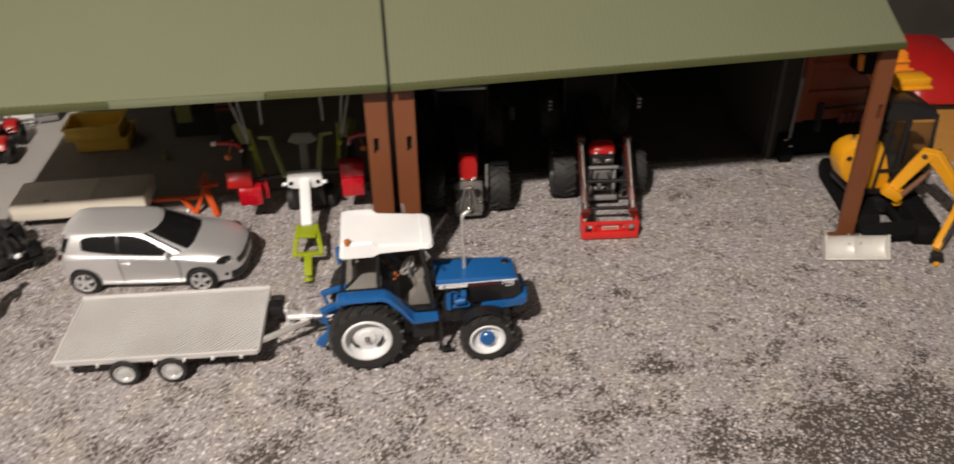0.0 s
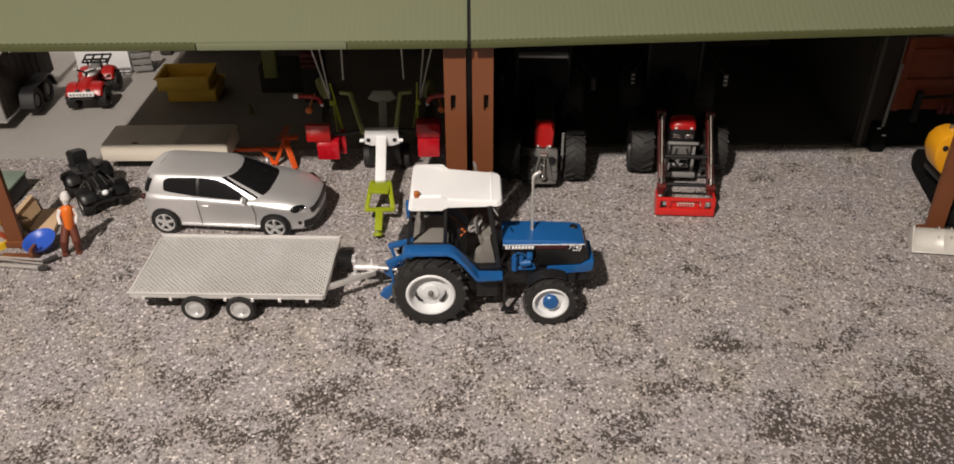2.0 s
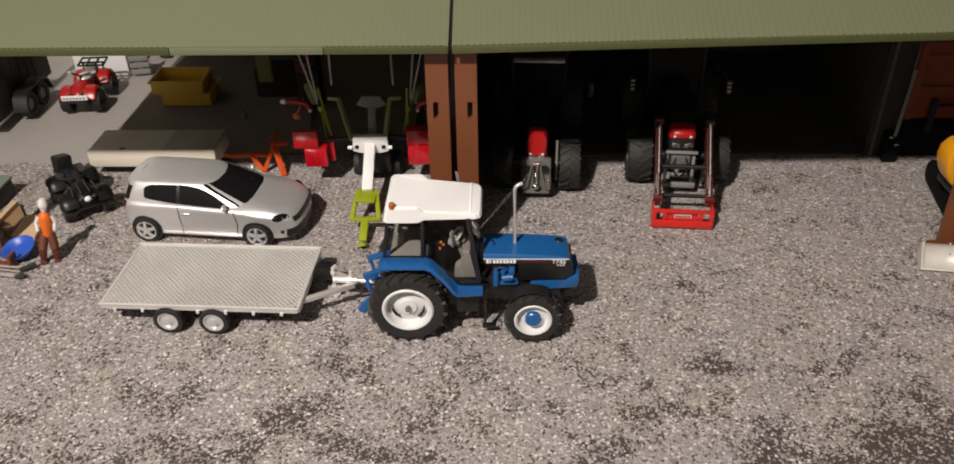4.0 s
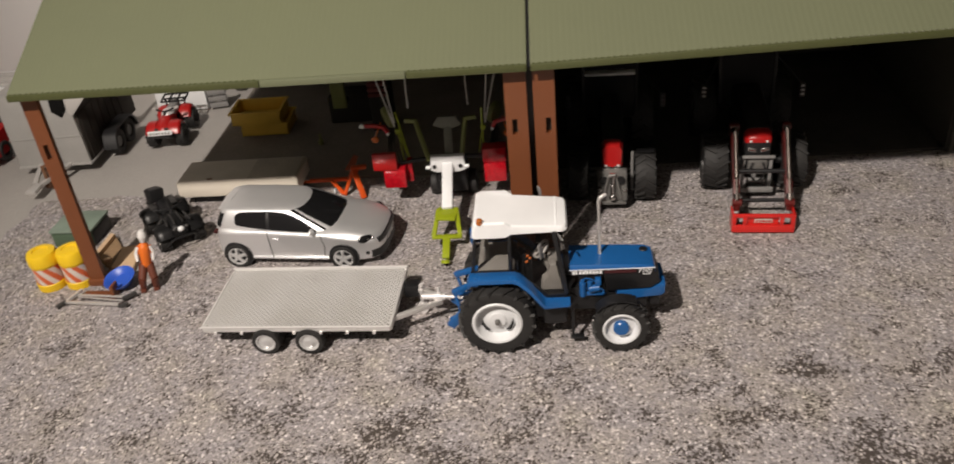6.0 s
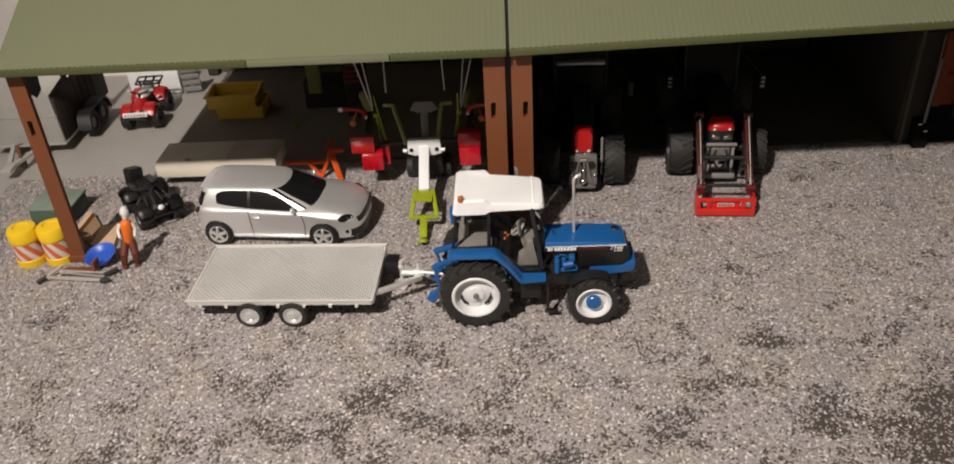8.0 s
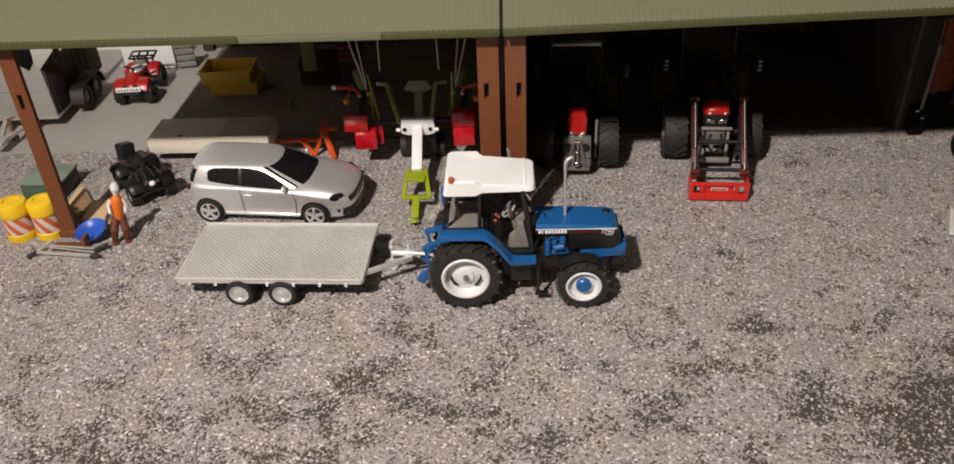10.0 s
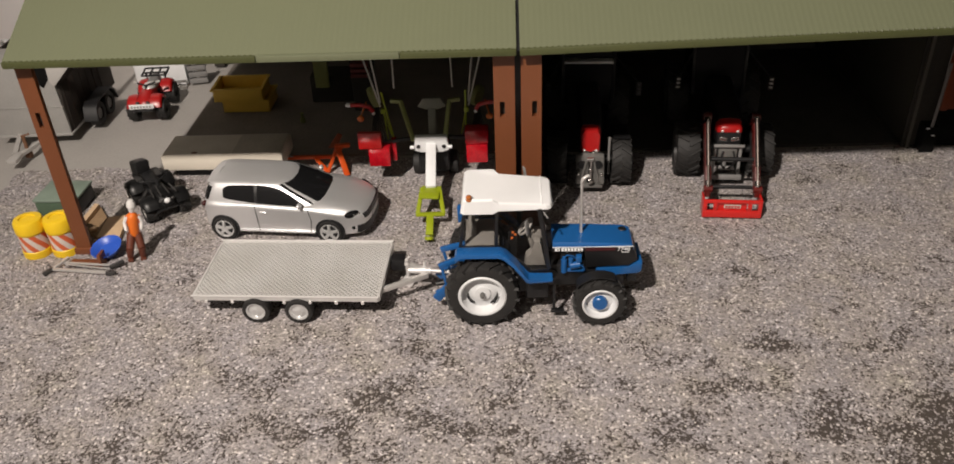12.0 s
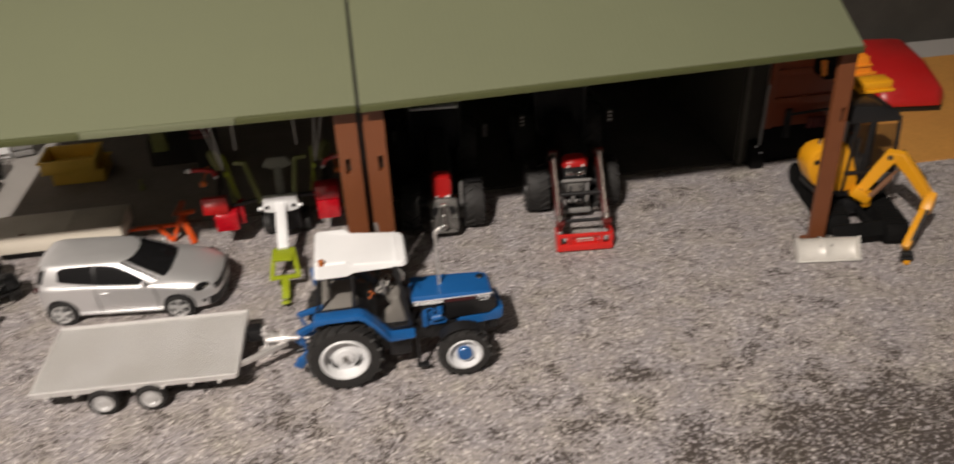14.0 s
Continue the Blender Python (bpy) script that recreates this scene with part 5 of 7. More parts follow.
        for yy, zz in ((-0.0350, 0.0655), (-0.0775, 0.0210)):
            bm = BM()
            rod(bm, (o * 0.0195 - 0.0035, yy, zz), (o * 0.0195 + 0.0035, yy, zz), 0.0030, 14)
            part("pivot", bm, ARM_RED, arm)
            bm = BM()
            rod(bm, (o * 0.0195, yy - 0.0030 + (0.0 if yy > -0.05 else 0.0055), zz + (0.0 if yy > -0.05 else 0.0060)), (o * 0.0195, yy - 0.0060 + (0.0 if yy > -0.05 else 0.0055), zz - 0.0030 + (0.0 if yy > -0.05 else 0.0060)), 0.0026, 12)
            part("collar", bm, CHROME, arm)
    bm = BM()
    rod(bm, (-0.0195, -0.0600, 0.0390), (0.0195, -0.0600, 0.0390), 0.0018, 10)
    rod(bm, (-0.0195, -0.0680, 0.0175), (0.0195, -0.0680, 0.0175), 0.0016, 10)
    part("cross_tube", bm, BLACK, s)
    bm = BM()
    box(bm, -0.0120, 0.0120, -0.0385, -0.0365, 0.0375, 0.0395, 0.0006)
    for o in (-1, 1):
        box(bm, o * 0.0105 - 0.0012, o * 0.0105 + 0.0012, -0.0385, -0.0350, 0.0080, 0.0380, 0.0005)
    box(bm, -0.0140, 0.0140, -0.0400, -0.0330, 0.0080, 0.0125, 0.0010)
    rod(bm, (-0.002, -0.0375, 0.0300), (-0.002, -0.0375, 0.0200), 0.0020, 10)
    rod(bm, (-0.006, -0.0375, 0.0190), (0.007, -0.0375, 0.0185), 0.0018, 10)
    part("front_linkage", bm, GREY_PLASTIC, s)
    bm = BM()
    box(bm, -0.0130, 0.0130, -0.0415, -0.0385, 0.0398, 0.0418, 0.0006)
    part("guard_rail", bm, GREY_PLASTIC, s)
    bm = BM()
    box(bm, -0.0075, 0.0075, -0.0398, -0.0366, 0.0250, 0.0375, 0.0010)
    part("linkage_block", bm, CAST_GREY, s)
    for o in (-1, 1):
        bm = BM()
        pipe(bm, [(o * 0.0040, -0.0405, 0.0360), (o * 0.0060, -0.0425, 0.0300), (o * 0.0045, -0.0425, 0.0240), (o * 0.0015, -0.0410, 0.0200)], 0.0008, 8)
        part("hose", bm, BLACK, s)
    # headstock at the arm ends: frame of two plates and rails with windows
    bm = BM()
    box(bm, -0.0232, 0.0232, -0.0905, -0.0885, 0.0020, 0.0090, 0.0004)
    box(bm, -0.0232, 0.0232, -0.0905, -0.0885, 0.0165, 0.0198, 0.0004)
    for x in (-0.0232, -0.0152, 0.0120, 0.0200):
        box(bm, x, x + 0.0032, -0.0905, -0.0885, 0.0085, 0.0170, 0.0004)
    box(bm, -0.0232, 0.0232, -0.0895, -0.0790, 0.0012, 0.0026, 0.0004)
    for o in (-1, 1):
        box(bm, o * 0.0226 - 0.0007, o * 0.0226 + 0.0007, -0.0900, -0.0760, 0.0020, 0.0195, 0.0003)
    box(bm, -0.0115, 0.0115, -0.0880, -0.0868, 0.0060, 0.0180)
    bmesh.ops.transform(bm, matrix=Matrix.Translation((-0.0004, 0, 0)) @ Matrix.Diagonal((1.0, 1, 0.90, 1)), verts=bm.verts[:])
    head = part("headstock", bm, HEAD_RED, s, "red open-framed loader headstock")
    bm = BM()
    box(bm, -0.0068, 0.0062, -0.0890, -0.0884, 0.0098, 0.0128)
    part("sticker", bm, STRIPE_WHITE, head)
    bm = BM()
    for k in range(5):
        box(bm, -0.0061 + k * 0.0024, -0.0043 + k * 0.0024, -0.0893, -0.0889, 0.0104, 0.0122)
    part("sticker_marks", bm, RED, head)
    return s


red_tractor(0.0622, 0.1180, -3, False, "red toy tractor with grey front weight, parked in shadow")
red_tractor(0.1788, 0.1240, -4.5, True, "red toy tractor with red front loader, parked in shadow")


# ---- twin-rotor rake ----
def hay_rake():
    s = thing("hay_rake", "lime green and white twin-rotor toy hay rake, arms folded up", "rake", (0, 0, 0))
    s.matrix_basis = pose(-0.0722, 0.0065, 0)
    bm = BM()
    lathe(bm, [(0.0016, -0.0012), (0.0036, -0.0012), (0.0036, 0.0012), (0.0016, 0.0012), (0.0016, -0.0012)], 20, pose(0, 0.0010, 0.0045, 62, 0, 0))
    bar(bm, (0, 0.0040, 0.0055), (-0.0002, 0.0240, 0.0125), 0.0060, 0.0024, 0.0006)
    bar(bm, (-0.0118, 0.0240, 0.0125), (0.0118, 0.0240, 0.0125), 0.0046, 0.0022, 0.0006)
    for o in (-1, 1):
        bar(bm, (o * 0.0105, 0.0240, 0.0125), (o * 0.0070 - 0.001, 0.0500, 0.0225), 0.0036, 0.0022, 0.0005)
    bar(bm, (-0.0090, 0.0450, 0.0212), (0.0070, 0.0440, 0.0208), 0.0185, 0.0024, 0.0006)
    part("tow_frame", bm, LIME, s)
    bm = BM()
    bar(bm, (-0.0008, 0.0490, 0.0232), (-0.0025, 0.0960, 0.0440), 0.0088, 0.0040, 0.0010)
    part("main_beam", bm, WHITE, s)
    bm = BM()
    prism(bm, [(-0.0172, 0.0360), (-0.0160, 0.0490), (0.0118, 0.0490), (0.0130, 0.0360), (0.0070, 0.0340), (-0.0110, 0.0340)], 0.0900, 0.0960, 0.0012)
    for o in (-1, 1):
        rod(bm, (o * 0.0145 - 0.0023, 0.0890, 0.0400), (o * 0.0180 - 0.0023, 0.0890, 0.0400), 0.0016, 10)
    hub = part("centre_block", bm, WHITE, s)
    for o in (-1, 1):
        bm = BM()
        rod(bm, (o * 0.011 - 0.0023, 0.0893, 0.0400), (o * 0.011 - 0.0023, 0.0903, 0.0400), 0.0018, 10)
        part("pivot_hole", bm, BLACK, hub)
    # black block added to make the shadow patch under the rake
    bm = BM()
    box(bm, -0.0150, 0.0120, 0.0980, 0.1260, 0.0100, 0.0345, 0.0030)
    part("gearbox", bm, BLACK, s)
    bm = BM()
    bar(bm, (-0.0013, 0.1000, 0.0400), (-0.0013, 0.1100, 0.0690), 0.0068, 0.0030, 0.0008)
    prism(bm, [(-0.0136, 0.0690), (-0.0085, 0.0765), (0.0062, 0.0765), (0.0112, 0.0690), (0.0040, 0.0660), (-0.0066, 0.0660)], 0.1080, 0.1120, 0.0008)
    part("mast", bm, OLIVE_GREY, s)
    for o in (-1, 1):
        x0 = o * 0.0128 - 0.0015
        bm = BM()
        bar(bm, (o * 0.0135 - 0.0042, 0.0950, 0.0430), (o * 0.0210 - 0.0068, 0.1090, 0.0740), 0.0034, 0.0034, 0.0006)
        bar(bm, (o * 0.0196 - 0.0068, 0.1090, 0.0738), (o * 0.0300 - 0.0068, 0.1100, 0.0746), 0.0034, 0.0032, 0.0006)
        part("lift_arm", bm, OLIVE, s)
        xr = o * 0.0360 - 0.0078
        bm = BM()
        lathe(bm, [(0, -0.003), (0.0085, -0.003), (0.0095, -0.001), (0.0095, 0.001), (0.004, 0.004), (0, 0.004)], 18, pose(xr + o * 0.0090, 0.1240, 0.0720, 12, 0, o * 62))
        part("rotor_gearbox", bm, OLIVE, s)
        # lime carrier with a clamp, and short tines beside it
        bm = BM()
        rod(bm, (xr, 0.1095, 0.0830), (xr - (o - 1) * 0.0045 - 0.0012, 0.1095, 0.0345), 0.0008, 8)
        box(bm, xr - 0.0018, xr + 0.0022, 0.1080, 0.1110, 0.0630, 0.0672, 0.0005)
        for dx, z1, r in ((0.0020, 0.0345, 0.0006), (0.0052, 0.0410, 0.0005)):
            rod(bm, (xr - o * 0.0004, 0.1110, 0.0640), (xr - o * dx, 0.1115, z1), r, 6)
        part("tine_carrier", bm, LIME, s)
        for dx0, z0, dx1, z1 in ((0.0020, 0.0720, 0.0088, 0.1320), (0.0022, 0.0680, 0.0160, 0.1240), (-0.0110, 0.0850, -0.0118, 0.1320)):
            bm = BM()
            rod(bm, (xr + o * dx0, 0.1120, z0), (xr + o * dx1, 0.1120, z1), 0.00075, 8)
            part("tine_arm", bm, PALE_GREY, s)
        bm = BM()
        pipe(bm, [(xr + o * 0.0085, 0.1080, 0.0655), (xr + o * 0.0110, 0.1080, 0.0700), (xr + o * 0.0180, 0.1080, 0.0718), (xr + o * 0.0280, 0.1080, 0.0722)], 0.0019, 8)
        part("guard_bar", bm, RED, s, "bent red guard bar")
        bm = BM()
        bmesh.ops.create_icosphere(bm, subdivisions=2, radius=1, matrix=Matrix.Translation((xr + o * 0.0290, 0.1078, 0.0722)) @ Matrix.Diagonal((0.0030, 0.0021, 0.0021, 1)))
        bmesh.ops.create_icosphere(bm, subdivisions=2, radius=0.0016, matrix=Matrix.Translation((xr + o * 0.0082, 0.1074, 0.0642)))
        part("bar_end", bm, WHITE, s)
        bm = BM()
        bmesh.ops.create_icosphere(bm, subdivisions=2, radius=1, matrix=Matrix.Translation((xr + o * 0.0200, 0.1090, 0.0585)) @ Matrix.Diagonal((0.0034, 0.0026, 0.0030, 1)))
        rod(bm, (xr + o * 0.0200, 0.1100, 0.0600), (xr + o * 0.0160, 0.1220, 0.0680), 0.0007, 6)
        part("side_lamp", bm, AMBER, s, "small amber lamp")
        # unseen wheel, added to darken the ground below the rake
        bm = BM()
        tyre_mesh(bm, 0.0105, 0.0085, 0.0050, 24)
        t = part("wheel", bm, RUBBER, s)
        t.matrix_basis = pose(x0 + o * 0.0030, 0.1180, 0.0105, 0, 0, 90)
        for j in range(9):
            a = radians(200 + 17.5 * j)
            bm = BM()
            rod(bm, (xr + o * 0.0090, 0.1240, 0.0680), (xr + o * 0.0080 + 0.0150 * math.cos(a) * 0.4, 0.1300 + 0.0150 * math.cos(a), 0.0420 + 0.0260 * math.sin(a)), 0.0006, 5)
            part("tine", bm, SHED_DARK, s)
        bm = BM()
        bar(bm, (x0, 0.1275, 0.0070), (x0, 0.1000, 0.0400), 0.0030, 0.0030, 0.0005)
        part("wheel_strut", bm, BLACK, s)

    return s


RAKE = hay_rake()


# ---- red glossy feed boxes, orange cultivator, foam slab, crates ----
def swath_box(s, x, y, cap, o):
    """A glossy red box at the side of the rake, on a black arm."""
    root = Matrix.Translation((x + 0.0722, y - 0.0065, -0.0035 if cap else -0.0050))
    bm = BM()
    box(bm, -0.0094, 0.0094, 0, 0.0130, 0.0250, 0.0425, 0.0012, root)
    b = part("swath_box", bm, RED_CLEAR, s, "glossy red plastic side box")
    bm = BM()
    if cap:
        box(bm, -0.0170, 0.0033, -0.0010, 0.0040, 0.0425, 0.0580, 0.0010, root)
    else:
        box(bm, -0.0104, 0.0104, 0.0010, 0.0150, 0.0425, 0.0560, 0.0020, root)
    part("lid", bm, RED if cap else RED_CLEAR, b, "flat bright red lid" if cap else "")
    if cap:
        bm = BM()
        box(bm, 0.0096, 0.0142, 0.010, 0.0165, 0.0250, 0.0460, 0.0010, root)
        part("side_chute", bm, RED_CLEAR, b)
    bm = BM()
    bar(bm, (x + 0.0722 - o * 0.004, y + 0.004, 0.040), (-0.0015 + o * 0.0140, 0.1020, 0.0430), 0.0030, 0.0030, 0.0005)
    part("box_arm", bm, BLACK, s)


swath_box(RAKE, -0.1200, 0.0960, True, -1)
swath_box(RAKE, -0.0355, 0.1020, False, 1)


def cultivator():
    s = thing("cultivator", "orange toy plough frame resting on the gravel", "plough", (0, 0, 0))
    for a, b, w, h in (((-0.1630, 0.1290, 0.0235), (-0.1548, 0.1180, 0.0010), 0.0050, 0.0026), ((-0.1640, 0.1300, 0.0235), (-0.1738, 0.1260, 0.0010), 0.0040, 0.0026), ((-0.2180, 0.1400, 0.0090), (-0.1690, 0.1330, 0.0130), 0.0034, 0.0034), ((-0.1860, 0.1340, 0.0120), (-0.1745, 0.1260, 0.0015), 0.0036, 0.0024), ((-0.1690, 0.1330, 0.0130), (-0.1600, 0.1310, 0.0225), 0.0034, 0.0030), ((-0.1660, 0.1320, 0.0240), (-0.1520, 0.1330, 0.0245), 0.0050, 0.0030)):
        bm = BM()
        bar(bm, a, b, w, h, 0.0006)
        part("frame_bar", bm, ORANGE, s)
    bm = BM()
    prism(bm, [(-0.1750, 0.0170), (-0.1640, 0.0320), (-0.1600, 0.0300), (-0.1660, 0.0160)], 0.1420, 0.1436, 0.0003)
    part("share", bm, RUST, s, "dull dark red plough share")
    bm = BM()
    rod(bm, (-0.2190, 0.1402, 0.0090), (-0.2270, 0.1395, 0.0120), 0.0011, 8)
    rod(bm, (-0.2050, 0.1380, 0.0100), (-0.2160, 0.1360, 0.0150), 0.0008, 8)
    part("tow_pin", bm, STEEL, s)


cultivator()


def foam_slab():
    s = thing("foam_slab", "long cream foam slab raised on a black block drawn as shadow", "slab", (-0.2660, 0.1165, 0))
    bm = BM()
    box(bm, -0.0560, 0.0550, 0, 0.0420, 0.0100, 0.0254, 0.0022)
    slab = part("slab", bm, FOAM, s)
    # top sheets: dust, and the roof shadow that deepens to the right
    bm = BM()
    box(bm, -0.0545, 0.0535, 0.0016, 0.0405, 0.0250, 0.0258, 0.0004)
    part("top_sheet", bm, DUST_SHADE, slab, "dusty top sheet, greyed as in the roof's shade")
    bm = BM()
    box(bm, 0.0090, 0.0532, 0.0018, 0.0403, 0.0254, 0.0261, 0.0003)
    part("top_sheet", bm, DUST_SHADE_DARK, slab, "dusty half of the top sheet, darkened as in deeper shade")
    bm = BM()
    bmesh.ops.create_icosphere(bm, subdivisions=2, radius=0.0022, matrix=Matrix.Translation((-0.026, 0.0050, 0.0256)) @ Matrix.Diagonal((1.5, 0.8, 0.4, 1)))
    part("rust_lump", bm, DARK_WOOD, s)
    # black block holds the slab up and stands in for the shadow beneath
    bm = BM()
    box(bm, -0.0480, 0.0500, 0.010, 0.040, 0, 0.0102)
    part("base", bm, BLACK, s)


foam_slab()


def crate(x, y, z, w, d, h, rz, tilt=0):
    s = thing("crate", "ochre yellow open plastic crate, stacked", "crate", (x, y, z), rz, "stacked crates")
    if tilt:
        s.matrix_basis = pose(x, y, z, tilt, 0, rz)
    t = 0.0013
    bm = BM()
    box(bm, -w / 2, w / 2, 0, d, 0, t)
    part("bottom", bm, CRATE_YELLOW, s)
    for a in ((-w / 2, w / 2, 0, t, 0, h), (-w / 2, w / 2, d - t, d, 0, h), (-w / 2, -w / 2 + t, t, d - t, 0, h), (w / 2 - t, w / 2, t, d - t, 0, h)):
        bm = BM()
        box(bm, *a, 0.0004)
        part("wall", bm, CRATE_YELLOW, s)
    bm = BM()
    for a in ((-w / 2 - 0.0018, w / 2 + 0.0018, -0.0018, 0.0005, h - 0.0018, h), (-w / 2 - 0.0018, w / 2 + 0.0018, d - 0.0005, d + 0.0018, h - 0.0018, h), (-w / 2 - 0.0018, -w / 2 + 0.0005, 0.0005, d - 0.0005, h - 0.0018, h), (w / 2 - 0.0005, w / 2 + 0.0018, 0.0005, d - 0.0005, h - 0.0018, h)):
        box(bm, *a, 0.0003)
    part("rim", bm, CRATE_YELLOW, s)


crate(-0.2830, 0.2600, 0, 0.0490, 0.0360, 0.0150, 0)
crate(-0.2880, 0.2550, 0.0152, 0.0510, 0.0360, 0.0140, 1)


# ---- quad bikes ----
MATT_BLACK = mat("matt_black_plastic", (0.010, 0.010, 0.0105), 0.36, vary=0.3, scale=200, spec=0.3)
def quad(x, y, rz, body, label, black):
    """Local -y is forward."""
    s = thing("quad_bike", label, "quad bike", (x, y, 0), rz)
    body = MATT_BLACK if black else body
    s.scale = (0.95, 0.95, 0.95) if black else (0.98, 1.05, 1.06)
    wr = 0.0094 if black else 0.0102
    for yy in (-0.0190, 0.0200):
        for o in (-1, 1):
            bm = BM()
            tyre_mesh(bm, wr - 0.0005, 0.0100, 0.0046, 24)
            t = part("wheel", bm, RUBBER, s)
            t.matrix_basis = pose(o * 0.0150, yy, wr, 0, 0, -90 if o < 0 else 90)
            tread(t, wr - 0.0006, 0.0100, 11, 0.0010)
            bm = BM()
            lathe(bm, [(0.0048, 0.002), (0.0048, -0.0040), (0.0038, -0.0038), (0.0028, -0.0018), (0, -0.0024)], 16)
            part("rim", bm, PALE_GREY if black else DARK_GREY, t)
    bm = BM()
    box(bm, -0.0065, 0.0065, -0.0230, 0.0260, 0.0080, 0.0170, 0.0020)
    rod(bm, (-0.013, -0.019, wr), (0.013, -0.019, wr), 0.0018, 8)
    rod(bm, (-0.013, 0.020, wr), (0.013, 0.020, wr), 0.0018, 8)
    part("engine", bm, BLACK, s)
    # moulded mudguards: rounded pads over each wheel, joined by a deck
    for yy, n in ((-0.0190, "front_mudguard"), (0.0200, "rear_mudguard")):
        bm = BM()
        for o in (-1, 1):
            sec = []
            for k in range(9):
                a = radians(14 + 146 * k / 8)
                cy, cz = yy + (wr + 0.0018) * math.cos(a), wr + 0.0016 + (wr + 0.0022) * math.sin(a)
                ny, nz = math.cos(a), math.sin(a)
                wide = 1.15 if black else 1.0
                sec.append([(o * xx * wide, cy + ny * h, cz + nz * h) for xx, h in ((0.0070, -0.0014), (0.0176, -0.0026), (0.0182, -0.0014), (0.0168, 0.0004), (0.0130, 0.0012), (0.0070, 0.0012))])
            loft(bm, sec)
        box(bm, -0.0085, 0.0085, yy - 0.0085, yy + 0.0080, 0.0180, 0.0236, 0.0024)
        part(n, bm, body, s)
    bm = BM()
    sec = []
    for yy, w, zb, zt in ((-0.0315, 0.0040, 0.0165, 0.0195), (-0.0285, 0.0075, 0.0150, 0.0232), (-0.0200, 0.0085, 0.0150, 0.0262), (-0.0110, 0.0066, 0.0150, 0.0282), (-0.0020, 0.0048, 0.0150, 0.0268), (0.0060, 0.0046, 0.0150, 0.0245)):
        sec.append([(-w, yy, zb), (-w, yy, zt - 0.0034), (-w * 0.72, yy, zt - 0.0008), (0, yy, zt), (w * 0.72, yy, zt - 0.0008), (w, yy, zt - 0.0034), (w, yy, zb)])
    loft(bm, sec)
    part("bodywork", bm, body, s, smooth=60)
    bm = BM()
    sec = []
    for yy, w, zt in ((-0.0030, 0.0036, 0.0282), (0.0030, 0.0052, 0.0290), (0.0130, 0.0058, 0.0286), (0.0220, 0.0056, 0.0300), (0.0260, 0.0044, 0.0290)):
        sec.append([(-w, yy, 0.0225), (-w, yy, zt - 0.0020), (-w * 0.7, yy, zt), (w * 0.7, yy, zt), (w, yy, zt - 0.0020), (w, yy, 0.0225)])
    loft(bm, sec)
    part("seat", bm, BLACK if black else GREY_PLASTIC, s, smooth=60)
    bm = BM()
    pipe(bm, [(-0.0120, -0.0050, 0.0325), (-0.0060, -0.0080, 0.0320), (0, -0.0095, 0.0308), (0.0060, -0.0080, 0.0320), (0.0120, -0.0050, 0.0325)], 0.0009, 8)
    rod(bm, (0, -0.0130, 0.0220), (0, -0.0095, 0.0310), 0.0016, 8)
    bar_ob = part("handlebar", bm, BLACK, s)
    for o in (-1, 1):
        bm = BM()
        rod(bm, (o * 0.0095, -0.0062, 0.0324), (o * 0.0135, -0.0044, 0.0326), 0.0014, 8)
        part("grip", bm, BLACK if black else PALE_GREY, bar_ob)
        bm = BM()
        bmesh.ops.create_icosphere(bm, subdivisions=2, radius=1, matrix=Matrix.Translation((o * 0.0052, -0.0300, 0.0215)) @ Matrix.Diagonal((0.0022, 0.0014, 0.0014, 1)))
        part("side_lamp", bm, DARK_GREY, s)
    # tubular bumper
    bm = BM()
    pipe(bm, [(-0.0100, -0.0270, 0.0120), (-0.0105, -0.0330, 0.0135), (-0.0080, -0.0345, 0.0150), (0.0080, -0.0345, 0.0150), (0.0105, -0.0330, 0.0135), (0.0100, -0.0270, 0.0120)], 0.0008, 8)
    part("bumper", bm, BLACK, s)
    if not black:
        for a, b in (((-0.0130, 0.0180, 0.0300), (0.0130, 0.0180, 0.0300)), ((-0.0130, 0.0250, 0.0303), (0.0130, 0.0250, 0.0303)), ((-0.0130, 0.0330, 0.0320), (0.0130, 0.0330, 0.0320)), ((-0.0130, 0.0180, 0.0300), (-0.0130, 0.0330, 0.0320)), ((0.0130, 0.0180, 0.0300), (0.0130, 0.0330, 0.0320)), ((-0.0045, 0.0180, 0.0300), (-0.0045, 0.0330, 0.0320)), ((0.0045, 0.0180, 0.0300), (0.0045, 0.0330, 0.0320)), ((-0.0100, 0.0240, 0.0225), (-0.0100, 0.0240, 0.0300)), ((0.0100, 0.0240, 0.0225), (0.0100, 0.0240, 0.0300))):
            bm = BM()
            rod(bm, a, b, 0.0010, 6)
            part("rear_rack_bar", bm, BLACK, s)
    bm = BM()
    if black:
        bmesh.ops.create_icosphere(bm, subdivisions=2, radius=1, matrix=Matrix.Translation((0, -0.0302, 0.0205)) @ Matrix.Diagonal((0.0030, 0.0022, 0.0026, 1)))
        part("headlamp", bm, WHITE, s)
        bm = BM()
        prism(bm, [(-0.0064, 0.0), (-0.0070, 0.0105), (-0.0054, 0.0122), (0.0054, 0.0122), (0.0070, 0.0105), (0.0064, 0.0)], -0.0060, 0.0060, 0.0014, pose(-0.0040, 0.0235, 0.0270, -8, 8, 12))
        part("luggage_box", bm, BLACK, s)
        bm = BM()
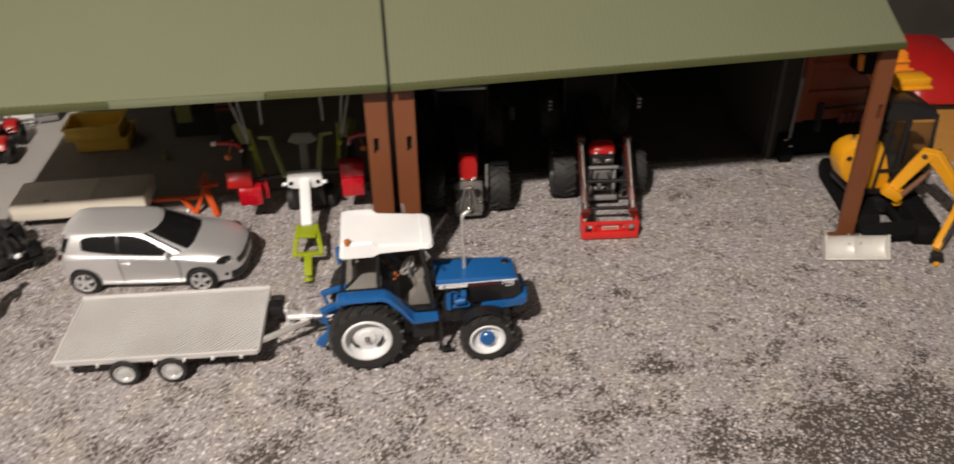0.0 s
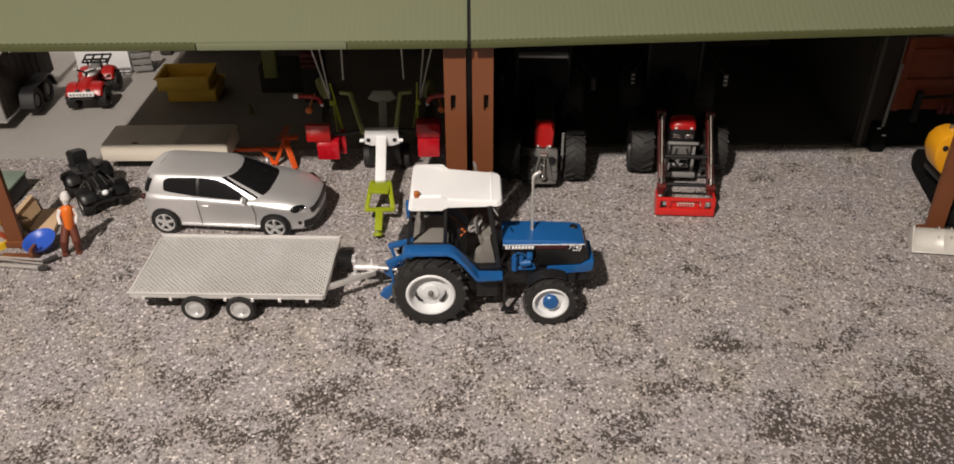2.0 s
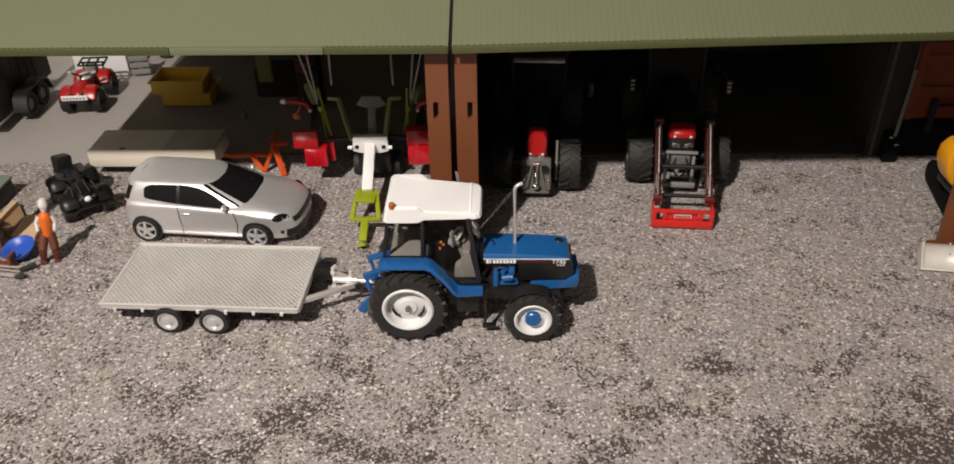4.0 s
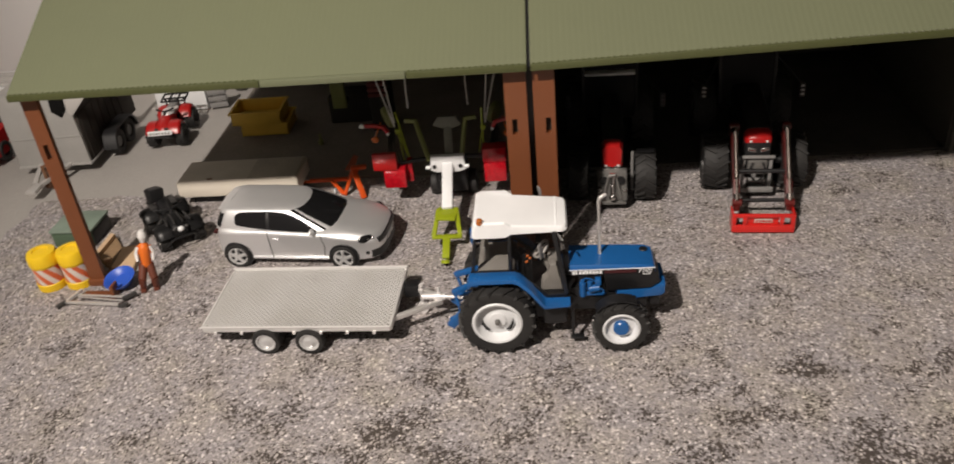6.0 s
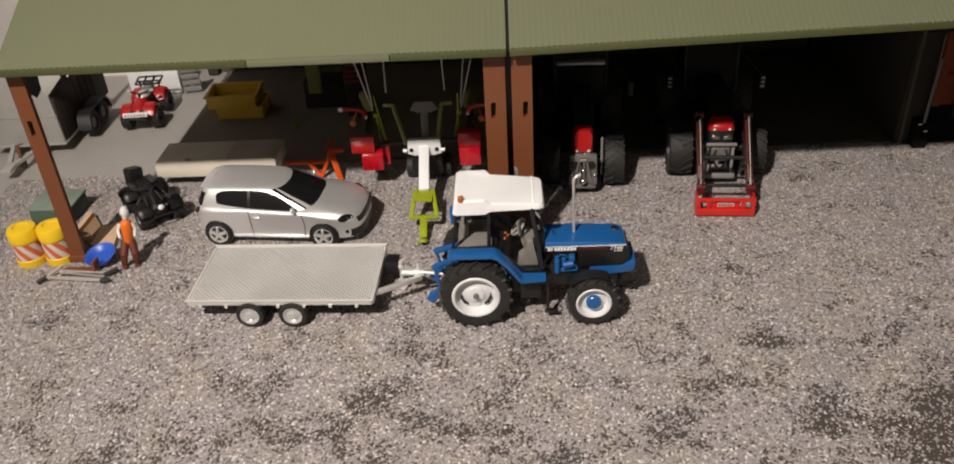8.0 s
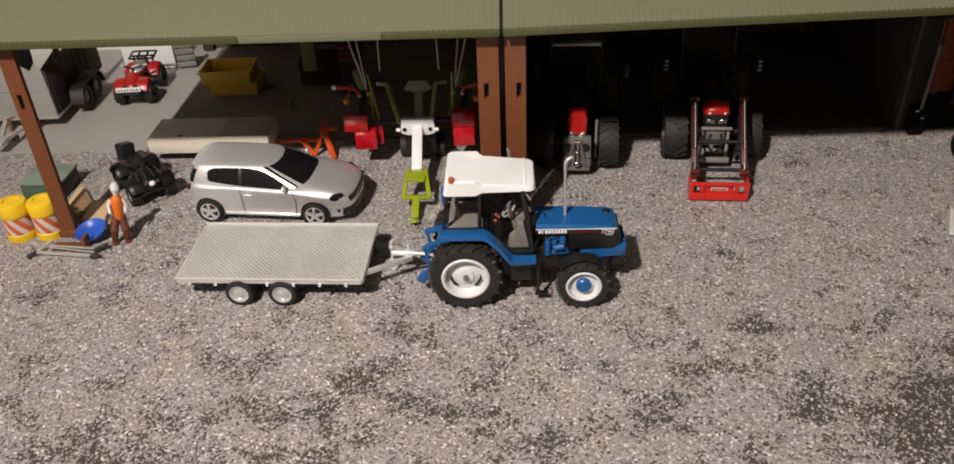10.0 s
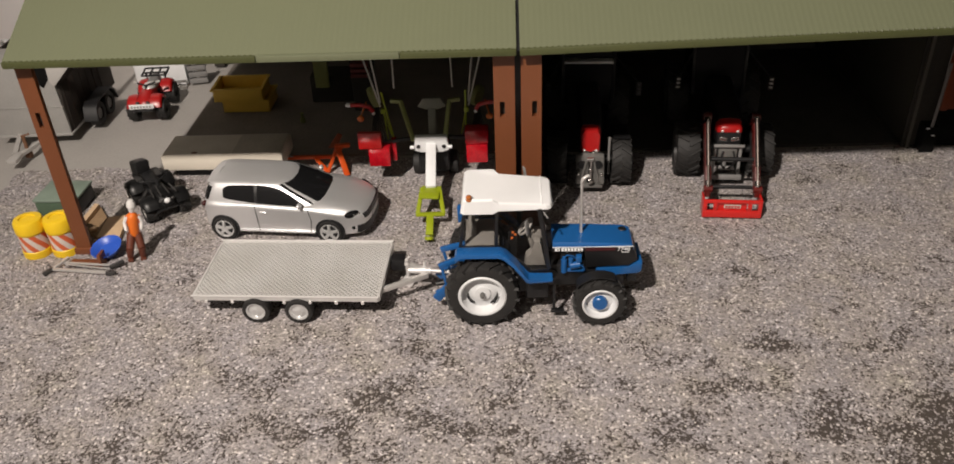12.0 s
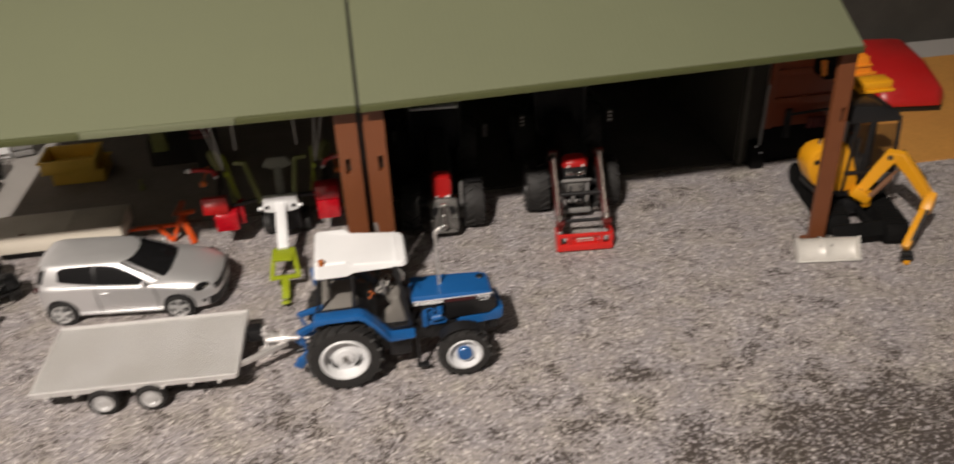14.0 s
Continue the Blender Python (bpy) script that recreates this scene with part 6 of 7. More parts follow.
        for o in (-1, 1):
            box(bm, o * 0.0090 - 0.0030, o * 0.0090 + 0.0030, 0.0130, 0.0290, 0.0236, 0.0262, 0.0010)
            rod(bm, (o * 0.0100, -0.0280, 0.0258), (o * 0.0085, -0.0140, 0.0275), 0.0008, 6)
            rod(bm, (o * 0.0035, -0.0285, 0.0262), (o * 0.0030, -0.0140, 0.0290), 0.0008, 6)
            rod(bm, (o * 0.0050, 0.0120, 0.0150), (o * 0.0115, 0.0050, 0.0120), 0.0016, 8)
            box(bm, o * 0.0120 - 0.0040, o * 0.0120 + 0.0040, -0.0060, 0.0080, 0.0085, 0.0105, 0.0006)
        part("rear_deck", bm, DARK_GREY, s)
    else:
        box(bm, -0.0128, 0.0128, -0.0362, -0.0346, 0.0175, 0.0222, 0.0006)
        plate = part("number_plate", bm, WHITE, s)
        bm = BM()
        for k in range(7):
            box(bm, -0.0108 + k * 0.0032, -0.0090 + k * 0.0032, -0.0364, -0.0361, 0.0188, 0.0208)
        part("plate_marks", bm, GREY_PLASTIC, plate)
        bm = BM()
        bmesh.ops.create_icosphere(bm, subdivisions=2, radius=1, matrix=Matrix.Translation((0.0010, -0.0030, 0.0278)) @ Matrix.Diagonal((0.0075, 0.0090, 0.0032, 1)))
        part("tank_cover", bm, PALE_METAL, s, "pale silver tank cover")


quad(-0.3850, 0.2720, 4, RED, "red toy quad bike with white front plate", False)
quad(-0.3115, 0.0715, 38, BLACK, "black toy quad bike carrying a black box", True)


# ---- left corner of the yard ----
def barrel(x, y):
    s = thing("traffic_drum", "yellow plastic traffic drum with orange and white bands", "drum", (x, y, 0), 0, "traffic drums")
    R = 0.0113
    bm = BM()
    lathe(bm, [(0, 0), (R * 0.98, 0), (R, 0.0010), (R, 0.0058), (R * 0.95, 0.0064), (R * 0.95, 0.0210), (R, 0.0216), (R * 1.02, 0.0230), (R * 1.02, 0.0300), (R * 0.93, 0.0322), (R * 0.55, 0.0328), (R * 0.52, 0.0318), (0, 0.0318)], 40, pose(0, 0, 0, 90, 0, 0) @ Matrix.Diagonal((1, 1, -1, 1)))
    part("drum_body", bm, YELLOW, s)
    # slanting bands
    n = 14
    for k in range(n):
        bm = BM()
        a0 = 2 * math.pi * k / n
        da = 2 * math.pi / n
        grid = []
        for j in range(5):
            z = 0.0066 + 0.0142 * j / 4
            row = []
            for i in range(5):
                a = a0 + da * i / 4 - 0.95 * j / 4
                row.append(bm.verts.new(((R * 0.962) * math.cos(a), (R * 0.962) * math.sin(a), z)))
            grid.append(row)
        for r0, r1 in zip(grid, grid[1:]):
            for i in range(4):
                bm.faces.new((r0[i], r0[i + 1], r1[i + 1], r1[i]))
        part("band", bm, STRIPE_ORANGE if k % 2 else STRIPE_WHITE, s)
    return s


barrel(-0.3885, 0.0035)
barrel(-0.3655, 0.0055)

s = thing("storage_bin", "low dull green lidded bin on the gravel", "bin", (-0.3965, 0.0585, 0), -2)
bm = BM()
box(bm, -0.0180, 0.0180, 0, 0.0330, 0, 0.0140, 0.0010)
part("bin_body", bm, BIN_GREEN, s)
bm = BM()
box(bm, -0.0190, 0.0190, -0.0010, 0.0340, 0.0140, 0.0165, 0.0010)
part("lid", bm, BIN_LID, s)
bm = BM()
box(bm, 0.0181, 0.0186, 0.002, 0.031, 0.001, 0.0130, 0.0003)
part("side_panel", bm, BLACK, s)

def flat_board(label, corners, z0, z1, m):
    """A sawn board of four corners lying on the gravel."""
    bm = BM()
    lo, hi = [bm.verts.new((x, y, z0)) for x, y in corners], [bm.verts.new((x, y, z1)) for x, y in corners]
    bm.faces.new(lo[::-1])
    bm.faces.new(hi)
    for k in range(4):
        bm.faces.new((lo[k], lo[(k + 1) % 4], hi[(k + 1) % 4], hi[k]))
    solid("board", bm, m, label, "board", group="loose boards")


flat_board("pale tan wooden board lying flat on the gravel", ((-0.3488, 0.0484), (-0.3462, 0.0187), (-0.3268, 0.0168), (-0.3328, 0.0528)), 0.0, 0.0042, TAN)
# the tan board's shadowed part, laid as a browner piece
flat_board("part of the tan board browned as in the post's shadow", ((-0.3655, 0.0710), (-0.3650, 0.0360), (-0.3468, 0.0188), (-0.3494, 0.0484)), 0.0, 0.0040, SHADE_WOOD)
flat_board("narrow tan wooden batten on the shaded part of the board", ((-0.3660, 0.0660), (-0.3668, 0.0345), (-0.3625, 0.0345), (-0.3615, 0.0640)), 0.0041, 0.0080, TAN)
flat_board("small tan wooden offcut on the shaded part of the board", ((-0.3555, 0.0295), (-0.3550, 0.0262), (-0.3490, 0.0268), (-0.3498, 0.0300)), 0.0041, 0.0068, TAN)
bm = BM()
lathe(bm, [(0, 0.0010), (0.0075, 0.0010), (0.0110, 0.0055), (0.0113, 0.0062), (0.0105, 0.0060), (0.0070, 0.0022), (0, 0.0020)], 32, pose(0, 0, 0, 90, 0, 0) @ Matrix.Diagonal((1, 1, -1, 1)))
bmesh.ops.transform(bm, matrix=Matrix.Translation((-0.3275, -0.0025, 0.0030)) @ pose(0, 0, 0, 14, -6, 0) @ Matrix.Scale(1.1, 4), verts=bm.verts[:])
solid("dish", bm, BLUE_DISH, "round shallow blue plastic dish", "dish")
s = thing("brown_trough", "brown plastic trough with one raised end", "trough", (-0.3400, -0.0150, 0), -3)
bm = BM()
box(bm, -0.0140, 0.0120, -0.0035, 0.0035, 0, 0.0030, 0.0006)
part("base", bm, BROWN, s)
bm = BM()
box(bm, 0.0110, 0.0135, -0.0045, 0.0045, 0, 0.0115, 0.0006)
part("end_plate", bm, BROWN, s)
s = thing("trestle", "grey metal stand lying on the gravel", "stand", (0, 0, 0))
for a, b, w in (((-0.3640, -0.0250, 0.0030), (-0.3180, -0.0300, 0.0025), 0.0022), ((-0.3600, -0.0160, 0.0030), (-0.3180, -0.0210, 0.0030), 0.0016), ((-0.3660, -0.0270, 0.0020), (-0.3560, -0.0120, 0.0050), 0.0022), ((-0.3560, -0.0200, 0.0040), (-0.3180, -0.0260, 0.0030), 0.0012)):
    bm = BM()
    bar(bm, a, b, w, w, 0.0004)
    part("strut", bm, WHITE_METAL, s)
for a, b in (((-0.3190, -0.0320, 0.0030), (-0.3120, -0.0310, 0.0030)), ((-0.3190, -0.0240, 0.0030), (-0.3100, -0.0170, 0.0040)), ((-0.3690, -0.0310, 0.0020), (-0.3640, -0.0240, 0.0030))):
    bm = BM()
    bar(bm, a, b, 0.0030, 0.0030, 0.0006)
    part("foot", bm, DARK_GREY, s)

# a plain toy figure in one mesh
bm = BM()
up = pose(0, 0, 0, 90, 0, 0) @ Matrix.Diagonal((1, 1, -1, 1))
for o in (-1, 1):
    rod(bm, (o * 0.0054, -0.0040, 0.0015), (o * 0.0048, -0.0060, 0.0130), 0.0026, 10, 0.0034)
    rod(bm, (o * 0.0048, -0.0060, 0.0125), (o * 0.0024, 0, 0.0245), 0.0034, 10, 0.0038)
    box(bm, o * 0.0054 - 0.0024, o * 0.0054 + 0.0024, -0.0090, 0.0006, 0.0, 0.0028, 0.0006)
lathe(bm, [(0.0040, 0.0225), (0.0048, 0.0250), (0.0044, 0.0310), (0.0052, 0.0385), (0.0044, 0.0425), (0.0020, 0.0448), (0, 0.0450)], 14, up)
lathe(bm, [(0, 0.0446), (0.0020, 0.0452), (0.0027, 0.0475), (0.0030, 0.0500), (0.0040, 0.0506), (0.0036, 0.0545), (0.0022, 0.0568), (0, 0.0574)], 14, up)
for o in (-1, 1):
    rod(bm, (o * 0.0048, 0, 0.0415), (o * 0.0070, -0.0010, 0.0350), 0.0018, 8)
    rod(bm, (o * 0.0070, -0.0010, 0.0352), (o * 0.0062, -0.0055, 0.0300), 0.0015, 8, 0.0012)
bm.faces.ensure_lookup_table()
for f in bm.faces:
    p = f.calc_center_median()
    f.material_index = 2 if p.z > 0.0451 or (abs(p.x) > 0.0054 and p.z > 0.029) else (1 if p.z > 0.0232 else 0)
doll = solid("toy_figure", bm, FIG_LEGS, "plain orange and brown toy figurine standing on gravel", "figurine")
doll.data.materials.append(FIG)
doll.data.materials.append(HELMET)
doll.matrix_basis = pose(-0.3050, -0.0050, 0, 0, 8, 22) @ Matrix.Diagonal((0.88, 0.88, 0.90, 1))


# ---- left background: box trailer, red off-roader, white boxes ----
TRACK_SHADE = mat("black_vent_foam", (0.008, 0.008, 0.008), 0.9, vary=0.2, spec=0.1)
TRAILER_GREY = mat("dull_grey_trailer_paint", (0.41, 0.40, 0.385), 0.5, 0.1, vary=0.1, scale=50)


def box_trailer():
    s = thing("box_trailer", "pale grey box trailer with dark side and silver drawbar", "trailer", (-0.4795, 0.1985, 0), 2)
    s.scale = (1.14, 1.0, 1.03)
    bm = BM()
    prism(bm, [(-0.0320, 0.0100), (0.0320, 0.0100), (0.0300, 0.0620), (0.0285, 0.0830), (-0.0320, 0.0830)], 0, 0.0030, 0.0005)
    f = part("front_wall", bm, TRAILER_GREY, s)
    bm = BM()
    prism(bm, [(0.0135, 0.0640), (0.0145, 0.0826), (0.0272, 0.0826), (0.0282, 0.0680), (0.0210, 0.0575)], -0.0008, 0.0004, 0.0002)
    part("dark_vent", bm, TRACK_SHADE, f)
    bm = BM()
    box(bm, -0.0322, 0.0322, -0.0008, 0.0, 0.0375, 0.0383)
    part("rib", bm, TRAILER_GREY, f)
    for x in (-0.0320, 0.0300):
        bm = BM()
        box(bm, x, x + 0.0020, 0.0030, 0.1250, 0.0100, 0.0580 if x > 0 else 0.0800, 0.0004)
        wall = part("side_wall", bm, SIDE_BROWN, s)
        for k in range(7):
            bm = BM()
            box(bm, x + (0.0018 if x > 0 else -0.0006), x + (0.0026 if x > 0 else 0.0002), 0.0080 + k * 0.014, 0.0095 + k * 0.014, 0.0105, 0.0560)
            part("rib", bm, SIDE_BROWN, wall)
        if x > 0:
            for k in range(6):
                bm = BM()
                box(bm, x, x + 0.0016, 0.0420 + k * 0.0160, 0.0445 + k * 0.0160, 0.0580, 0.0790)
                part("upright", bm, SIDE_BROWN, wall)
            bm = BM()
            box(bm, x, x + 0.0018, 0.0030, 0.0420, 0.0580, 0.0790, 0.0003)
            box(bm, x - 0.0002, x + 0.0022, 0.0030, 0.1250, 0.0785, 0.0810, 0.0003)
            part("top_rail", bm, SIDE_BROWN, wall)
    bm = BM()
    box(bm, -0.0330, 0.0330, -0.0015, 0.1060, 0.0080, 0.0102, 0.0005)
    part("floor_frame", bm, TRAILER_GREY, s)
    bm = BM()
    box(bm, -0.0320, 0.0300, 0.0030, 0.0420, 0.0800, 0.0826, 0.0005)
    part("top", bm, TRAILER_GREY, s)
    bm = BM()
    prism(bm, [(0.0275, 0.0640), (0.0310, 0.0590), (0.0470, 0.0770), (0.0430, 0.0815), (0.0285, 0.0815)], -0.0020, -0.0006, 0.0003)
    part("side_flap", bm, PALE_GREY, f, "pale bent corner flap")
    for y in (0.0400, 0.0670):
        for o in (-1, 1):
            bm = BM()
            tyre_mesh(bm, 0.0125, 0.0085, 0.0065, 24)
            t = part("wheel", bm, RUBBER, s)
            t.matrix_basis = pose(o * 0.0420, y, 0.0125, 0, 0, -90 if o < 0 else 90)
            bm = BM()
            lathe(bm, [(0.0056, 0.001), (0.0056, -0.0030), (0.0045, -0.0026), (0, -0.0030)], 16)
            part("rim", bm, GREY_PLASTIC, t)
    for o in (-1, 1):
        bm = BM()
        prism(bm, [(q, z) for q, z in [(0.0230, 0.0110), (0.0275, 0.0230), (0.0345, 0.0275), (0.0730, 0.0275), (0.0800, 0.0225), (0.0850, 0.0110), (0.0830, 0.0110), (0.0780, 0.0215), (0.0720, 0.0260), (0.0355, 0.0260), (0.0290, 0.0220), (0.0250, 0.0110)]], -o * 0.0420 - 0.0060, -o * 0.0420 + 0.0060, 0, pose(0, 0, 0, 0, 0, 90))
        part("mudguard", bm, BLACK, s)
    bm = BM()
    for o in (-1, 1):
        bar(bm, (o * 0.0140, 0.002, 0.0095), (o * 0.0020, -0.0420, 0.0085), 0.0040, 0.0034, 0.0006)
    box(bm, -0.0045, 0.0045, -0.0560, -0.0380, 0.0065, 0.0105, 0.0012)
    part("drawbar", bm, WHITE_METAL, s)
    bm = BM()
    rod(bm, (0.0040, -0.0300, 0.003), (0.0040, -0.0300, 0.0220), 0.0016, 8)
    rod(bm, (0.0020, -0.0300, 0.0035), (0.0060, -0.0300, 0.0035), 0.0035, 12)
    rod(bm, (0.0020, -0.0300, 0.0220), (0.0080, -0.0260, 0.0230), 0.0010, 8)
    part("jockey_wheel", bm, DARK_WOOD, s)


box_trailer()


def off_roader():
    s = thing("toy_off_roader", "red toy off-roader with white roof and black grille", "car", (-0.5850, 0.2160, 0), 0)
    bm = BM()
    loft(bm, [[(-0.0300, 0.000, 0.010), (0.0300, 0.000, 0.010), (0.0290, 0.000, 0.0215), (-0.0290, 0.000, 0.0215)], [(-0.0315, 0.003, 0.008), (0.0315, 0.003, 0.008), (0.0300, 0.003, 0.0265), (-0.0300, 0.003, 0.0265)], [(-0.0320, 0.045, 0.008), (0.0320, 0.045, 0.008), (0.0305, 0.045, 0.0335), (-0.0305, 0.045, 0.0335)], [(-0.0320, 0.130, 0.008), (0.0320, 0.130, 0.008), (0.0305, 0.130, 0.0340), (-0.0305, 0.130, 0.0340)]])
    part("body", bm, RED, s)
    bm = BM()
    loft(bm, [[(-0.0300, 0.042, 0.0330), (0.0300, 0.042, 0.0330), (0.0300, 0.129, 0.0330), (-0.0300, 0.129, 0.0330)], [(-0.0270, 0.056, 0.0535), (0.0270, 0.056, 0.0535), (0.0270, 0.124, 0.0535), (-0.0270, 0.124, 0.0535)]])
    part("window_band", bm, DARK_GREY, s)
    bm = BM()
    box(bm, -0.0290, 0.0290, 0.052, 0.128, 0.0535, 0.0580, 0.0020)
    roof = part("roof", bm, WHITE, s)
    for k in range(3):
        bm = BM()
        box(bm, -0.0250, 0.0250, 0.078 + k * 0.014, 0.086 + k * 0.014, 0.0580, 0.0615, 0.0012)
        part("roof_rib", bm, PALE_GREY, roof)
    bm = BM()
    box(bm, -0.0285, 0.0285, -0.0015, 0.001, 0.0095, 0.0205, 0.0010)
    part("grille", bm, BLACK, s)
    bm = BM()
    box(bm, -0.0080, 0.0080, -0.0030, -0.0014, 0.0080, 0.0115, 0.0004)
    part("number_plate", bm, WHITE, s)
    for o in (-1, 1):
        bm = BM()
        rod(bm, (o * 0.022, -0.0014, 0.0165), (o * 0.022, -0.0028, 0.0165), 0.0030, 14)
        part("headlight", bm, PALE_GREY, s)
        for y in (0.022, 0.105):
            bm = BM()
            tyre_mesh(bm, 0.0105, 0.0080, 0.0060, 24)
            t = part("wheel", bm, RUBBER, s)
            t.matrix_basis = pose(o * 0.0290, y, 0.0105, 0, 0, -90 if o < 0 else 90)


off_roader()

s = thing("white_box", "small white open box behind the quad bike", "box", (-0.3850, 0.3400, 0), 0)
bm = BM()
box(bm, -0.0440, 0.0140, 0, 0.002, 0, 0.0280, 0.0006)
box(bm, -0.0440, 0.0140, 0.002, 0.034, 0, 0.0040, 0.0006)
box(bm, -0.0440, -0.0420, 0.002, 0.034, 0.004, 0.0280, 0.0006)
box(bm, 0.0120, 0.0140, 0.002, 0.034, 0.004, 0.0280, 0.0006)
box(bm, -0.0440, 0.0140, 0.034, 0.036, 0, 0.0280, 0.0006)
part("shell", bm, WHITE, s)
s = thing("grey_pallet", "small grey slatted pallet standing on edge", "pallet", (-0.3580, 0.3400, 0), 12)
for k in range(4):
    bm = BM()
    box(bm, -0.010, 0.010, 0, 0.003, 0.001 + k * 0.0075, 0.0065 + k * 0.0075, 0.0004)
    part("slat", bm, GREY_PLASTIC, s)
for x in (-0.009, 0.006):
    bm = BM()
    box(bm, x, x + 0.003, 0.003, 0.007, 0, 0.030, 0.0004)
    part("stile", bm, GREY_PLASTIC, s)

# ---- dim things deep in the left shed ----
s = thing("drill_machine", "olive green toy drill standing in deep shadow", "machine", (-0.1970, 0.2500, 0), 0)
bm = BM()
box(bm, -0.0070, 0.0070, 0, 0.006, 0.0300, 0.0900, 0.0010)
part("tine_plate", bm, OLIVE, s)
bm = BM()
box(bm, -0.0200, 0.0250, 0.030, 0.060, 0.0, 0.0300, 0.0020)
part("hopper", bm, SHED_DARK, s)
bm = BM()
bar(bm, (0.0, 0.0300, 0.0280), (0.0, 0.0050, 0.0380), 0.0050, 0.0050, 0.0008)
part("stand", bm, SHED_DARK, s)
bm = BM()
box(bm, -0.0340, -0.0100, 0.060, 0.063, 0.0560, 0.0590, 0.0008)
part("pale_rail", bm, GREY_PLASTIC, s)
DIM_RED = mat("dull_red_plastic", (0.15, 0.026, 0.026), 0.6, vary=0.12)
s = thing("red_machine", "dull red ribbed toy implement in deep shadow", "machine", (-0.1560, 0.2450, 0), 0)
for k in range(3):
    bm = BM()
    box(bm, -0.0100, 0.0080, 0, 0.010, 0.0420 + k * 0.0056, 0.0456 + k * 0.0056, 0.0008)
    part("rib", bm, DIM_RED, s)
bm = BM()
box(bm, -0.0120, 0.0100, 0.010, 0.030, 0.0, 0.0620, 0.0020)
part("frame", bm, SHED_DARK, s)
s = thing("small_bottle", "tiny pale grey bottle on the shed floor", "bottle", (-0.2180, 0.2320, 0), 0)
bm = BM()
lathe(bm, [(0, 0), (0.0026, 0), (0.0028, 0.004), (0.0014, 0.007), (0.0013, 0.010), (0.002, 0.0112), (0, 0.0115)], 12, pose(0, 0, 0, 90, 0, 0) @ Matrix.Diagonal((1, 1, -1, 1)))
part("bottle_body", bm, OLIVE, s)


ORANGE_TANK = mat("warm_orange_plastic", (0.80, 0.25, 0.015), 0.4, vary=0.08)


# ---- right end: excavator, loose bucket, red hood, orange hopper ----
TRACK_BLACK = mat("black_track_rubber", (0.006, 0.006, 0.006), 0.85, vary=0.3, spec=0.15)


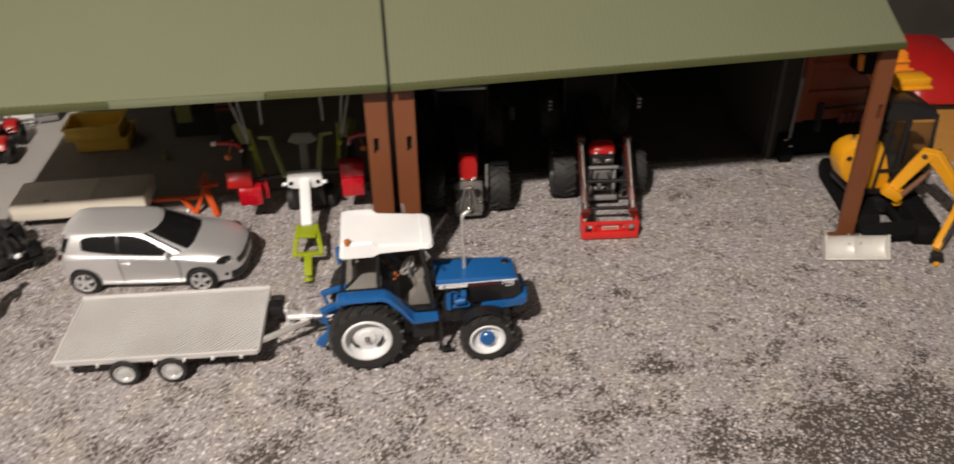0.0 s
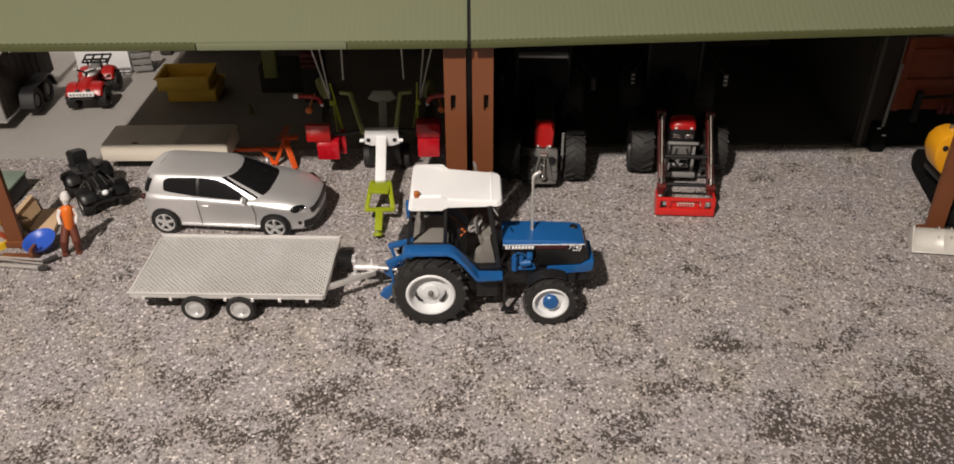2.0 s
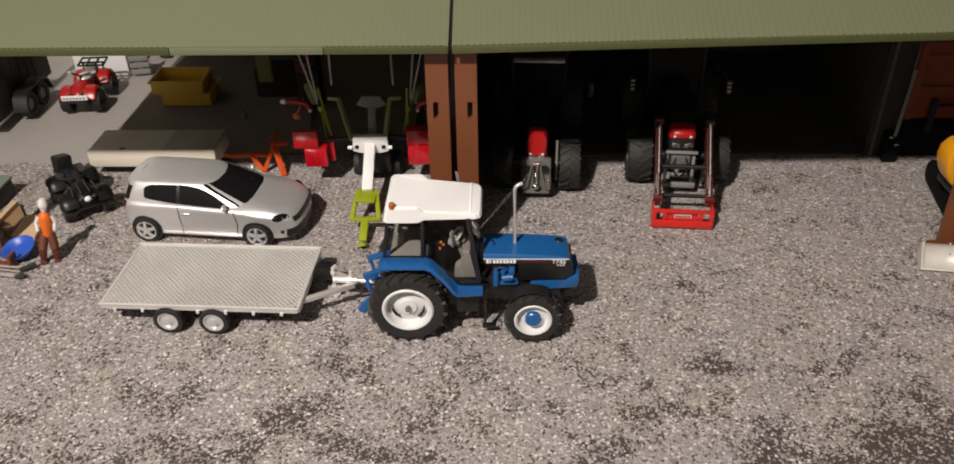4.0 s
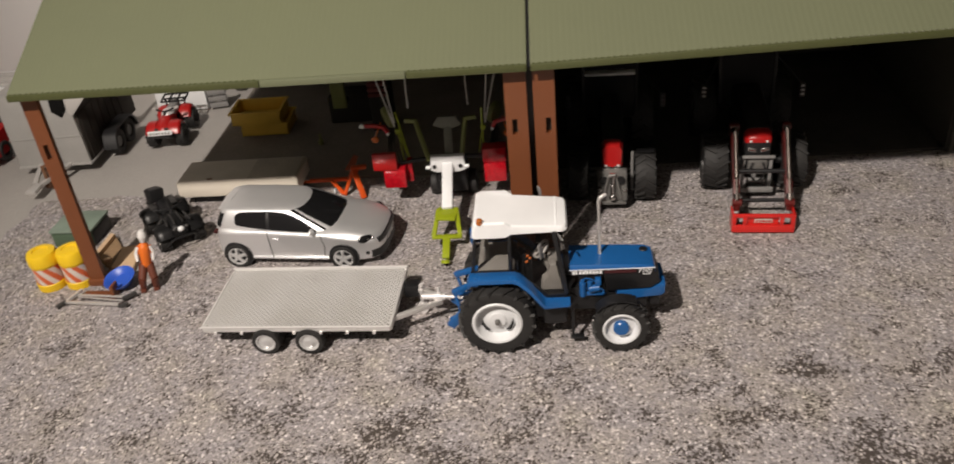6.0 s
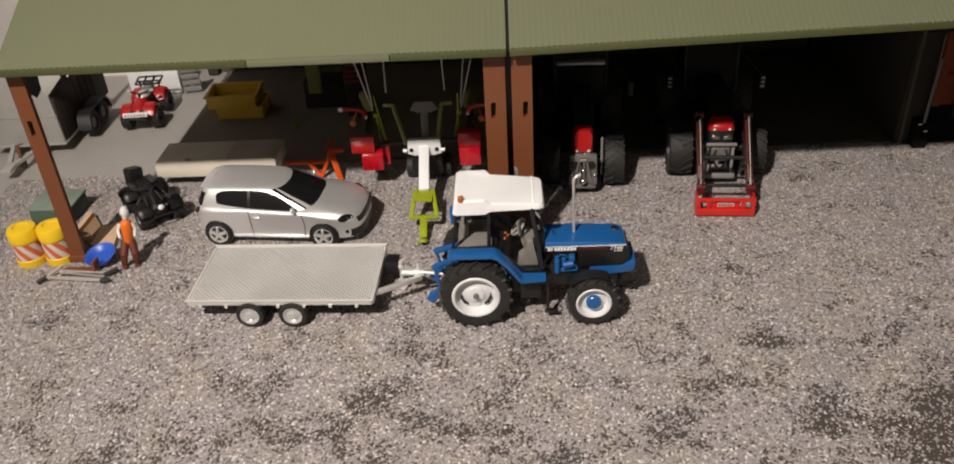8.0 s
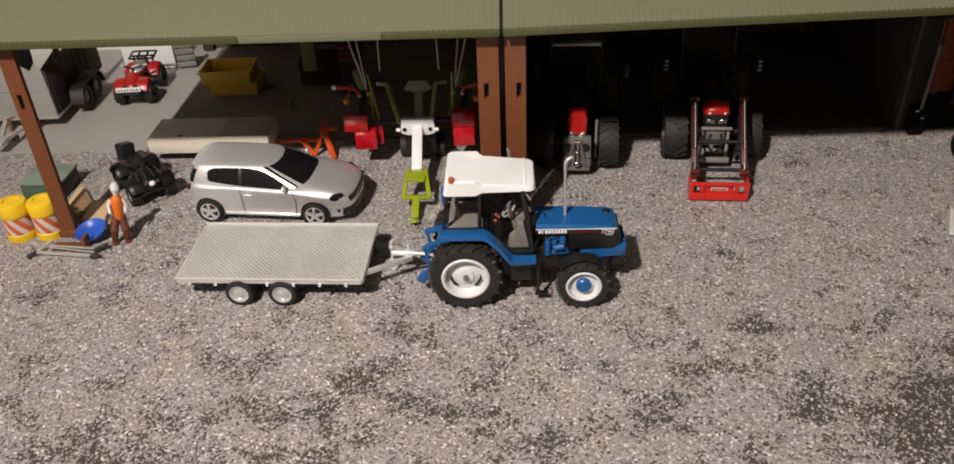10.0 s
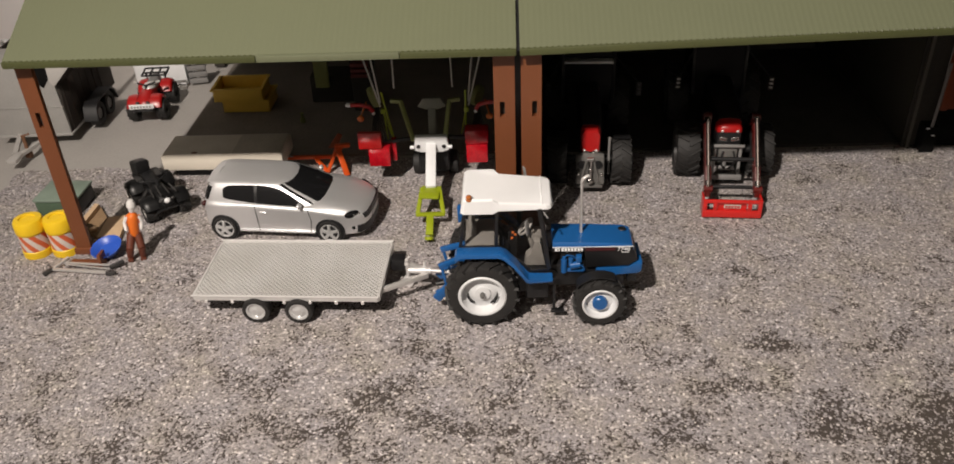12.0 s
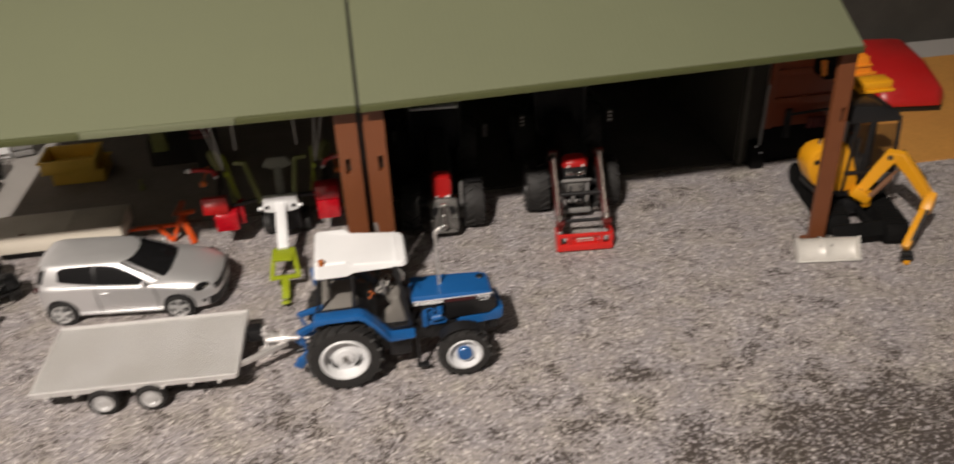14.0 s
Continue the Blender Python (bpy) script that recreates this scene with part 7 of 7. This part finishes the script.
def excavator():
    s = thing("mini_excavator", "yellow toy mini excavator with black cab and rubber tracks", "excavator", (0, 0, 0))
    for x, shift in ((0.3920, (-0.0120, 0.0210, 0)), (0.4270, (-0.0080, -0.0020, 0))):
        bm = BM()
        prism(bm, [(-0.0120, 0.0100)] + [(q, z) for q, z in arc(-0.003, 0.0095, 0.0095, 180, 270, 5)] + [(q, z) for q, z in arc(0.085, 0.0095, 0.0095, 270, 450, 9)] + [(q, z) for q, z in arc(-0.003, 0.0095, 0.0095, 90, 170, 5)], -x - 0.0180, -x, 0.0008, pose(0, 0, 0, 0, 0, 90))
        t = part("track", bm, TRACK_BLACK, s)
        t.matrix_basis = Matrix.Translation(shift) @ Matrix.Translation((x + 0.009, 0.041, 0)) @ pose(0, 0, 0, 0, 0, -9) @ Matrix.Translation((-x - 0.009, -0.041, 0))
        bm = BM()
        for k in range(26):
            y = -0.006 + k * 0.0037
            box(bm, x - 0.0002, x + 0.0182, y, y + 0.0016, 0.0188, 0.0199)
        tagged(part("track_pad", bm, TRACK_BLACK, t), kind="stuff")
        for k in range(4):
            bm = BM()
            rod(bm, (x - 0.0010, 0.006 + k * 0.022, 0.0090), (x + 0.0190, 0.006 + k * 0.022, 0.0090), 0.0048, 12)
            part("roller", bm, TRACK_BLACK, t)
    bm = BM()
    box(bm, 0.3960, 0.4160, 0.032, 0.082, 0.0070, 0.0210, 0.002)
    rod(bm, (0.4060, 0.0550, 0.020), (0.4060, 0.0550, 0.0300), 0.0180, 24)
    part("undercarriage", bm, BLACK, s)
    bm = BM()
    prism(bm, [(-0.0250, 0.0), (-0.0285, 0.0090), (-0.0240, 0.0190), (-0.0215, 0.0185), (-0.0250, 0.0090), (-0.0225, 0.0)], -0.4420, -0.3860, 0.0004, pose(0, 0, 0, 0, 0, 90))
    for x in (0.4000, 0.4280):
        bar(bm, (x, -0.0240, 0.0090), (x, 0.0200, 0.0130), 0.0050, 0.0050, 0.0008)
    part("dozer_blade", bm, TRACK_BLACK, s).matrix_basis = pose(-0.0190, 0.0230, 0)
    # rounded tail housing swung over one track
    bm = BM()
    prism(bm, [(0.3570, 0.0540), (0.3555, 0.0600), (0.3565, 0.0670), (0.3610, 0.0725), (0.3680, 0.0750), (0.3880, 0.0745), (0.3930, 0.0640), (0.4010, 0.0420), (0.4030, 0.0330), (0.3900, 0.0315), (0.3700, 0.0360), (0.3620, 0.0430), (0.3590, 0.0480)], 0.0300, 0.0500, 0.0025)
    tail = part("engine_housing", bm, YELLOW_DEEP, s)
    for x, z in ((0.3620, 0.0630), (0.3790, 0.0620)):
        bm = BM()
        rod(bm, (x, 0.0292, z), (x, 0.0320, z), 0.0022, 10)
        part("hole", bm, BLACK, tail)
    bm = BM()
    rod(bm, (0.3680, 0.0400, 0.0740), (0.3680, 0.0400, 0.0785), 0.0016, 10)
    part("exhaust", bm, CHROME, tail)
    bm = BM()
    box(bm, 0.3720, 0.4250, 0.0320, 0.0680, 0.0260, 0.0330, 0.0015)
    part("turntable", bm, BLACK, s)
    # cab
    bm = BM()
    for a, b in (((0.3890, 0.0300, 0.0330), (0.3925, 0.0310, 0.0980)), ((0.4330, 0.0300, 0.0350), (0.4290, 0.0320, 0.0960)), ((0.4330, 0.0650, 0.0350), (0.4290, 0.0640, 0.0960)), ((0.3890, 0.0650, 0.0330), (0.3925, 0.0640, 0.0980)), ((0.4050, 0.0298, 0.0330), (0.4040, 0.0300, 0.1000)), ((0.3880, 0.0298, 0.0500), (0.4330, 0.0298, 0.0480))):
        bar(bm, a, b, 0.0028, 0.0028, 0.0004)
    cab = part("cab_frame", bm, BLACK, s)
    bm = BM()
    prism(bm, [(0.3850, 0.0945), (0.3860, 0.1090), (0.4070, 0.1080), (0.4250, 0.1015), (0.4300, 0.0930)], 0.0285, 0.0665, 0.0016)
    part("cab_top", bm, BLACK, cab)
    bm = BM()
    box(bm, 0.4060, 0.4330, 0.0560, 0.0720, 0.1095, 0.1165, 0.0014)
    box(bm, 0.4045, 0.4345, 0.0540, 0.0730, 0.1075, 0.1098, 0.0006)
    part("roof_panel", bm, YELLOW_DEEP, s, "yellow cab roof panel")
    bm = BM()
    prism(bm, [(0.3900, 0.0350), (0.3920, 0.0920), (0.4290, 0.0900), (0.4325, 0.0350)], 0.0306, 0.0310)
    part("side_pane", bm, PANE, cab).visible_shadow = False
    bm = BM()
    box(bm, 0.4040, 0.4160, 0.0400, 0.0560, 0.0350, 0.0550, 0.0020)
    box(bm, 0.4000, 0.4050, 0.0400, 0.0560, 0.0500, 0.0750, 0.0020)
    part("seat", bm, DARK_GREY, s)
    # boom, stick and linkage reaching forward
    bm = BM()
    bar(bm, (0.3980, 0.0300, 0.0340), (0.4120, 0.0250, 0.0260), 0.0110, 0.0090, 0.0015)
    bar(bm, (0.4110, 0.0260, 0.0330), (0.4110, 0.0260, 0.0180), 0.0050, 0.0060, 0.0010)
    part("swing_post", bm, YELLOW_DEEP, s)
    bm = BM()
    # bent boom: deep at the knee, drawn as plates between joints
    joints = ((Vector((0.4060, 0.0280, 0.0340)), 0.0080), (Vector((0.4150, 0.0245, 0.0530)), 0.0095), (Vector((0.4212, 0.0205, 0.0670)), 0.0110), (Vector((0.4255, 0.0165, 0.0672)), 0.0110), (Vector((0.4340, 0.0085, 0.0560)), 0.0090), (Vector((0.4440, -0.0030, 0.0400)), 0.0076))
    side = Vector((0.76, 0.62, 0.18)).normalized()
    rings = []
    for i, (c, w) in enumerate(joints):
        d = (joints[min(i + 1, 5)][0] - joints[max(i - 1, 0)][0]).normalized()
        out = d.cross(side).normalized()
        rings.append([c + side * a * 0.0034 + out * b * w / 2 for a, b in ((-1, -0.9), (-0.9, -1), (0.9, -1), (1, -0.9), (1, 0.9), (0.9, 1), (-0.9, 1), (-1, 0.9))])
    loft(bm, rings)
    boom = part("boom", bm, YELLOW_DEEP, s, smooth=30)
    # lower ram takes a brown tone for the shade under the boom
    bm = BM()
    rod(bm, (0.4105, 0.0215, 0.0300), (0.4225, 0.0165, 0.0500), 0.0022, 10)
    rod(bm, (0.4215, 0.0170, 0.0490), (0.4250, 0.0150, 0.0560), 0.0012, 10)
    part("hydraulic_ram", bm, DARK_WOOD, boom, "ram under the boom, browned as in its shade")
    bm = BM()
    rod(bm, (0.4290, 0.0200, 0.0705), (0.4440, 0.0040, 0.0500), 0.0022, 10)
    part("hydraulic_ram", bm, BLACK, boom)
    for c in (joints[0][0], joints[2][0], joints[5][0]):
        bm = BM()
        rod(bm, c - side * 0.0042, c + side * 0.0042, 0.0022, 12)
        part("pin", bm, DARK_GREY, boom)
    bm = BM()
    knuckle, wrist = Vector((0.4450, -0.0045, 0.0365)), Vector((0.4145, -0.0300, 0.0105))
    bar(bm, knuckle + Vector((0.0030, 0.0020, 0.0045)), knuckle - Vector((0.0060, 0.0060, 0.0070)), 0.0085, 0.0110, 0.0014)
    bar(bm, knuckle, wrist, 0.0062, 0.0074, 0.0010)
    stick = part("stick", bm, YELLOW_DEEP, s)
    bm = BM()
    rod(bm, (0.4390, -0.0130, 0.0330), (0.4190, -0.0300, 0.0160), 0.0016, 10)
    part("hydraulic_ram", bm, DARK_GREY, stick)
    bm = BM()
    rod(bm, (0.4105, -0.0330, 0.0075), (0.4185, -0.0345, 0.0075), 0.0026, 12)
    rod(bm, (0.4090, -0.0350, 0.0040), (0.4190, -0.0360, 0.0040), 0.0020, 12)
    part("quick_hitch", bm, BLACK, s)
    bm = BM()
    box(bm, 0.4110, 0.4150, -0.0395, -0.0355, 0.0005, 0.0040, 0.0008)
    part("hitch_tip", bm, YELLOW_DEEP, s)


excavator()


def loose_bucket():
    """A ditching bucket lying with its two hollows to the yard."""
    s = thing("digger_bucket", "pale grey metal ditching bucket lying on gravel", "bucket", (0.3565, -0.0235, 0.0016), -8)
    s.matrix_basis = pose(0.3565, -0.0235, 0.0016, -34, 0, -8)
    W, H, D = 0.0252, 0.0200, 0.0100
    for x in (-W, W - 0.0012):
        bm = BM()
        prism(bm, [(0, 0.0)] + [(0, H)] + [(D * math.sin(math.pi * k / 8), H / 2 + H / 2 * math.cos(math.pi * k / 8)) for k in range(1, 8)], -x - 0.0012, -x, 0, pose(0, 0, 0, 0, 0, 90))
        part("end_plate", bm, BUCKET, s)
    bm = BM()
    for xa, xb in ((-W, 0), (0, W)):
        rows = []
        n = 10
        for k in range(n + 1):
            a = math.pi * k / n
            row = []
            for j in range(9):
                u = j / 8
                dip = 1.0 - 0.22 * (2 * u - 1) ** 4
                row.append(bm.verts.new((xa + (xb - xa) * u, 0.0012 + (D * 0.8) * math.sin(a) * dip, H / 2 + (H / 2 - 0.0006) * math.cos(a))))
            rows.append(row)
        for r0, r1 in zip(rows, rows[1:]):
            for j in range(8):
                bm.faces.new((r0[j], r0[j + 1], r1[j + 1], r1[j]))
    r = bmesh.ops.extrude_face_region(bm, geom=bm.faces[:])
    bmesh.ops.translate(bm, vec=(0, 0.0011, 0), verts=[v for v in r["geom"] if isinstance(v, bmesh.types.BMVert)])
    part("shell", bm, BUCKET, s)
    bm = BM()
    box(bm, -W, W, -0.0006, 0.0016, 0, 0.0014, 0.0003)
    part("cutting_edge", bm, BUCKET, s)
    for x in (-0.0040, 0.0050):
        bm = BM()
        box(bm, x, x + 0.0016, 0.0080, 0.0160, 0.0120, 0.0210, 0.0006)
        part("lug", bm, STEEL, s)


BUCKET = mat("pale_grey_bucket_paint", (0.66, 0.64, 0.60), 0.4, 0.15, vary=0.1, scale=80)
loose_bucket()

# rust-red tipper tailgate behind the excavator
s = thing("tipper_body", "rust red ribbed toy tipper body in half shade", "trailer", (0.4150, 0.1500, 0), 0)
# black block stands in for the shadow below the tailgate
bm = BM()
box(bm, -0.0400, 0.0400, 0.0030, 0.0160, 0.0, 0.0400, 0.0020)
part("chassis", bm, TRACK_BLACK, s)
bm = BM()
box(bm, -0.0400, 0.0400, 0, 0.0030, 0.0380, 0.1050, 0.0008)
gate = part("tailgate", bm, RUST, s)
for b6 in ((-0.0400, -0.0340, -0.0030, 0.0, 0.038, 0.1050), (0.0340, 0.0400, -0.0030, 0.0, 0.038, 0.1050), (-0.0340, 0.0340, -0.0025, 0.0, 0.0600, 0.0680), (-0.0340, 0.0340, -0.0025, 0.0, 0.0900, 0.0960)):
    bm = BM()
    box(bm, *b6, 0.0006)
    part("rib", bm, RUST, gate)
bm = BM()
bar(bm, (-0.0160, -0.0050, 0.0520), (0.0330, -0.0050, 0.0540), 0.0020, 0.0024, 0.0004)
part("latch_bar", bm, BLACK, gate)
bm = BM()
box(bm, -0.0220, -0.0160, -0.0060, -0.0020, 0.0280, 0.0570, 0.0008)
part("latch_block", bm, BLACK, gate)
bm = BM()
box(bm, -0.0300, 0.0390, 0.003, 0.020, 0.040, 0.095, 0.002)
part("body", bm, RUST, s)

for k in range(4):
    bm = BM()
    rod(bm, (0.0020 + k * 0.0062, -0.0060, 0.0370), (0.0040 + k * 0.0062, -0.0060, 0.0470), 0.0026, 10)
    part("spring_coil", bm, DIM_RED, s)
bm = BM()
box(bm, -0.0520, -0.0400, -0.0100, 0.0100, 0.0, 0.0260, 0.0015)
foot = part("step_block", bm, TRACK_BLACK, s)
for x, z in ((-0.0500, 0.0240), (-0.0440, 0.0170)):
    bm = BM()
    box(bm, x - 0.0016, x + 0.0016, -0.0106, -0.0098, z, z + 0.0012, 0.0003)
    part("reflector", bm, WHITE, foot)
# dark panel added where only shade lies, left of the tailgate
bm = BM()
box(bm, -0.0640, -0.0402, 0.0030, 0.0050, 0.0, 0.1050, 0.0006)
part("side_panel", bm, SHED_DARK, s, "dark panel standing in for shade beside the tipper")
bm = BM()
bar(bm, (-0.0470, -0.0100, 0.0260), (-0.0440, -0.0080, 0.0850), 0.0020, 0.0028, 0.0005)
part("side_stay", bm, GREY_PLASTIC, s)

s = thing("orange_hopper", "orange sloped toy hopper behind the digger", "hopper", (0, 0, 0))
bm = BM()
prism(bm, [(0.4235, 0.0900), (0.4225, 0.1190), (0.4400, 0.1185), (0.4530, 0.0820), (0.4300, 0.0800)], 0.1050, 0.1300, 0.0015)
hop = part("chute", bm, ORANGE_TANK, s)
# black box added to draw the dark gap beside the chute
bm = BM()
box(bm, 0.4020, 0.4222, 0.1060, 0.1280, 0.1000, 0.1190, 0.0020)
part("dark_gap_box", bm, TRACK_BLACK, hop)
bm = BM()
rod(bm, (0.3975, 0.1040, 0.1190), (0.3995, 0.1040, 0.1060), 0.0028, 12, 0.0022)
part("spout", bm, ORANGE_TANK, hop)
bm = BM()
box(bm, 0.4260, 0.4510, 0.1035, 0.1052, 0.0930, 0.0965, 0.0004)
box(bm, 0.4250, 0.4480, 0.1035, 0.1052, 0.1020, 0.1048, 0.0004)
box(bm, 0.4240, 0.4430, 0.1035, 0.1052, 0.1100, 0.1124, 0.0004)
part("rib", bm, ORANGE_TANK, hop)
for x in (0.4280, 0.4440):
    bm = BM()
    box(bm, x, x + 0.0040, 0.1150, 0.1210, 0, 0.0820, 0.0005)
    part("stand_leg", bm, BLACK, s)


def red_cover():
    s = thing("toy_baler", "large rounded red toy machine hood on tan board", "machine", (0.5780, 0.2300, 0), -8)
    bm = BM()
    sec = []
    for y, w0, w1, zt in ((-0.010, 0.030, 0.026, 0.0180), (0.000, 0.038, 0.034, 0.0280), (0.040, 0.040, 0.030, 0.0430), (0.085, 0.038, 0.025, 0.0500), (0.100, 0.034, 0.020, 0.0460)):
        sec.append([(-w0, y, 0.0100), (-w0, y, zt * 0.55), (-w1, y, zt - 0.003), (-w1 + 0.006, y, zt), (w1 - 0.006, y, zt), (w1, y, zt - 0.003), (w0, y, zt * 0.55), (w0, y, 0.0100)])
    loft(bm, sec)
    part("hood", bm, RED, s)
    bm = BM()
    box(bm, -0.0350, 0.0350, -0.006, 0.095, 0.0, 0.0110, 0.0020)
    part("skirt", bm, BLACK, s)


red_cover()


# ---- loose gravel stones, past counting ----
def stones(count):
    rng = np.random.default_rng(5)
    x = rng.uniform(-0.468, 0.60, count)
    y = rng.uniform(-0.34, 0.138, count)
    keep = []
    for i in range(count):
        d = noise.fractal((x[i] * 17, y[i] * 17, 0.7), 1.0, 2.0, 4)
        if rng.random() < 0.75 - 0.9 * d:
            keep.append(i)
    x, y = x[keep], y[keep]
    n = len(x)
    r = rng.uniform(0.00035, 0.00078, n) * (1 + 0.6 * (rng.random(n) > 0.93))
    base = np.array([(1, 0, 0), (0, 1, 0), (-1, 0, 0), (0, -1, 0), (0, 0, 0.8), (0, 0, -0.6)])
    ang = rng.uniform(0, 6.283, n)
    c, s_ = np.cos(ang), np.sin(ang)
    v = base[None] * (1 + rng.uniform(-0.35, 0.35, (n, 6, 3))) * r[:, None, None]
    vx = v[..., 0] * c[:, None] - v[..., 1] * s_[:, None] + x[:, None]
    vy = v[..., 0] * s_[:, None] + v[..., 1] * c[:, None] + y[:, None]
    vz = v[..., 2] + 0.3 * r[:, None]
    co = np.stack([vx, vy, vz], -1).reshape(-1, 3)
    tri = np.array([(0, 1, 4), (1, 2, 4), (2, 3, 4), (3, 0, 4), (1, 0, 5), (2, 1, 5), (3, 2, 5), (0, 3, 5)])
    f = (tri[None] + 6 * np.arange(n)[:, None, None]).reshape(-1, 3)
    me = bpy.data.meshes.new("gravel_stones")
    me.vertices.add(len(co))
    me.vertices.foreach_set("co", co.ravel())
    me.loops.add(len(f) * 3)
    me.loops.foreach_set("vertex_index", f.ravel().astype(np.int32))
    me.polygons.add(len(f))
    me.polygons.foreach_set("loop_start", np.arange(0, len(f) * 3, 3, dtype=np.int32))
    me.update(calc_edges=True)
    me.validate()
    me.materials.append(STONE)
    return tagged(new("gravel_stones", me), "loose fine grey and white gravel stones", "gravel", kind="stuff")


def stone_material():
    m = bpy.data.materials.new("gravel_stone")
    m.use_nodes = True
    n, l = m.node_tree.nodes, m.node_tree.links
    b = n["Principled BSDF"]
    g = n.new("ShaderNodeNewGeometry")
    ramp = n.new("ShaderNodeValToRGB")
    e = ramp.color_ramp.elements
    e[0].position, e[0].color = 0.0, (0.12, 0.105, 0.10, 1)
    e[1].position, e[1].color = 1.0, (0.88, 0.82, 0.77, 1)
    for p, c in ((0.25, (0.24, 0.218, 0.213, 1)), (0.6, (0.36, 0.323, 0.30, 1)), (0.88, (0.48, 0.435, 0.405, 1))):
        q = e.new(p)
        q.color = c
    l.new(g.outputs["Random Per Island"], ramp.inputs[0])
    l.new(ramp.outputs[0], b.inputs["Base Color"])
    b.inputs["Roughness"].default_value = 0.55
    return m


STONE = stone_material()
stones(85000)
